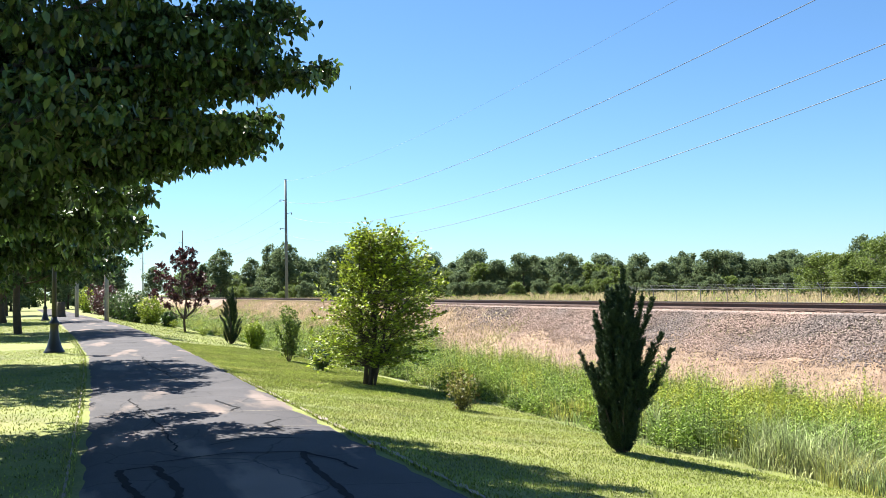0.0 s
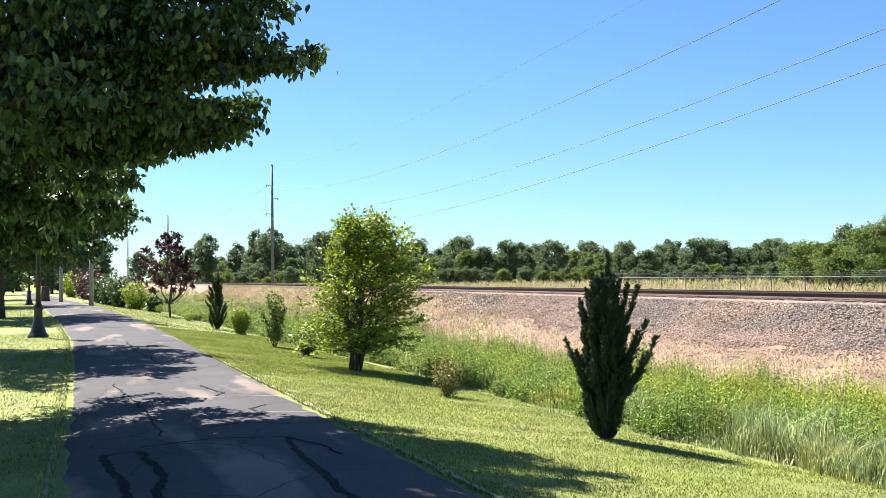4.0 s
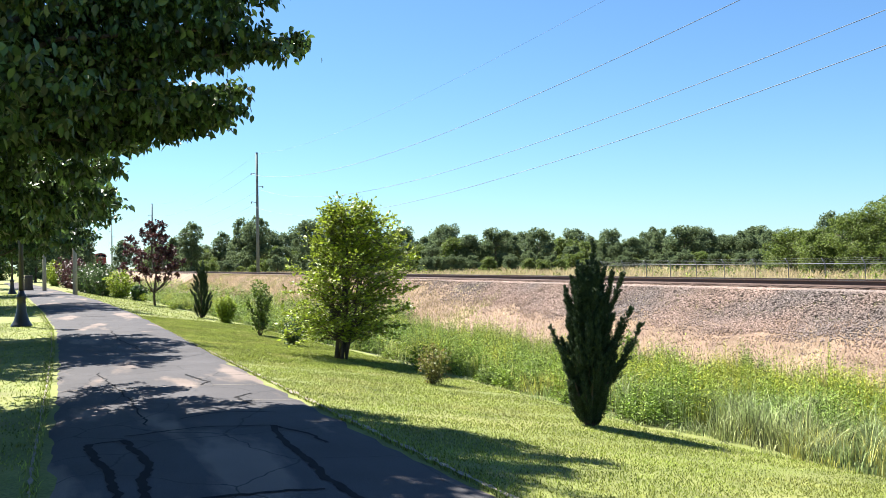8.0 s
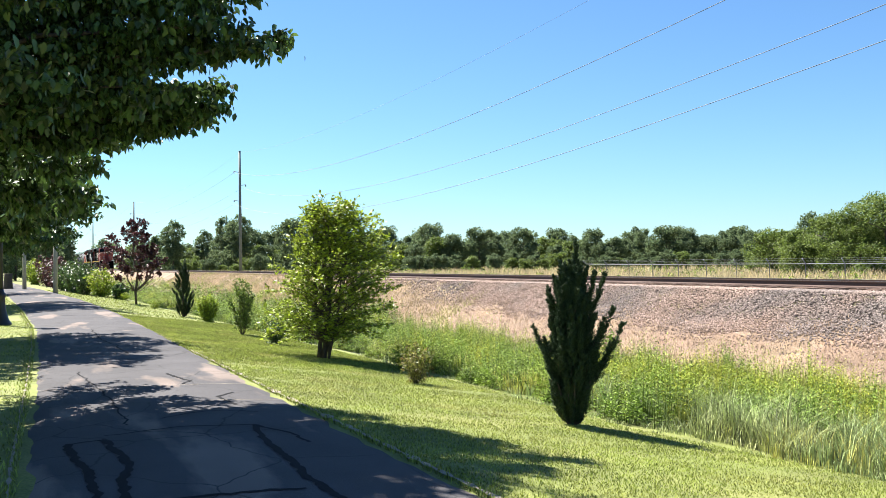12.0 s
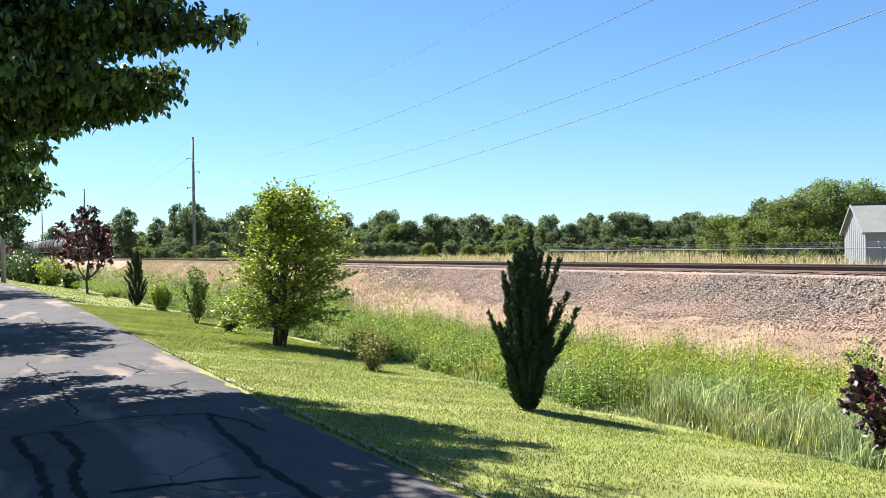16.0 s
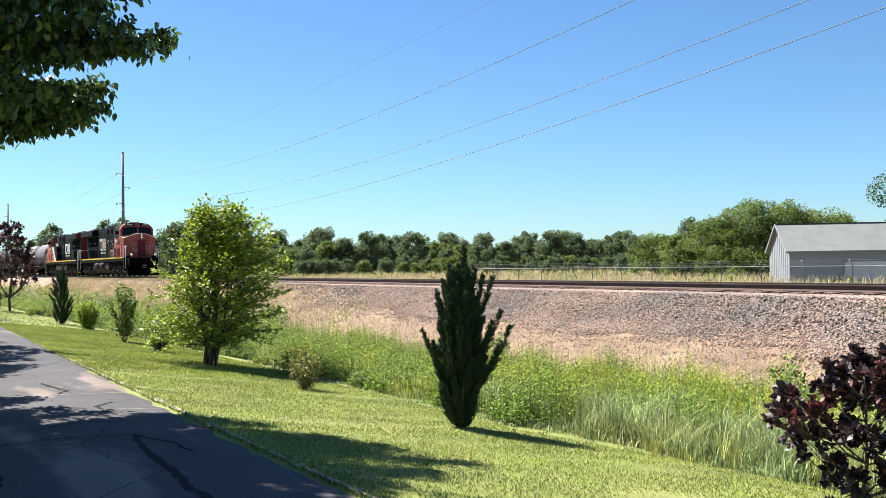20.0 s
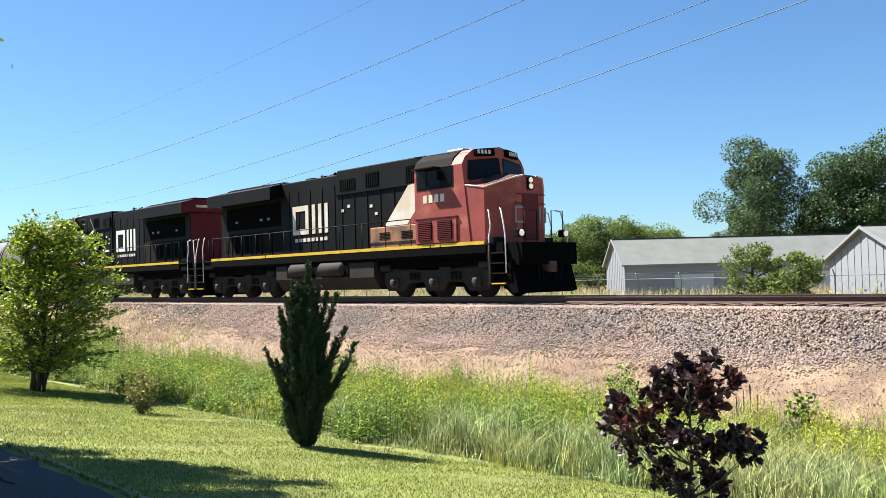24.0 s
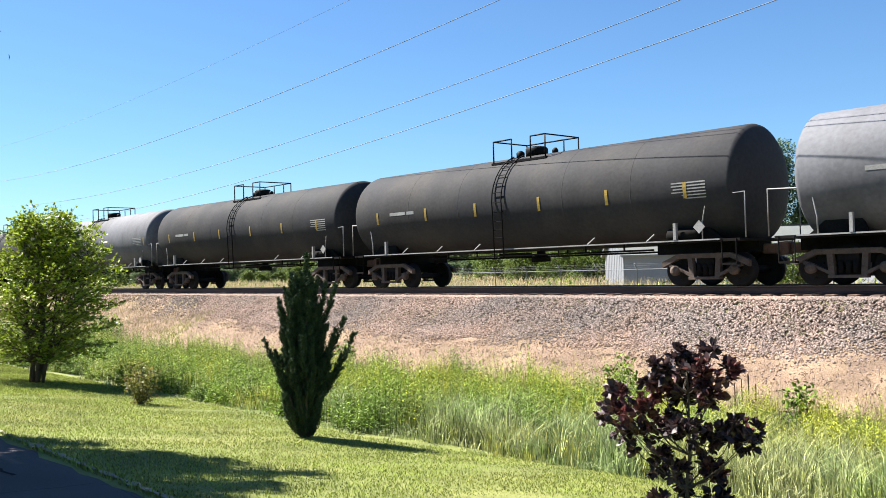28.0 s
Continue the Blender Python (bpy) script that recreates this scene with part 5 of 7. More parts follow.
            for s0, s1 in ((4.5, 5.3), (5.36, 6.16)):
                for o in (rect(s0, s1, 2.72, 2.75), rect(s0, s0 + 0.02, 1.95, 2.72), rect(s1 - 0.02, s1, 1.95, 2.72), rect(s0 + 0.15, s1 - 0.15, 1.95, 1.98)):
                    part("door_edge", side_plate(bmesh.new(), o, yc + sgn * 0.008, 0.008), BLACK, cabinet)
                part("latch", boxes(((-(s0 + s1) / 2, yc + sgn * 0.02, 2.52), (0.06, 0.03, 0.10))), BLACK, cabinet)
            for z in (4.16, 4.62):
                bm = bmesh.new()
                tube(bm, [(-4.36, sgn * 1.40, z), (-7.42, sgn * 1.40, z)], 0.018, 6)
                part("rail_bar", bm, BLACK, P)
            for s0 in (4.9, 5.9, 7.0):
                bm = bmesh.new()
                tube(bm, [(-s0, sgn * 1.40, 3.58), (-s0, sgn * 1.40, 4.62)], 0.016, 6)
                part("post", bm, BLACK, P)
            bm = bmesh.new()
            tube(bm, [(-7.42, sgn * 1.40, 4.62), (-8.7, sgn * 1.40, 3.2), (-8.7, sgn * 1.40, 1.72)], 0.018, 6)
            part("stair_rail", bm, BLACK, P)
            for k in range(5):
                part("stair_tread", sbox(7.45, 7.45 + 0.2 * (5 - k), y, sgn * 1.40, 1.9 + 0.33 * k, 1.94 + 0.33 * k), DIRT, cabinet)
            part("vent_grille", side_plate(bmesh.new(), rect(8.85, 9.35, 3.98, 4.60), y, 0.06), NEAR_BLACK, P)
        if rusty:
            bb = part("blower_duct", sbox(4.32, 7.15, y, y + sgn * 0.26, 1.72, 2.56, 0.03), RUSTY, P)
            for s0 in (4.75, 6.0):
                bm = bmesh.new()
                for k in range(5):
                    box(bm, (-(s0 + 0.3), y + sgn * 0.265, 2.12 + 0.055 * k), (0.6, 0.02, 0.025))
                part("louvre", bm, NEAR_BLACK, bb)
        # middle hood: seams, emblem of plain shapes, plain bars
        ym = sgn * 0.93
        for s0 in (9.75, 10.6, 11.45, 12.3, 13.0):
            part("door_seam", side_plate(bmesh.new(), rect(s0, s0 + 0.025, 1.85, 4.4), ym, 0.018), BLACK, P)
        d = 1 if sgn < 0 else -1
        c = 11.4
        def e(a, b):
            return (c - d * a, b)
        bm = bmesh.new()
        for o in (rect(-1.36, -1.14, 2.58, 3.76), rect(-1.14, -0.42, 3.54, 3.76), rect(-1.14, -0.42, 2.58, 2.80), rect(-0.42, -0.20, 2.58, 3.76), rect(0.06, 0.28, 2.58, 3.76), rect(0.50, 0.72, 2.58, 3.76), rect(0.94, 1.16, 2.58, 3.76)):
            bm = bmesh.new()
            prism(bm, [(-e(a, b)[0], e(a, b)[1]) for a, b in o], ym, ym + sgn * 0.021)
            bmesh.ops.recalc_face_normals(bm, faces=bm.faces[:])
            part("emblem_bar", bm, CREAM if rusty else stripe, P, "pale bar of a plain emblem")
        bm = bmesh.new()
        for k in range(8):
            a = -1.2 + 0.30 * k
            part("plain_bar", side_plate(bmesh.new(), rect(c - d * a, c - d * (a + 0.2), 2.28, 2.42), ym, 0.019), CREAM, P)
        # radiator side: screen above, darkened to paint the wing's shade, filter doors below
        yr = sgn * 0.90
        part("radiator_screen", side_plate(bmesh.new(), rect(13.75, 18.3, 3.05, 4.05), yr, 0.014), NEAR_BLACK, P)
        for k in range(6):
            s0 = 13.6 + 0.85 * k
            door = part("filter_door", side_plate(bmesh.new(), rect(s0, s0 + 0.74, 1.85, 2.9), yr, 0.03), DIRT, P)
            if k in (2, 3, 4, 5):
                part("grille", side_plate(bmesh.new(), rect(s0 + 0.2, s0 + 0.54, 2.05, 2.78), yr + sgn * 0.03, 0.012), NEAR_BLACK, door)
        for s0 in (14.6, 15.2, 17.3):
            part("notice", side_plate(bmesh.new(), rect(s0, s0 + 0.22, 3.35, 3.45), yr + sgn * 0.014, 0.01), MARKING, P)
        # railings
        handrail(([4.6, 6.0, 7.4] if rusty else [7.6]) + [8.8, 10.2, 11.5, 12.7, 13.8, 14.9, 16.1, 17.3, 18.7], sgn * 1.44, 1.72, 2.72, P, BLACK)
        # steps and white grab rails at both ends
        for s0, out in ((0.42, -1), (19.98, 1)):
            st = part("step_well", sbox(s0 - 0.32, s0 + 0.32, sgn * 0.85, sgn * 1.30, 0.42, 1.66), NEAR_BLACK, P)
            for k in range(4):
                part("step_tread", sbox(s0 - 0.3, s0 + 0.3, sgn * 1.22, sgn * 1.48, 0.42 + 0.32 * k, 0.46 + 0.32 * k), YELLOW if k == 0 else DIRT, st)
            part("step_side", sbox(s0 + 0.30, s0 + 0.42, sgn * 1.15, sgn * 1.49, 0.40, 1.66), DIRT, st)
            for q in (-0.36, 0.36):
                bm = bmesh.new()
                top_s = s0 + q * 0.75 - out * 0.12
                tube(bm, [(-(s0 + q), sgn * 1.47, 0.75), (-(s0 + q), sgn * 1.47, 1.9), (-(s0 + q * 0.8), sgn * 1.45, 2.25), (-top_s, sgn * 1.42, 2.74), (-(top_s + 0.14), sgn * 1.32, 2.80)], 0.022, 7)
                part("grab_rail", bm, WHITE, P, "white grab rail")
        part("cylinder_door", sbox(0.60, 0.82, sgn * 0.9, sgn * 1.4, 1.72, 1.9), BLACK, P)
    # ends
    ahead = 0.55 if rusty else 0.0
    part("front_porch", sbox(0.80 - ahead, 0.90, -1.40, 1.40, 1.40, 1.72), NEAR_BLACK, P)
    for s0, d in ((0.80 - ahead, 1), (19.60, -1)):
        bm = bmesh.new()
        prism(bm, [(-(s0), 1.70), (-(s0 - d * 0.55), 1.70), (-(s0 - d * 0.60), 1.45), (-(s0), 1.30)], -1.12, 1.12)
        part("anticlimber", bm, NEAR_BLACK, P)
        part("end_platform", sbox(min(s0, s0 - d * 0.72), max(s0, s0 - d * 0.72), -1.30, 1.30, 1.0, 1.70), NEAR_BLACK, P)
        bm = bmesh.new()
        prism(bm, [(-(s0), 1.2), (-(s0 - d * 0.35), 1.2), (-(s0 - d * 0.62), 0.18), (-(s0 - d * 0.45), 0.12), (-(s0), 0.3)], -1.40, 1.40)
        part("snow_plow", bm, NEAR_BLACK, P)
        bm = bmesh.new()
        box(bm, (-(s0 - d * 0.42), 0, 0.93), (0.62, 0.24, 0.28), 0.05)
        box(bm, (-(s0 - d * 0.70), 0.08, 0.93), (0.20, 0.34, 0.36), 0.05)
        part("coupler", bm, RUST, P)
        for q in (-0.55, -0.35, 0.35, 0.55):
            bm = bmesh.new()
            tube(bm, [(-(s0 - d * 0.5), q, 1.25), (-(s0 - d * 0.72), q, 0.9), (-(s0 - d * 0.66), q * 0.9, 0.55), (-(s0 - d * 0.76), q * 0.7, 0.45)], 0.025, 6)
            part("air_hose", bm, BLACK, P)
        for a, b in ((-0.9, -0.35), (0.35, 0.9)):
            bm = bmesh.new()
            tube(bm, [(-(s0 - d * 0.5), a, 1.70), (-(s0 - d * 0.5), a, 2.72), (-(s0 - d * 0.5), b, 2.72), (-(s0 - d * 0.5), b, 1.70)], 0.018, 6)
            part("end_railing", bm, BLACK, P)
    for sgn in (-1, 1):
        bm = bmesh.new()
        box(bm, (-0.42 + ahead, sgn * 1.05, 2.0), (0.22, 0.26, 0.24), 0.03)
        dl = part("ditch_light", bm, BLACK, P)
        bm = bmesh.new()
        lathe(bm, [(0.10, 0), (0.10, 0.03), (0.05, 0.05)], Matrix.Translation((-0.31 + ahead, sgn * 1.05, 2.0)) @ Matrix.Rotation(radians(90), 4, "Y"), 14)
        part("lens", bm, LENS if lit else GLASS, dl)
        part("nose_handle", boxes(((nf + 0.015, sgn * 0.52, 3.28), (0.04, 0.36, 0.03)), ((nf + 0.015, sgn * 0.52, 2.98), (0.04, 0.36, 0.03))), RED_DARK, P)
    hl = part("headlight", boxes(((nf, 0, 3.40 if not rusty else 3.64), (0.10, 0.24, 0.44)), bevel=0.02), BLACK, P)
    for z in ((3.30, 3.50) if not rusty else (3.54, 3.74)):
        bm = bmesh.new()
        lathe(bm, [(0.085, 0), (0.085, 0.03), (0.04, 0.045)], Matrix.Translation((nf + 0.05, 0, z)) @ Matrix.Rotation(radians(90), 4, "Y"), 14)
        part("lens", bm, LENS if lit else GLASS, hl)
    bm = bmesh.new()
    for y0, z0, w, h in ((-0.70, 2.62, 0.07, 0.5), (-0.48, 2.86, 0.42, 0.07), (-0.48, 2.38, 0.42, 0.07), (0.44, 2.62, 0.07, 0.5), (0.70, 2.62, 0.07, 0.5)):
        box(bm, (nf + 0.012, y0, z0), (0.02, w, h))
    part("nose_emblem", bm, MARKING, P, "pale emblem of plain bars")
    bm = bmesh.new()
    box(bm, (-18.9, -0.55, 4.28), (0.1, 0.5, 0.1))
    box(bm, (-19.09, 0.0, 4.5), (0.03, 1.4, 0.12))
    part("rear_bars", bm, CREAM, P)
    # tank and trucks
    half = [(-1.42, 1.30), (-1.42, 0.75), (-1.10, 0.30), (1.10, 0.30), (1.42, 0.75), (1.42, 1.30)]
    part("fuel_tank", rings([[(x, y, z) for y, z in half] for x in (-6.75, -13.35)]), FUEL, P)
    part("frame_piping", sbox(6.4, 13.8, -1.3, 1.3, 1.29, 1.34), NEAR_BLACK, P)
    # no real hollow: a near-black slab paints the shade behind the reservoirs
    bm = bmesh.new()
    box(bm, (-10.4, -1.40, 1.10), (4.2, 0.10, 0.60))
    part("reservoir_recess", bm, NEAR_BLACK, P)
    for s0 in (9.35, 11.45):
        bm = bmesh.new()
        lathe(bm, [(0.12, -0.85), (0.26, -0.74), (0.29, -0.66), (0.29, 0.66), (0.26, 0.74), (0.12, 0.85)], Matrix.Translation((-s0, -1.34, 1.10)) @ Matrix.Rotation(radians(90), 4, "Y"), 18)
        part("air_reservoir", bm, FUEL, P)
    part("reservoir_shelf", sbox(8.3, 12.6, -1.46, -1.2, 0.74, 0.80), FUEL, P)
    part("tank_cap", sbox(8.0, 8.12, 1.4, 1.45, 1.05, 1.2), DULL_YELLOW, P)
    loco_truck(3.72, P, not rusty)
    loco_truck(16.55, P, not rusty)
    TRAIN.append((loco, back, m))
    return loco


build_loco(pose(0, 0, 0), 0.0, RED_OLD, CREAM, True, "sooty black freight locomotive with a faded red cab, leading the train", True)
build_loco(pose(0, 0, 0, rz=180), 2 * LOCO_L, RED_NEW, WHITE, False, "black freight locomotive with an orange-red cab, coupled facing backwards", False)


def tank_truck(s0, parent):
    for ds in (-0.86, 0.86):
        wheelset(s0 + ds, 0.42, parent)
    for side in (-1, 1):
        y = side * 0.99
        fr = part("side_frame", boxes(((-s0, y, 0.80), (1.5, 0.15, 0.13)), bevel=0.02), TRUCK, parent)
        for q in (-1, 1):
            bm = bmesh.new()
            prism(bm, [(-(s0 + q * 0.74), 0.87), (-(s0 + q * 1.26), 0.66), (-(s0 + q * 1.26), 0.50), (-(s0 + q * 0.74), 0.74)], y - 0.075, y + 0.075)
            part("frame_shoulder", bm, TRUCK, fr)
            bm = bmesh.new()
            prism(bm, [(-(s0 + q * 0.34), 0.74), (-(s0 + q * 0.48), 0.74), (-(s0 + q * 0.44), 0.24), (-(s0 + q * 0.30), 0.24)], y - 0.07, y + 0.07)
            part("frame_column", bm, TRUCK, fr)
            bm = bmesh.new()
            prism(bm, [(-(s0 + q * 0.32), 0.30), (-(s0 + q * 0.32), 0.20), (-(s0 + q * 0.62), 0.36), (-(s0 + q * 1.05), 0.52), (-(s0 + q * 1.05), 0.62)], y - 0.065, y + 0.065)
            part("frame_arm", bm, TRUCK, fr)
        part("spring_seat", boxes(((-s0, y, 0.22), (0.9, 0.2, 0.07))), TRUCK, fr)
        bm = bmesh.new()
        for k in range(3):
            lathe(bm, [(0.065, 0), (0.065, 0.30)], Matrix.Translation((-(s0 + 0.17 * (k - 1)), y, 0.28)), 10)
        part("spring", bm, DIRT, parent)
        for ds in (-0.86, 0.86):
            bm = bmesh.new()
            lathe(bm, [(0.13, 0), (0.13, 0.13), (0.06, 0.16)], Matrix.Translation((-(s0 + ds), y, 0.42)) @ Matrix.Rotation(radians(-90 * side), 4, "X"), 12)
            part("bearing_cap", bm, TRUCK, parent)
    part("bolster", sbox(s0 - 0.25, s0 + 0.25, -1.0, 1.0, 0.52, 0.92), DIRT, parent)


def build_tank(paint, label, grey):
    car = empty("tank_car", pose(0, 0, 0), label, "tank car", "tank cars of the train")
    L, R, ZC = CAR_L, 1.53, 2.64
    prof = []
    a, b = 0.36, L - (0.78 if grey else 0.36)
    for k in range(9):
        u = k / 8 * math.pi / 2
        prof.append((max(0.02, R * math.sin(u)), a + 0.36 * (1 - math.cos(u))))
    prof += [(R, a + 0.36 + (b - a - 0.72) * q / 8) for q in range(1, 8)]
    for k in range(8, -1, -1):
        u = k / 8 * math.pi / 2
        prof.append((max(0.02, R * math.sin(u)), b - 0.36 * (1 - math.cos(u))))
    bm = bmesh.new()
    lathe(bm, prof, Matrix.Translation((0, 0, ZC)) @ Matrix.Rotation(radians(-90), 4, "Y"), 56)
    tank = part("tank", bm, paint, car)
    for s in (3.6, 6.0, 10.4, 12.9):
        bm = bmesh.new()
        lathe(bm, [(R + 0.001, -0.02), (R + 0.003, -0.015), (R + 0.003, 0.015), (R + 0.001, 0.02)], Matrix.Translation((-s, 0, ZC)) @ Matrix.Rotation(radians(-90), 4, "Y"), 56)
        part("weld_seam", bm, paint, tank)
    if grey:
        bm = bmesh.new()
        lathe(bm, [(R + 0.002, -0.75), (R + 0.007, -0.6), (R + 0.007, 0.3), (R + 0.002, 0.45)], Matrix.Translation((-8.2, 0, ZC)) @ Matrix.Rotation(radians(-90), 4, "Y"), 56)
        part("soot_band", bm, TANK_SOOT, tank, "dark sooty band under the loading hatch")
    for side in (-1, 1):
        # reflector strips that follow the shell
        for s in ((0.98, 9.2) if grey else (1.9, 4.4, 6.9, 9.6, 12.0, 14.6)):
            bm = bmesh.new()
            zz = [2.28, 2.42, 2.56, 2.70]
            col = []
            for z in zz:
                y = side * math.sqrt(R * R - (z - ZC) ** 2)
                col.append([bm.verts.new((-s - dx, y + side * 0.012, z)) for dx in (-0.05, 0.05)])
            for p, q in zip(col, col[1:]):
                bm.faces.new((p[0], p[1], q[1], q[0]))
            part("reflector", bm, DULL_YELLOW, tank)
        # plain bars in place of the markings
        for s0, s1, z, h in ((12.6, 12.98, 2.60, 0.11), (13.06, 13.9, 2.60, 0.11), (1.3, 2.3, 2.68, 0.035), (1.3, 2.3, 2.60, 0.035), (1.3, 2.25, 2.52, 0.035), (1.3, 2.3, 2.44, 0.03), (1.3, 2.0, 2.36, 0.03), (1.3, 1.9, 2.28, 0.03)):
            bm = bmesh.new()
            lo, hi = z - h / 2, z + h / 2
            pl, ph = [side * (math.sqrt(R * R - (q - ZC) ** 2) + 0.004) for q in (lo, hi)]
            vv = [bm.verts.new(q) for q in ((-s0, pl, lo), (-s1, pl, lo), (-s1, ph, hi), (-s0, ph, hi))]
            ww = [bm.verts.new((q.co.x, q.co.y - side * 0.006, q.co.z)) for q in vv]
            bm.faces.new(vv)
            bm.faces.new(ww[::-1])
            for k in range(4):
                bm.faces.new((vv[k], ww[k], ww[(k + 1) % 4], vv[(k + 1) % 4]))
            bmesh.ops.recalc_face_normals(bm, faces=bm.faces[:])
            part("marking_bar", bm, MARKING, tank)
        sl = part("side_sill", sbox(1.0, L - 1.0, side * 1.38, side * 1.44, 1.18, 1.215), MARKING, car, "pale side rail along the walkway")
        for s in (3.2, 5.2, 9.8, 11.6, 13.4):
            bm = bmesh.new()
            tube(bm, [(-s, side * 1.40, 1.22), (-s + 0.18, side * 1.30, 1.40)], 0.018, 5)
            part("sill_bracket", bm, MARKING, car)
        # ladder bent over the shell
        for s in (8.38, 8.78):
            bm = bmesh.new()
            pts = [(-s, side * 1.52, 0.95)] + [(-s, side * (R + 0.06) * math.cos(u), ZC + (R + 0.06) * math.sin(u)) for u in np.linspace(-0.15, 1.25, 9)]
            tube(bm, pts, 0.022, 6)
            part("ladder_rail", bm, BLACK, car)
        for u in np.linspace(-0.75, 1.15, 11):
            rr = R + 0.06
            p = (side * 1.53, ZC + rr * math.sin(u)) if u < -0.15 else (side * rr * math.cos(u), ZC + rr * math.sin(u))
            bm = bmesh.new()
            tube(bm, [(-8.38, p[0], p[1]), (-8.78, p[0], p[1])], 0.014, 5)
            part("rung", bm, BLACK, car)
        # platform railing
        y = side * 0.80
        z0 = ZC + math.sqrt(R * R - 0.64)
        runs = [("railing_post", (-q, y, z0), (-q, y, 4.68)) for q in (7.2, 7.8, 8.6, 9.4)]
        runs += [("railing_bar", (-7.2, y, 4.68), (-7.8, y, 4.68)), ("railing_bar", (-8.6, y, 4.68), (-9.4, y, 4.68))]
        if side > 0:
            runs += [("railing_bar", (-7.8, y, 4.68), (-8.6, y, 4.68)), ("railing_bar", (-7.2, -0.8, 4.68), (-7.2, 0.8, 4.68)), ("railing_bar", (-9.4, -0.8, 4.68), (-9.4, 0.8, 4.68))]
        for kind_, p0, p1 in runs:
            bm = bmesh.new()
            tube(bm, [p0, p1], 0.024, 6)
            part(kind_, bm, BLACK, car)
        part("platform_grating", sbox(7.15, 9.45, side * 0.42, side * 0.86, z0 - 0.02, z0 + 0.05), BLACK, car)
        for e, s0 in ((1, 0.75), (-1, L - 0.75)):
            bm = bmesh.new()
            tube(bm, [(-(s0 + e * 0.75), side * 1.40, 1.22), (-(s0 + e * 0.75), side * 1.40, 1.6), (-(s0 + e * 0.6), side * 1.40, 2.30), (-(s0 - e * 0.45), side * 1.40, 2.34), (-(s0 - e * 0.45), side * 1.40, 1.22)], 0.02, 6)
            part("end_handrail", bm, MARKING, car, "grey bent end handrail")
            part("end_post", sbox(s0 + e * 1.5, s0 + e * 1.58, side * 1.36, side * 1.46, 1.22, 1.66), MARKING, car)
            part("end_step", sbox(s0 - 0.2, s0 + 0.2, side * 1.25, side * 1.45, 0.55, 0.60), DIRT, car)
            for q in (-0.2, 0.2):
                bm = bmesh.new()
                tube(bm, [(-(s0 + q), side * 1.43, 0.57), (-(s0 + q), side * 1.43, 1.2)], 0.016, 5)
                part("step_hanger", bm, DIRT, car)
        bm = bmesh.new()
        prism(bm, [(-1.55, 1.36), (-1.38, 1.53), (-1.55, 1.70), (-1.72, 1.53)], side * 1.46, side * 1.475)
        part("placard", bm, MARKING, car, "grey diamond placard")
    bm = bmesh.new()
    lathe(bm, [(0.36, 0), (0.36, 0.28), (0.30, 0.34), (0.1, 0.36)], Matrix.Translation((-8.25, 0, 4.10)), 18)
    part("manway", bm, BLACK, car)
    bm = bmesh.new()
    lathe(bm, [(0.14, 0), (0.14, 0.25), (0.05, 0.32)], Matrix.Translation((-9.05, 0.1, 4.10)), 12)
    lathe(bm, [(0.10, 0), (0.10, 0.15), (0.05, 0.22)], Matrix.Translation((-7.4, -0.1, 4.10)), 12)
    part("valve", bm, BLACK, car)
    for e, s0 in ((1, 0.0), (-1, L)):
        part("stub_sill", sbox(s0 + e * 0.55, s0 + e * 3.6, -0.32, 0.32, 0.86, 1.22), DIRT, car)
        part("end_platform", sbox(s0 + e * 0.45, s0 + e * 2.6, -1.42, 1.42, 1.14, 1.21), DIRT, car)
        bm = bmesh.new()
        box(bm, (-(s0 + e * 0.32), 0, 0.93), (0.60, 0.22, 0.26), 0.05)
        box(bm, (-(s0 + e * 0.10), e * 0.08, 0.93), (0.20, 0.32, 0.34), 0.05)
        part("coupler", bm, RUST, car)
        for side in (-1, 1):
            bm = bmesh.new()
            prism(bm, [(-(s0 + e * 1.1), 1.2), (-(s0 + e * 2.5), 1.2), (-(s0 + e * 2.3), 1.75), (-(s0 + e * 1.6), 1.6)], side * 0.95, side * 1.05)
            part("saddle", bm, DIRT, car)
    bm = bmesh.new()
    lathe(bm, [(0.08, -0.5), (0.17, -0.42), (0.17, 0.42), (0.08, 0.5)], Matrix.Translation((-2.2, -1.15, 1.36)) @ Matrix.Rotation(radians(90), 4, "Y"), 14)
    part("brake_reservoir", bm, DIRT, car)
    bm = bmesh.new()
    lathe(bm, [(0.24, 0), (0.26, 0.02), (0.24, 0.04)], Matrix.Translation((-0.68, -0.55, 2.0)) @ Matrix.Rotation(radians(90), 4, "Y"), 16)
    tube(bm, [(-0.7, -0.55, 1.2), (-0.7, -0.55, 2.0)], 0.03, 6)
    part("hand_brake", bm, DIRT, car)
    bm = bmesh.new()
    lathe(bm, [(0.30, 0), (0.30, 0.16), (0.15, 0.22), (0.12, 0.42)], Matrix.Translation((-8.2, 0, 0.78)), 16)
    box(bm, (-9.6, 0.3, 1.02), (1.2, 0.3, 0.16))
    part("bottom_outlet", bm, DIRT, car)
    bm = bmesh.new()
    tube(bm, [(-3.6, -0.5, 1.0), (-13.0, -0.5, 1.0)], 0.03, 6)
    tube(bm, [(-3.6, 0.5, 0.95), (-13.0, 0.5, 0.95)], 0.03, 6)
    for s in (4.6, 6.0, 10.6, 12.0):
        tube(bm, [(-s, -0.5, 1.0), (-s, -0.5, 1.25)], 0.03, 5)
    part("brake_pipe", bm, DIRT, car)
    tank_truck(1.7, car)
    tank_truck(L - 2.0, car)
    return car


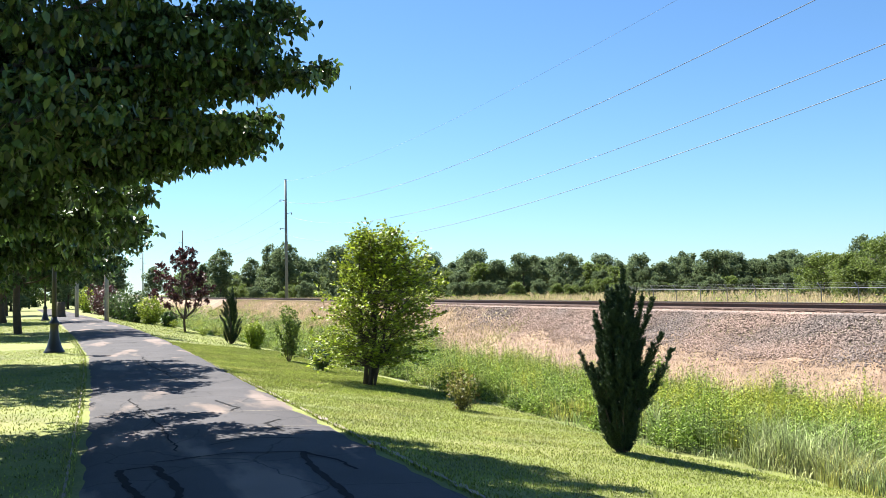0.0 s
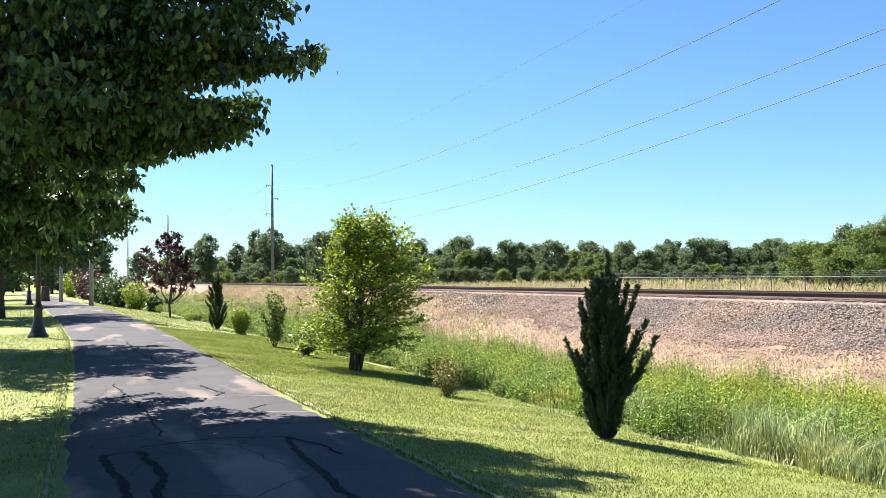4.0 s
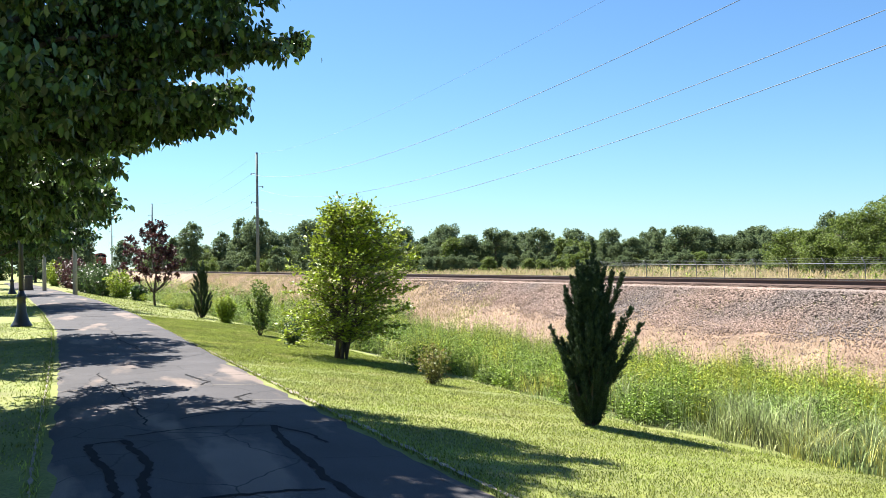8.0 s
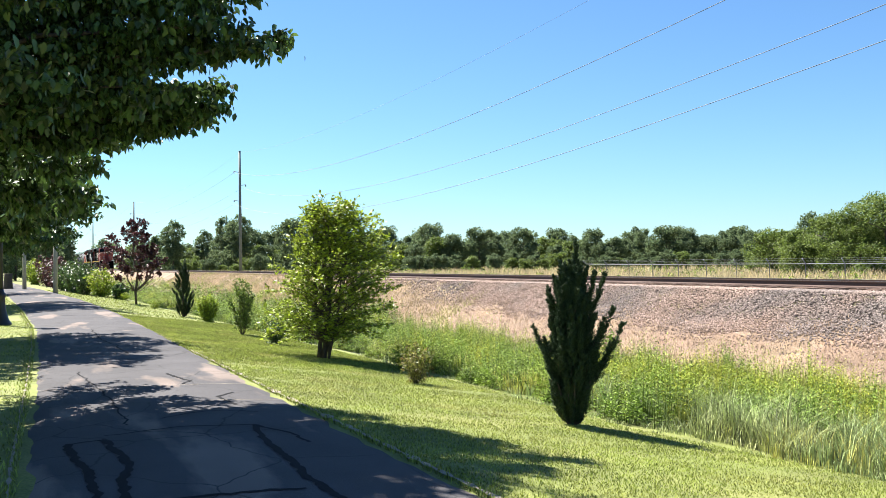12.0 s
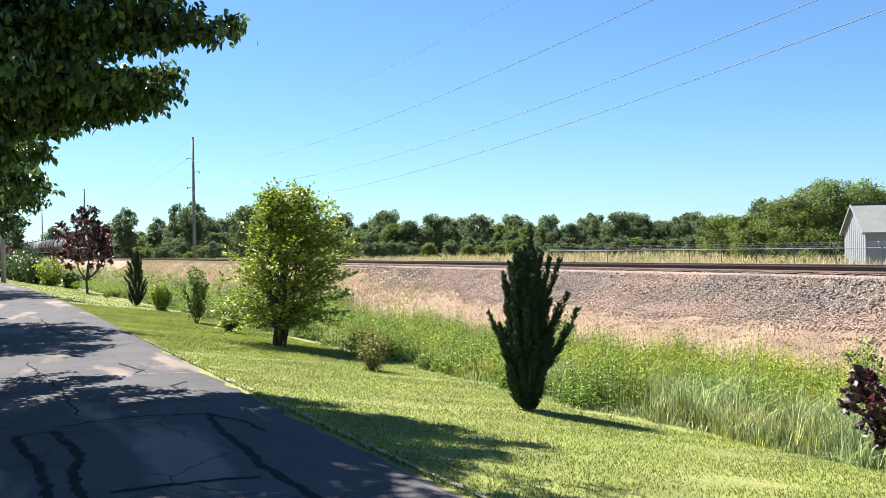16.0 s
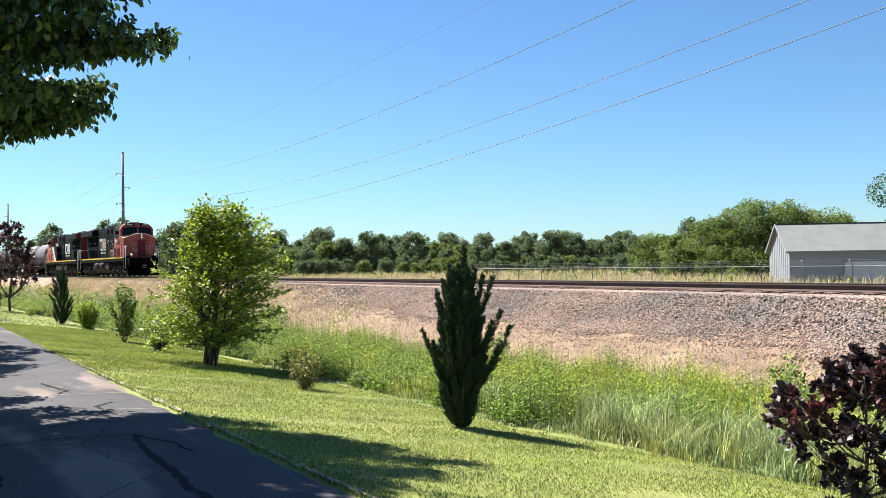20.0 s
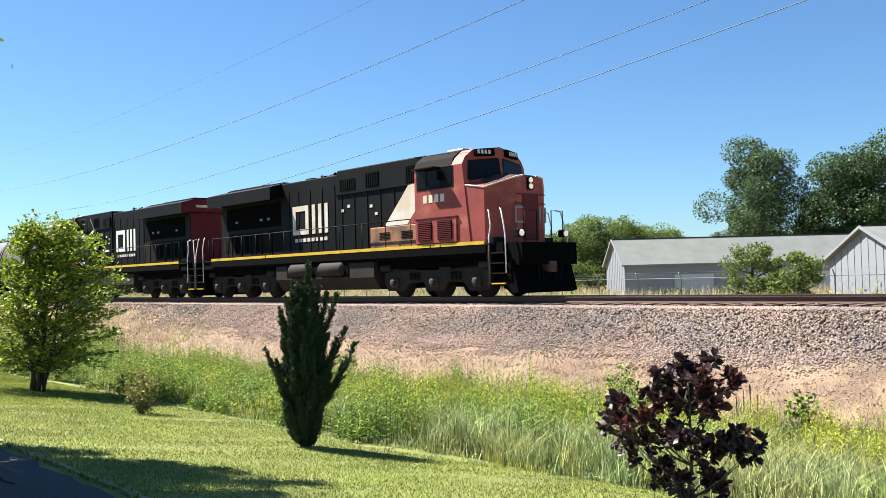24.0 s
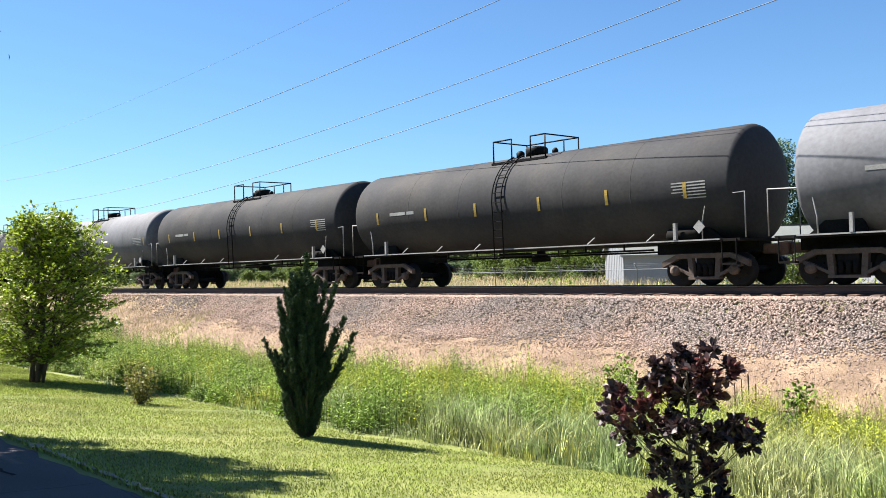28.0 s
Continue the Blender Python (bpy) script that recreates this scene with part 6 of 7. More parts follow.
NCARS = 18
black_car = build_tank(TANK_BLACK, "grey-black cylindrical railway tank car with yellow reflectors", False)
for k in range(NCARS):
    back = 2 * LOCO_L + CAR_L * k
    if k == 0:
        car = build_tank(TANK_GREY, "pale grey cylindrical railway tank car with sooty streaks", True)
        grey_car = car
    elif k == 1:
        car = black_car
    else:
        car = copy_thing(grey_car if k in (3, 8, 12) else black_car, pose(0, 0, 0))
    TRAIN.append((car, back, pose(0, 0, 0)))


def head_x(t):
    """The leading coupler's place on the line."""
    return -11.05 + 16.32 * (t - 24.5) + float(np.interp(t, [26.0, 27.0, 28.0], [0.0, 0.3, 0.12]))


# ---- power line ----
POLE_Y, POLE_H = 32.0, 18.6


def power_pole(x, y, h=POLE_H):
    z0 = float(gz(x, y))
    pole = empty("power_pole", pose(x, y, z0), "tall weathered utility pole with staggered insulator arms", "utility pole", "poles of the power line")
    bm = bmesh.new()
    tube(bm, [(0, 0, -0.3), (0, 0, h * 0.5), (0, 0, h)], 0.26, 12, 0.16)
    part("shaft", bm, POLE_M, pole)
    for k, (z, d) in enumerate(((h - 3.1, -1), (h - 5.0, 1), (h - 7.3, -1))):
        bm = bmesh.new()
        tube(bm, [(0, 0, z), (0, d * 0.85, z + 0.18)], 0.05, 8, 0.035)
        arm = part("arm", bm, POLE_M, pole)
        bm = bmesh.new()
        lathe(bm, [(0.05, 0), (0.09, 0.05), (0.05, 0.1), (0.09, 0.15), (0.05, 0.2), (0.09, 0.25), (0.04, 0.3)], Matrix.Translation((0, d * 0.85, z - 0.12)), 10)
        part("insulator", bm, POLE_M, arm)
    part("top_cap", boxes(((0, 0, h + 0.04), (0.3, 0.3, 0.1))), POLE_M, pole)
    return pole


POLES = [(-460.0, 32.0), (-360.0, 32.0), (-248.0, 32.0), (-133.0, 32.0), (37.0, 15.0)]
for x, y in POLES:
    power_pole(x, y)


def wire(a, b, sag, r):
    """A sagging line between two points."""
    a, b = Vector(a), Vector(b)
    n = 44
    pts = []
    for k in range(n + 1):
        p = a.lerp(b, k / n)
        p.z -= 4 * sag * (k / n) * (1 - k / n)
        pts.append(p)
    bm = bmesh.new()
    tube(bm, pts, r, 4)
    return tagged(part("power_wire", bm, WIRE), "thin dark power line sagging between tall poles", "power line", "wires of the power line")


for (x0, y0), (x1, y1) in zip(POLES, POLES[1:]):
    for ay, z_far, z_near, sag_near, r in ((0.0, 18.0, 14.1, 3.6, 0.007), (-0.85, 15.0, 14.1, 5.2, 0.015), (0.35, 12.8, 12.9, 5.65, 0.013), (-0.85, 10.4, 12.6, 5.75, 0.013)):
        near = x1 > 0
        wire((x0, y0 + ay, z_far), (x1, y1 + (0 if near else ay), z_near if near else z_far), sag_near if near else 2.0, r)


# ---- ties ----
def build_ties():
    tie = part("tie", boxes(((0, 0, -0.11), (0.23, 2.6, 0.22)), bevel=0.012), TIE)
    bed = bpy.data.objects["ballast_bed"]
    rng = random.Random(9)
    me = tie.data
    tie.parent = bed
    k = 0
    x = -100.0
    while x < 20.0 and k < 215:
        o = tie if k == 0 else bpy.data.objects.new("tie", me)
        if k:
            scene.collection.objects.link(o)
            o.parent = bed
        o.location = (x, TRACK_Y + rng.uniform(-0.05, 0.05), RAIL_Z - 0.185 + rng.uniform(-0.02, 0.0))
        o.rotation_euler = (0, 0, rng.uniform(-0.012, 0.012))
        x += 0.52
        k += 1


# ---- loose ballast ----
def stones(name, n, x0, x1, y0, y1, size, seed, label, loose=False):
    rng = np.random.default_rng(seed)
    X, Y = rng.uniform(x0, x1, n), rng.uniform(y0, y1, n)
    keep = Y > ballast_foot(X) + rng.normal(0, 0.3, n) - (rng.exponential(0.6, n) * np.interp(X, [-30, -8], [0.8, 3.0]) if loose else 0.0)
    X, Y = X[keep], Y[keep]
    n = len(X)
    c = np.stack([X, Y, gz(X, Y) + np.interp(Y - ballast_foot(X), [0.0, 0.7], [0.034, 0.012])], 1)
    base = np.array([[1, 0, 0], [0, 1, 0], [-1, 0, 0], [0, -1, 0], [0, 0, 1], [0, 0, -1]], float)
    sc = size * rng.uniform(0.55, 1.35, (n, 1, 1)) * rng.uniform(0.6, 1.15, (n, 6, 1))
    q = rng.normal(size=(n, 4))
    q /= np.linalg.norm(q, axis=1, keepdims=True)
    w, x, y, z = q.T
    Rm = np.stack([np.stack([1 - 2 * (y * y + z * z), 2 * (x * y - z * w), 2 * (x * z + y * w)], -1), np.stack([2 * (x * y + z * w), 1 - 2 * (x * x + z * z), 2 * (y * z - x * w)], -1), np.stack([2 * (x * z - y * w), 2 * (y * z + x * w), 1 - 2 * (x * x + y * y)], -1)], 1)
    v = np.einsum("nij,nkj->nki", Rm, base[None] * sc) + c[:, None, :]
    f = np.array([[0, 1, 4], [1, 2, 4], [2, 3, 4], [3, 0, 4], [1, 0, 5], [2, 1, 5], [3, 2, 5], [0, 3, 5]])
    F = (np.arange(n)[:, None, None] * 6 + f[None]).reshape(-1, 3)
    return tagged(mesh_np(name, v.reshape(-1, 3), F, STONE), label, "ballast", kind="stuff")


stones("ballast_stones", 30000, -75, -36, 17.8, 20.9, 0.040, 41, "loose angular pinkish-grey railway ballast")
stones("ballast_stones", 135000, -36, 6, 17.0, 20.65, 0.034, 46, "loose angular pinkish-grey railway ballast")
stones("ballast_stones", 16000, -160, -75, 18.0, 20.9, 0.055, 42, "loose angular pinkish-grey railway ballast")

stones("ballast_stones", 42000, -60, 8, 15.4, 18.2, 0.021, 43, "small stones strewn over the dead-grass bank", loose=True)
stones("ballast_stones", 12000, -60, 10, 21.3, 22.7, 0.045, 44, "ballast between the rails")


# ---- grasses and weeds ----
def scatter(rng, n, x0, x1, y0, y1, near=None):
    X, Y = rng.uniform(x0, x1, n), rng.uniform(y0, y1, n)
    return np.stack([X, Y, gz(X, Y)], 1)


def clumped(rng, n, x0, x1, y0, y1, clumps, spread):
    c = np.stack([rng.uniform(x0, x1, clumps), rng.uniform(y0, y1, clumps)], 1)
    i = rng.integers(0, clumps, n)
    p = c[i] + rng.normal(0, spread, (n, 2))
    p[:, 1] = np.clip(p[:, 1], y0, y1)
    return np.stack([p[:, 0], p[:, 1], gz(p[:, 0], p[:, 1])], 1)


def stuff(name, parts_, material, label, category):
    v, f = join_np(parts_)
    return tagged(mesh_np(name, v, f, material), label, category, kind="stuff")


rng_g = np.random.default_rng(51)


def off_path(p):
    L, R = path_edges(p[:, 0])
    return p[(p[:, 1] < L - 0.02) | (p[:, 1] > R + 0.02)]


# short lawn blades, thinner with distance
def lawn_edge(x):
    """Where the mown lawn ends at the ditch."""
    return np.interp(x, [-60, -20, -12, -9.5, -8, -6, -2], [7.6, 7.5, 7.25, 7.1, 7.45, 7.95, 8.3])


def mown(p):
    p = off_path(p)
    return p[p[:, 1] < lawn_edge(p[:, 0]) + 0.15]


stuff("lawn_grass", [blades(rng_g, mown(scatter(rng_g, 150000, -16, 0, 2.9, 8.4)), 0.024, 0.0042, 0.9), blades(rng_g, mown(scatter(rng_g, 110000, -34, -16, 2.9, 7.7)), 0.032, 0.007, 0.9), blades(rng_g, off_path(scatter(rng_g, 30000, -30, -8, -4, 1.2)), 0.03, 0.007, 0.9), blades(rng_g, off_path(scatter(rng_g, 30000, -70, -34, -6, 7.5)), 0.04, 0.014, 0.9)], BLADE, "short mown lawn grass", "grass")


def fringe(n, x0, x1, seed):
    rng = np.random.default_rng(seed)
    X = rng.uniform(x0, x1, n)
    L, R = path_edges(X)
    right = rng.uniform(size=n) < 0.65
    Y = np.where(right, R + np.abs(rng.normal(0, 0.07, n)) - 0.03, L - np.abs(rng.normal(0, 0.07, n)) + 0.03)
    return np.stack([X, Y, gz(X, Y)], 1)


stuff("edge_grass", [blades(rng_g, fringe(10000, -45, 0, 52), 0.055, 0.005, 0.9)], BLADE, "longer grass fringing the path's edge", "grass")


def forbs(rng, base, height, leaf_len, per):
    """Leafy stalks: leaves all the way up an upright stem."""
    n = len(base)
    h = height * rng.uniform(0.55, 1.15, n) * (0.85 + 0.28 * np.sin(base[:, 0] * 1.9 + 1.1 * np.sin(base[:, 1] * 2.3)))
    lean = rng.normal(0, 0.12, (n, 2))
    s = rng.uniform(0.12, 1.0, (n, per))
    at = np.empty((n, per, 3))
    at[..., 0] = base[:, None, 0] + lean[:, None, 0] * s * h[:, None]
    at[..., 1] = base[:, None, 1] + lean[:, None, 1] * s * h[:, None]
    at[..., 2] = base[:, None, 2] + s * h[:, None]
    return leaf_cards(rng, at.reshape(-1, 3), leaf_len, width=0.3, droop=-0.05, spread=1.0)


def tufts(rng, x0, x1, y0, y1, clumps, each, height, width, spread, lean, bend):
    """Arching tufts of grass, every tuft of its own height and lean."""
    c = np.stack([rng.uniform(x0, x1, clumps), rng.uniform(y0, y1, clumps)], 1)
    i = np.repeat(np.arange(clumps), each)
    p = c[i] + rng.normal(0, spread, (clumps * each, 2))
    ok = p[:, 1] > lawn_edge(p[:, 0]) + 0.05
    p, i = p[ok], i[ok]
    base = np.stack([p[:, 0], p[:, 1], gz(p[:, 0], p[:, 1])], 1)
    edge = np.clip((p[:, 1] - lawn_edge(p[:, 0])) / 0.9, 0.3, 1.0)
    return blades(rng, base, (height * rng.uniform(0.45, 1.15, clumps))[i] * edge, width, lean, bend)


def stands(rng, x0, x1, y0, y1, clumps, each, height, leaf_len, per, spread):
    """Stands of leafy weeds: upright stalks with narrow leaves all round them, every stand of its own height."""
    c = np.stack([rng.uniform(x0, x1, clumps), rng.uniform(y0, y1, clumps)], 1)
    i = np.repeat(np.arange(clumps), each)
    p = c[i] + rng.normal(0, spread, (clumps * each, 2))
    tall = (rng.uniform(0.45, 1.15, clumps) ** 0.8)[i]
    ok = p[:, 1] > lawn_edge(p[:, 0]) + 0.25
    p, i, tall = p[ok], i[ok], tall[ok]
    n = len(p)
    dome = np.exp(-np.sum((p - c[i]) ** 2, 1) / (2.6 * spread) ** 2)
    edge = np.clip((p[:, 1] - lawn_edge(p[:, 0])) / 1.0, 0.35, 1.0)
    h = height * tall * rng.uniform(0.55, 1.2, n) * (0.45 + 0.55 * dome) * edge
    lean_ = rng.normal(0, 0.10, (n, 2))
    s = (np.arange(per) + rng.uniform(0, 1, (n, per))) / per * 0.92 + 0.08
    a = np.arange(per) * 2.4 + rng.uniform(0, 6.28, (n, 1)) + rng.normal(0, 0.3, (n, per))
    at = np.empty((n, per, 3))
    z0 = gz(p[:, 0], p[:, 1])
    at[..., 0] = p[:, None, 0] + lean_[:, None, 0] * s * h[:, None]
    at[..., 1] = p[:, None, 1] + lean_[:, None, 1] * s * h[:, None]
    at[..., 2] = z0[:, None] + s * h[:, None]
    d = np.stack([np.cos(a), np.sin(a), 0.15 + 0.75 * s + rng.normal(0, 0.3, (n, per))], -1)
    size = leaf_len * (1.25 - 0.6 * s) * rng.uniform(0.7, 1.25, (n, per))
    at, d, size = at.reshape(-1, 3), unit(d.reshape(-1, 3)), size.reshape(-1, 1)
    side = unit(np.cross(d, rng.normal(size=d.shape) * 0.35 + np.array([0, 0, 1.0])))
    mid = at + d * size * 0.42
    tip = at + d * size - np.array([0, 0, 1.0]) * size * 0.18
    m = len(at)
    v = np.stack([at, mid + side * size * 0.12, tip, mid - side * size * 0.12], 1).reshape(-1, 3)
    k = np.arange(m)[:, None] * 4
    f = np.concatenate([k + np.array([[0, 1, 2]]), k + np.array([[0, 2, 3]])], 0)
    sway = np.stack([p[:, 0] + lean_[:, 0] * h, p[:, 1] + lean_[:, 1] * h, z0 + h], 1)
    foot = np.stack([p[:, 0], p[:, 1], z0], 1)
    w = np.array([0.004, 0.003, 0])
    q = np.arange(n)[:, None] * 3
    return join_np([(v, f), (np.stack([foot - w, foot + w, sway], 1).reshape(-1, 3), q + np.array([[0, 1, 2]]))])


stuff("tall_weeds", [stands(rng_g, -40, -9, 7.5, 14.8, 420, 30, 1.05, 0.088, 24, 0.20), stands(rng_g, -70, -36, 7.9, 16.6, 330, 16, 1.0, 0.15, 16, 0.35), stands(rng_g, -9.5, 7, 11.2, 15.0, 50, 26, 0.8, 0.085, 24, 0.2), stands(rng_g, -150, -70, 7.8, 16.8, 340, 9, 1.0, 0.3, 10, 0.6)], WEED, "dense leafy green weeds filling the ditch", "weeds")
stuff("golden_weeds", [stands(rng_g, -18, 7, 10.8, 14.9, 120, 32, 0.98, 0.078, 24, 0.2), stands(rng_g, -60, -10, 8.0, 14.6, 130, 30, 1.0, 0.082, 22, 0.22)], GOLD, "yellow-green weeds in the ditch, partly colour for sunlit highlights", "weeds")
stuff("golden_grass", [tufts(rng_g, -15, 7, 10.6, 15.2, 420, 34, 0.85, 0.005, 0.07, 0.45, 0.7), tufts(rng_g, -60, -12, 8, 15.0, 300, 22, 0.7, 0.008, 0.12, 0.5, 0.7), tufts(rng_g, -14, 7, 7.6, 11.0, 240, 34, 0.66, 0.005, 0.07, 0.45, 0.7)], REED_GOLD, "yellow-green grass in the ditch", "grass")
stuff("ditch_grass", [tufts(rng_g, -16, 7, 7.2, 8.8, 420, 30, 0.22, 0.005, 0.07, 0.8, 0.8), tufts(rng_g, -12, 7, 7.9, 12.6, 1050, 44, 0.80, 0.0055, 0.075, 0.5, 0.75), tufts(rng_g, -60, -12, 7.5, 15.0, 500, 26, 0.5, 0.008, 0.12, 0.6, 0.8), tufts(rng_g, -14, 7, 12.6, 15.4, 200, 30, 0.6, 0.005, 0.08, 0.5, 0.7)], REED, "tall blue-green ditch grass", "grass")
stuff("straw_grass", [blades(rng_g, clumped(rng_g, 5000, -50, 7, 13.6, 15.8, 260, 0.3), 0.62, 0.006, 0.4), blades(rng_g, clumped(rng_g, 7000, -160, -50, 13, 18.0, 300, 0.6), 0.6, 0.012, 0.5)], STRAW, "dry straw-coloured grass in the ditch", "grass")
bank = scatter(rng_g, 120000, -110, 7, 15.2, 20.4)
bank = bank[bank[:, 1] < ballast_foot(bank[:, 0]) + rng_g.normal(0, 0.35, len(bank))]
bank[:, 2] += 0.02
stuff("bank_grass", [blades(rng_g, bank[bank[:, 0] > -34], 0.11, 0.005, 1.3)], BANK_STRAW, "short bleached dead grass on the railway bank", "grass")
stuff("far_bank_grass", [blades(rng_g, bank[bank[:, 0] <= -34], 0.16, 0.010, 0.9)], PALE_STRAW, "pale dry grass over the far railway bank", "grass")
stuff("meadow_grass", [blades(rng_g, scatter(rng_g, 40000, -170, 10, 27.5, 44), 1.15, 0.016, 0.4), blades(rng_g, scatter(rng_g, 26000, -260, 10, 44, 90), 1.2, 0.03, 0.45), blades(rng_g, scatter(rng_g, 16000, -420, 20, 90, 170), 1.3, 0.07, 0.5)], STRAW, "pale dry meadow grass beyond the railway", "grass")
stuff("meadow_weeds", [forbs(rng_g, clumped(rng_g, 2600, -230, 10, 34, 120, 260, 1.2), 1.2, 0.32, 9)], WEED, "green weeds in the meadow", "weeds")
build_ties()


def rod(pts, r, material, name, parent, label="", r2=None, sides=8):
    bm = bmesh.new()
    tube(bm, pts, r, sides, r2)
    return part(name, bm, material, parent, label)


# single plants on the bank
for k, (x, y, h, r) in enumerate(((-11.6, 15.6, 0.95, 0.42), (-7.3, 14.8, 0.9, 0.4), (-5.0, 15.2, 0.85, 0.35), (-3.3, 16.6, 0.75, 0.2), (-21.0, 15.4, 0.8, 0.4))):
    shrub("bank_weed", (x, y, float(gz(x, y)) - 0.02), h, r, 9, WEED, 420, 0.09, "leafy green weed clump on the railway bank", 60 + k, stem_r=0.008, taper=0.4, low=0.15, category="weed")
for k in range(5):
    x, y = -8.7 + 0.09 * k, 15.1 + 0.06 * (k % 3)
    rod([(x, y, float(gz(x, y))), (x + 0.02 * (k % 3 - 1), y, float(gz(x, y)) + 0.62 + 0.06 * (k % 4))], 0.009, RUST, "dry_stalk", None, sides=5)
for o in [o for o in scene.objects if o.name.startswith("dry_stalk")]:
    tagged(o, "dead brown upright dock stalk in the weeds", "plant", "dead stalks")


# ---- street lamps and wooden posts by the path ----
def street_lamp(x, y):
    lamp = empty("street_lamp", pose(x, y, 0), "black fluted cast-iron lamp post on the lawn", "street lamp", "lamp posts along the path")
    bm = bmesh.new()
    lathe(bm, [(0.28, -0.05), (0.28, 0.04), (0.25, 0.08), (0.205, 0.16), (0.165, 0.30), (0.135, 0.42), (0.115, 0.62), (0.11, 0.76), (0.135, 0.80), (0.135, 0.86), (0.09, 0.92), (0.075, 1.0)], None, 20)
    part("base", bm, LAMP_BLACK, lamp)
    bm = bmesh.new()
    lathe(bm, [(0.07, 0.98), (0.06, 2.2), (0.052, 3.75), (0.09, 3.8), (0.09, 3.88), (0.05, 3.95)], None, 14)
    part("post", bm, LAMP_BLACK, lamp)
    bm = bmesh.new()
    lathe(bm, [(0.08, 3.95), (0.16, 4.05), (0.19, 4.35), (0.15, 4.40)], None, 14)
    part("lantern", bm, DOORW, lamp)
    bm = bmesh.new()
    lathe(bm, [(0.22, 4.40), (0.18, 4.48), (0.06, 4.58), (0.02, 4.70)], None, 14)
    part("cap", bm, LAMP_BLACK, lamp)


for x, y in ((-28.2, 0.11), (-65.4, -0.29)):
    street_lamp(x, y)
for x, y, h in ((-59.7, 3.19, 4.3), (-71.1, 1.77, 4.1)):
    post = empty("wooden_post", pose(x, y, 0), "silvered round timber utility post beside the path", "post", "timber posts")
    rod([(0, 0, -0.2), (0, 0, h)], 0.14, WOODPOLE, "shaft", post, r2=0.11, sides=12)
    part("cap", boxes(((0, 0, h + 0.05), (0.26, 0.26, 0.12))), LAMP_BLACK, post)
stump = empty("tree_stump", pose(-74.4, 0.76, 0), "tall sawn tree stump beside the path", "stump")
bm = bmesh.new()
lathe(bm, [(0.40, -0.05), (0.32, 0.2), (0.29, 0.8), (0.30, 1.15)], None, 14)
part("stump", bm, BARK, stump)

# shrubs along the far end of the path
for k, (x, y, h, r, m) in enumerate(((-66, 5.4, 2.1, 1.2, LEAF), (-64, 6.2, 2.0, 1.3, LEAF_Y), (-69, 5.0, 2.3, 1.3, LEAF), (-73, 4.6, 2.2, 1.3, LEAF), (-79, 4.4, 2.6, 1.4, LEAF_RED), (-86, 4.0, 2.9, 1.5, LEAF_RED), (-92, 3.2, 2.4, 1.4, LEAF_Y), (-61, 7.0, 1.0, 0.6, LEAF))):
    shrub("border_shrub", (x, y, lawn_z(y)), h, r, 14, m, 2200, 0.16, ("purple-leaved" if m is LEAF_RED else "leafy green") + " shrub in the border beyond the path", 80 + k, stem_r=0.02, taper=0.4, low=0.05)
juniper((-66.5, 6.6, lawn_z(6.6)), 2.4, 0.8, 23, "dark green spreading juniper in the border", n=12)
for k, (x, y) in enumerate(((-46.3, 6.95), (-60.0, 7.2), (-17.0, 7.4))):
    shrub("low_shrub", (x, y, lawn_z(y)), 0.5, 0.35, 8, LEAF_Y, 500, 0.07, "low green shrub at the lawn's edge", 95 + k, stem_r=0.008, taper=0.4, low=0.05)


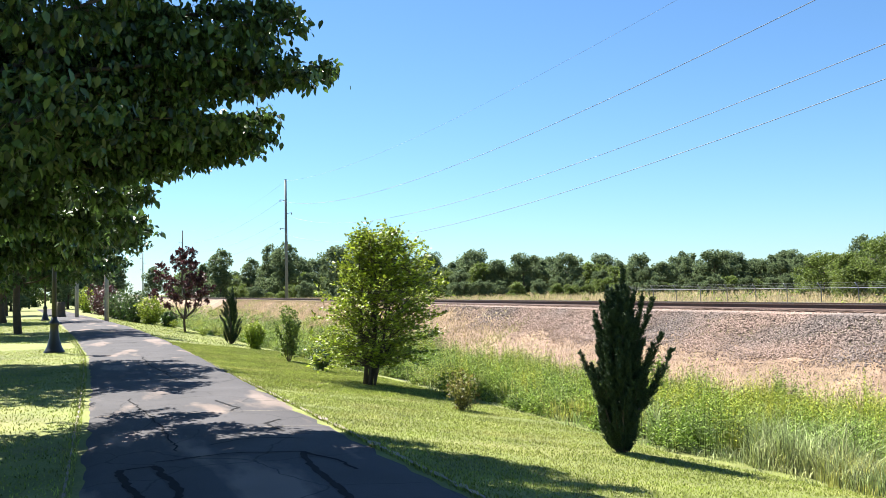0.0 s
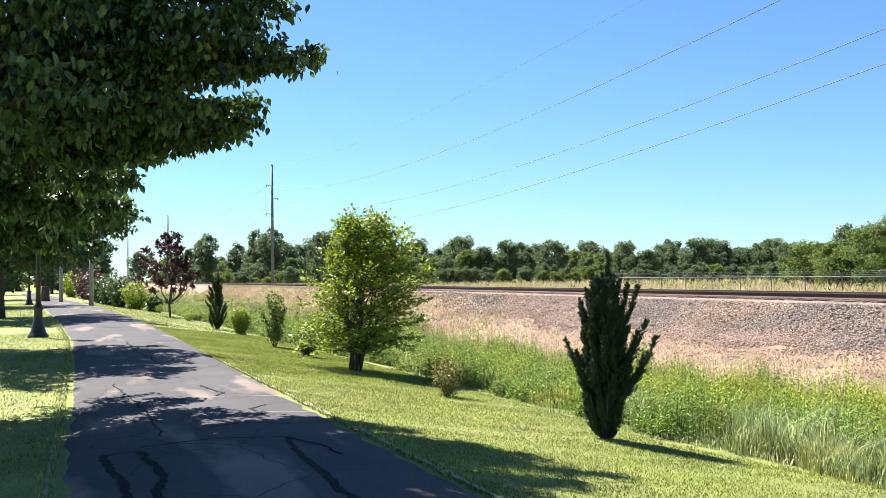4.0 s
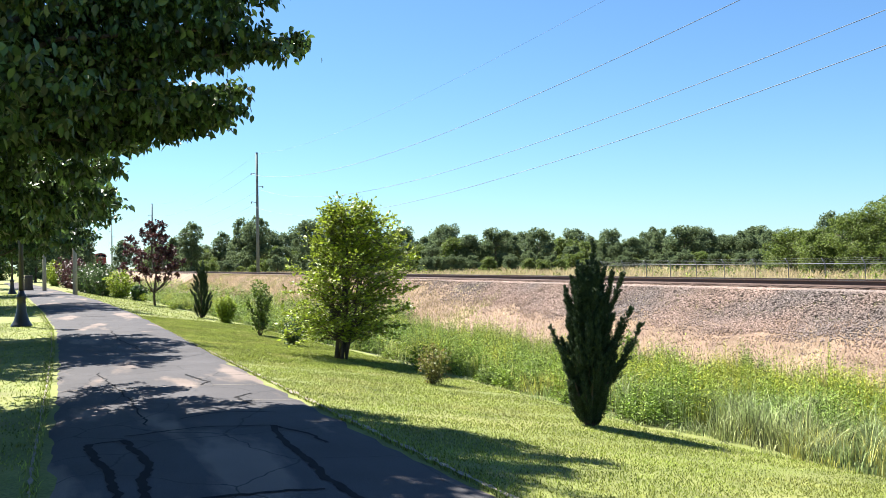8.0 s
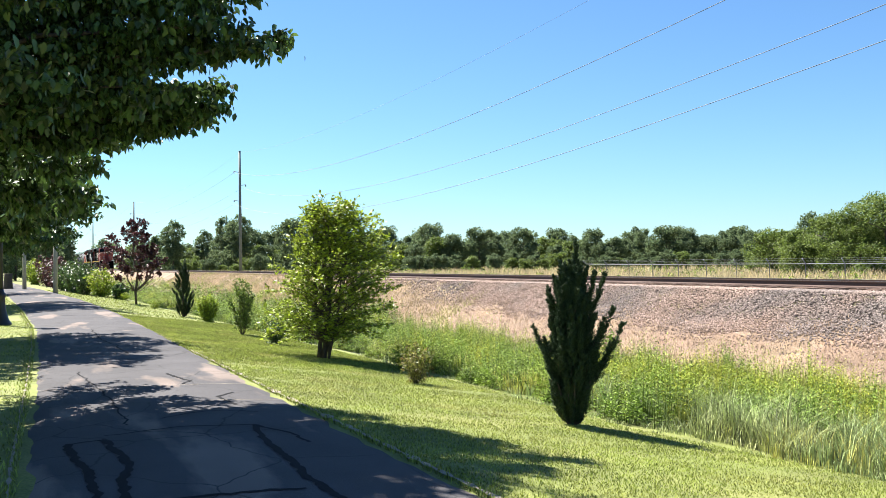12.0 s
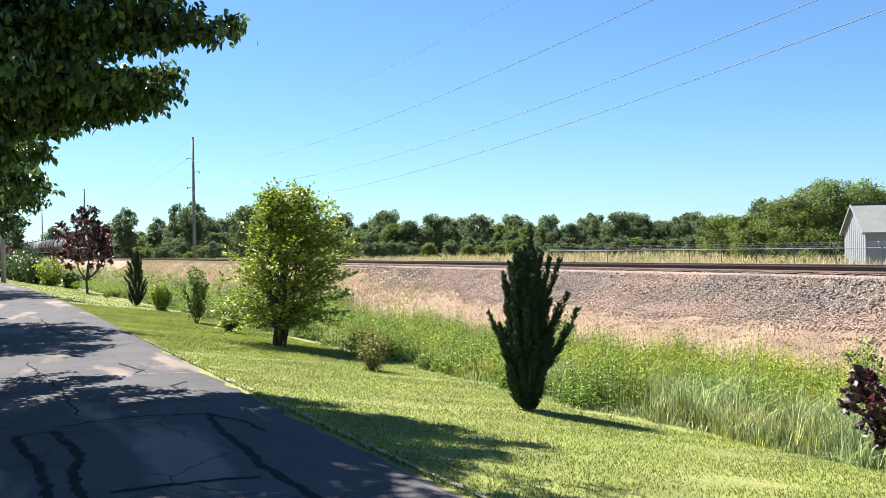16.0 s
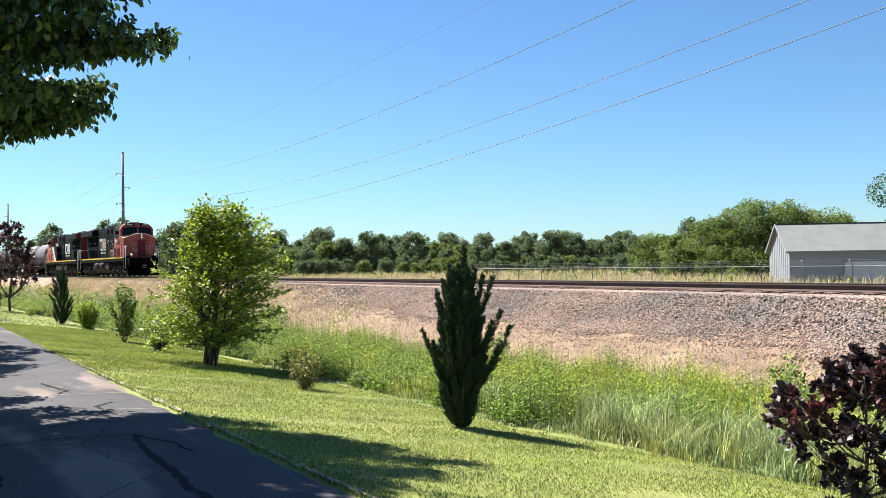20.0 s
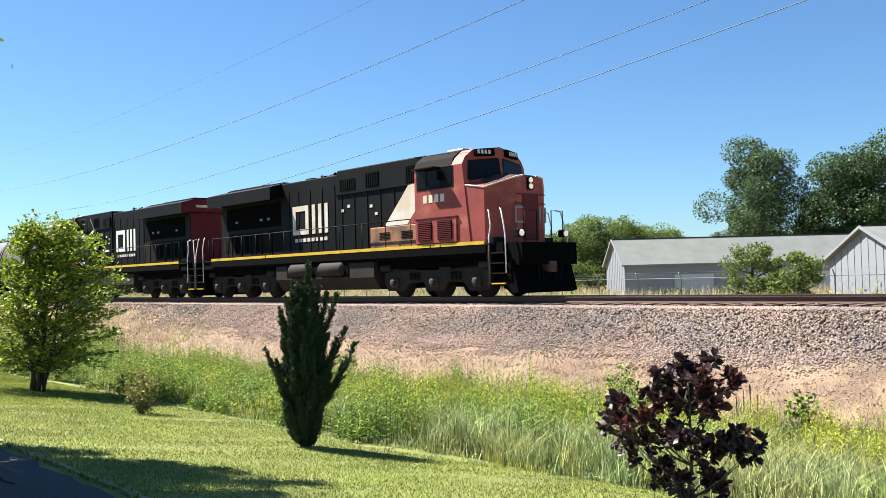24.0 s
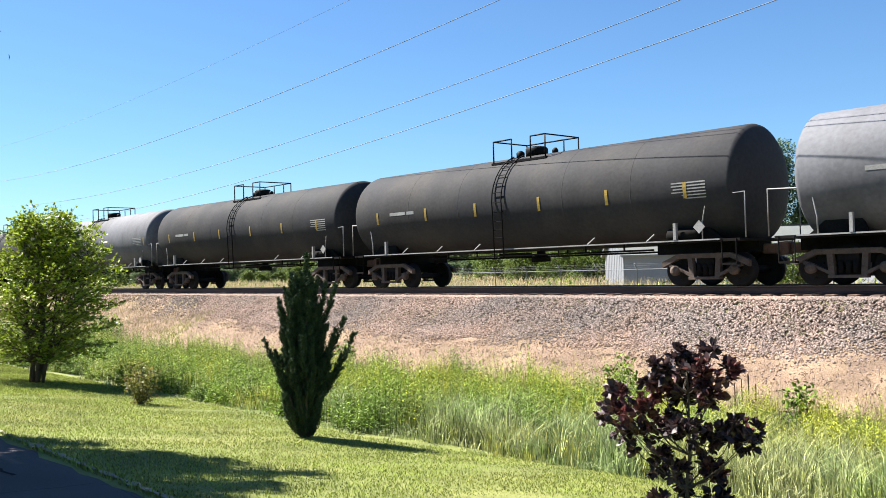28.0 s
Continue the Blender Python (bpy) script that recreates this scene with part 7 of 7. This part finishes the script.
# ---- sheds beyond the railway ----
def gable_house(name, m, length, depth, wall_h, roof_h, label, doors, lap=0.22):
    """A long low building: x along the front, which faces -y; the gables face -x and +x."""
    house = empty(name, m, label, "shed")
    half = depth / 2
    bm = bmesh.new()
    prism(bm, [(0, 0), (depth, 0), (depth, wall_h), (half, wall_h + roof_h), (0, wall_h)], 0.0, length, axis="x")
    part("wall", bm, GREYWALL, house)
    bm = bmesh.new()
    ov = 0.35
    for sgn in (0, 1):
        y0, y1 = (-ov, half) if sgn == 0 else (depth + ov, half)
        z0 = wall_h - ov * roof_h / half
        prism(bm, [(y0, z0 + 0.02), (y1, wall_h + roof_h + 0.02), (y1, wall_h + roof_h + 0.14), (y0, z0 + 0.14)], -0.35, length + 0.35, axis="x")
    part("roof", bm, ROOFING, house)
    bm = bmesh.new()
    box(bm, (length / 2, half, wall_h + roof_h + 0.14), (length + 0.7, 0.3, 0.06))
    part("ridge_cap", bm, LAMP_BLACK, house)
    part("gutter", boxes(((length / 2, -ov - 0.04, wall_h - ov * roof_h / half + 0.06), (length + 0.7, 0.12, 0.12))), SIDING, house)
    for k in range(int(wall_h / lap)):
        part("siding_board", boxes(((length / 2, -0.012, lap * (k + 0.5)), (length, 0.024, lap * 0.9))), GREYWALL, house)
    gb = bmesh.new()
    prism(gb, [(0.0, 0.0), (depth, 0.0), (depth, wall_h), (half, wall_h + roof_h * 0.97), (0, wall_h)], -0.03, -0.002, axis="x")
    part("gable_wall", gb, SIDING, house, "white boarded gable end")
    n = 11
    for k in range(n):
        y = depth * (k + 0.5) / n
        top = wall_h + roof_h * (1 - abs(y - half) / half) * 0.9
        part("board", boxes(((-0.045, y, top / 2), (0.03, depth / n * 0.78, top))), SIDING, house)
    for sgn in (0, 1):
        y0 = -ov if sgn == 0 else depth + ov
        gb = bmesh.new()
        prism(gb, [(y0, wall_h - ov * roof_h / half - 0.05), (half, wall_h + roof_h - 0.03), (half, wall_h + roof_h + 0.15), (y0, wall_h - ov * roof_h / half + 0.15)], -0.40, -0.345, axis="x")
        part("barge_board", gb, SIDING, house)
    for x0, w in doors:
        d = part("garage_door", boxes(((x0 + w / 2, -0.04, 1.1), (w, 0.04, 2.2))), DOORW, house)
        for k in range(4):
            part("door_panel", boxes(((x0 + w / 2, -0.066, 0.3 + 0.52 * k), (w * 0.96, 0.02, 0.46))), DOORW, d)
        part("door_frame", boxes(((x0 - 0.07, -0.06, 1.12), (0.14, 0.06, 2.36)), ((x0 + w + 0.07, -0.06, 1.12), (0.14, 0.06, 2.36)), ((x0 + w / 2, -0.06, 2.27), (w + 0.28, 0.06, 0.14))), SIDING, d)
    part("corner_trim", boxes(((0.02, -0.03, wall_h / 2), (0.16, 0.06, wall_h))), SIDING, house)
    return house


gable_house("storage_shed", pose(-50.4, 68.2, -0.85, rz=50), 27.0, 7.6, 3.25, 2.3, "long grey storage shed with a shingled roof and garage doors", ((4.5, 3.6), (11.0, 3.6), (17.3, 3.6)))
gable_house("garage", pose(-19.6, 52.0, -0.95, rz=50), 14.0, 9.4, 3.05, 1.80, "white boarded garage with a shingled gable roof", ())


# ---- chain-link fence ----
def build_fence():
    fy = 46.0
    z0 = float(gz(0, fy))
    fence = empty("chain_link_fence", pose(0, fy, z0), "galvanised chain-link fence with barbed wire on slanted arms", "fence")
    post_mesh = None
    xs = np.arange(-66.0, 22.0, 3.0)
    for x in xs:
        if post_mesh is None:
            p = rod([(0, 0, -0.1), (0, 0, 1.85), (0, -0.28, 2.2)], 0.035, GALV, "post", fence, sides=6)
            post_mesh = p.data
        else:
            p = bpy.data.objects.new("post", post_mesh)
            scene.collection.objects.link(p)
            p.parent = fence
        p.location = (x, 0, 0)
    rod([(xs[0], 0, 1.85), (xs[-1], 0, 1.85)], 0.02, GALV, "top_rail", fence, sides=6)
    for q in range(3):
        rod([(xs[0], -0.09 * (q + 1), 1.85 + 0.115 * (q + 1)), (xs[-1], -0.09 * (q + 1), 1.85 + 0.115 * (q + 1))], 0.004, GALV, "barbed_wire", fence, sides=4)
    bm = bmesh.new()
    for x in np.arange(xs[0], xs[-1], 0.45):
        for d in (1, -1):
            a = [bm.verts.new((x + e, 0.01 * d, z)) for e, z in ((0, 0.05), (0.012, 0.05), (d * 1.8 + 0.012, 1.85), (d * 1.8, 1.85))]
            bm.faces.new(a)
    part("mesh_wire", bm, GALV, fence)


build_fence()


# ---- larger trees beyond the railway ----
def place_tree(seed, x, y, h, r, leaves, m, size, name, label):
    t = far_tree(seed, h, r, leaves, m, size, name, label, (0.26, 0.42) if h > 14 else (0.14, 0.36))
    t.matrix_basis = pose(x, y, float(gz(x, y)) - 0.1, rz=seed * 37 % 360)


place_tree(201, -58.0, 108.0, 18.6, 7.2, 60000, LEAF_TALL, 0.25, "cottonwood", "tall spreading cottonwood behind the shed")
place_tree(202, -46.5, 116.0, 18.5, 8.0, 45000, LEAF_TALL, 0.28, "cottonwood", "tall spreading cottonwood behind the shed")
place_tree(204, -50.0, 112.0, 15.5, 6.5, 36000, LEAF_TALL, 0.28, "cottonwood", "tall spreading cottonwood behind the shed")
place_tree(203, -35.0, 119.0, 18.5, 9.0, 45000, LEAF_TALL, 0.28, "cottonwood", "tall spreading cottonwood behind the shed")
for k, (az, D, h, r) in enumerate(((131.0, 118, 7.4, 4.5), (129.6, 117, 8.6, 4.5), (128.2, 115, 9.2, 5.0), (126.6, 118, 9.0, 5.0), (125.0, 120, 8.2, 4.6), (123.4, 122, 7.6, 4.4), (132.6, 120, 5.6, 3.8), (134.2, 135, 6.2, 4.0), (120.5, 128, 7.6, 4.6), (117.6, 128, 7.4, 4.6), (114.5, 126, 7.6, 4.6))):
    a = radians(az)
    place_tree(210 + k, D * math.cos(a), D * math.sin(a), h, r, 13000, LEAF_LIGHT if k < 8 else LEAF_FAR, 0.22, "tree", "dense light-green tree at the meadow's edge")
for k, (x, y, h, r) in enumerate(((-24.2, 43.6, 3.5, 1.9), (-21.9, 43.4, 3.2, 1.6))):
    place_tree(230 + k, x, y, h, r, 7000, LEAF_LIGHT, 0.12, "shrub", "bushy light-green shrub before the shed")


def motions():
    """The train rolls along the straight line at an even pace."""
    for ob, back, turn in TRAIN:
        walk(ob, [(t, pose(head_x(t) - back, TRACK_Y, RAIL_Z) @ turn) for t in (0.0, 7.0, 14.0, 21.0, 26.0, 27.0, 28.0)])
    # wheels of the locomotives and of the first cars roll while the train is near
    for ax, radius, way in AXLES[:12 + 4 * 2]:
        step = 1.0 / 28
        rate = math.degrees(16.32 / radius) * way
        spot = ax.location.copy()
        times = [0.0] + [23.0 + step * k for k in range(141)]
        walk(ax, [(t, pose(spot.x, spot.y, spot.z, ry=rate * max(0.0, t - 23.0))) for t in times])


motions()
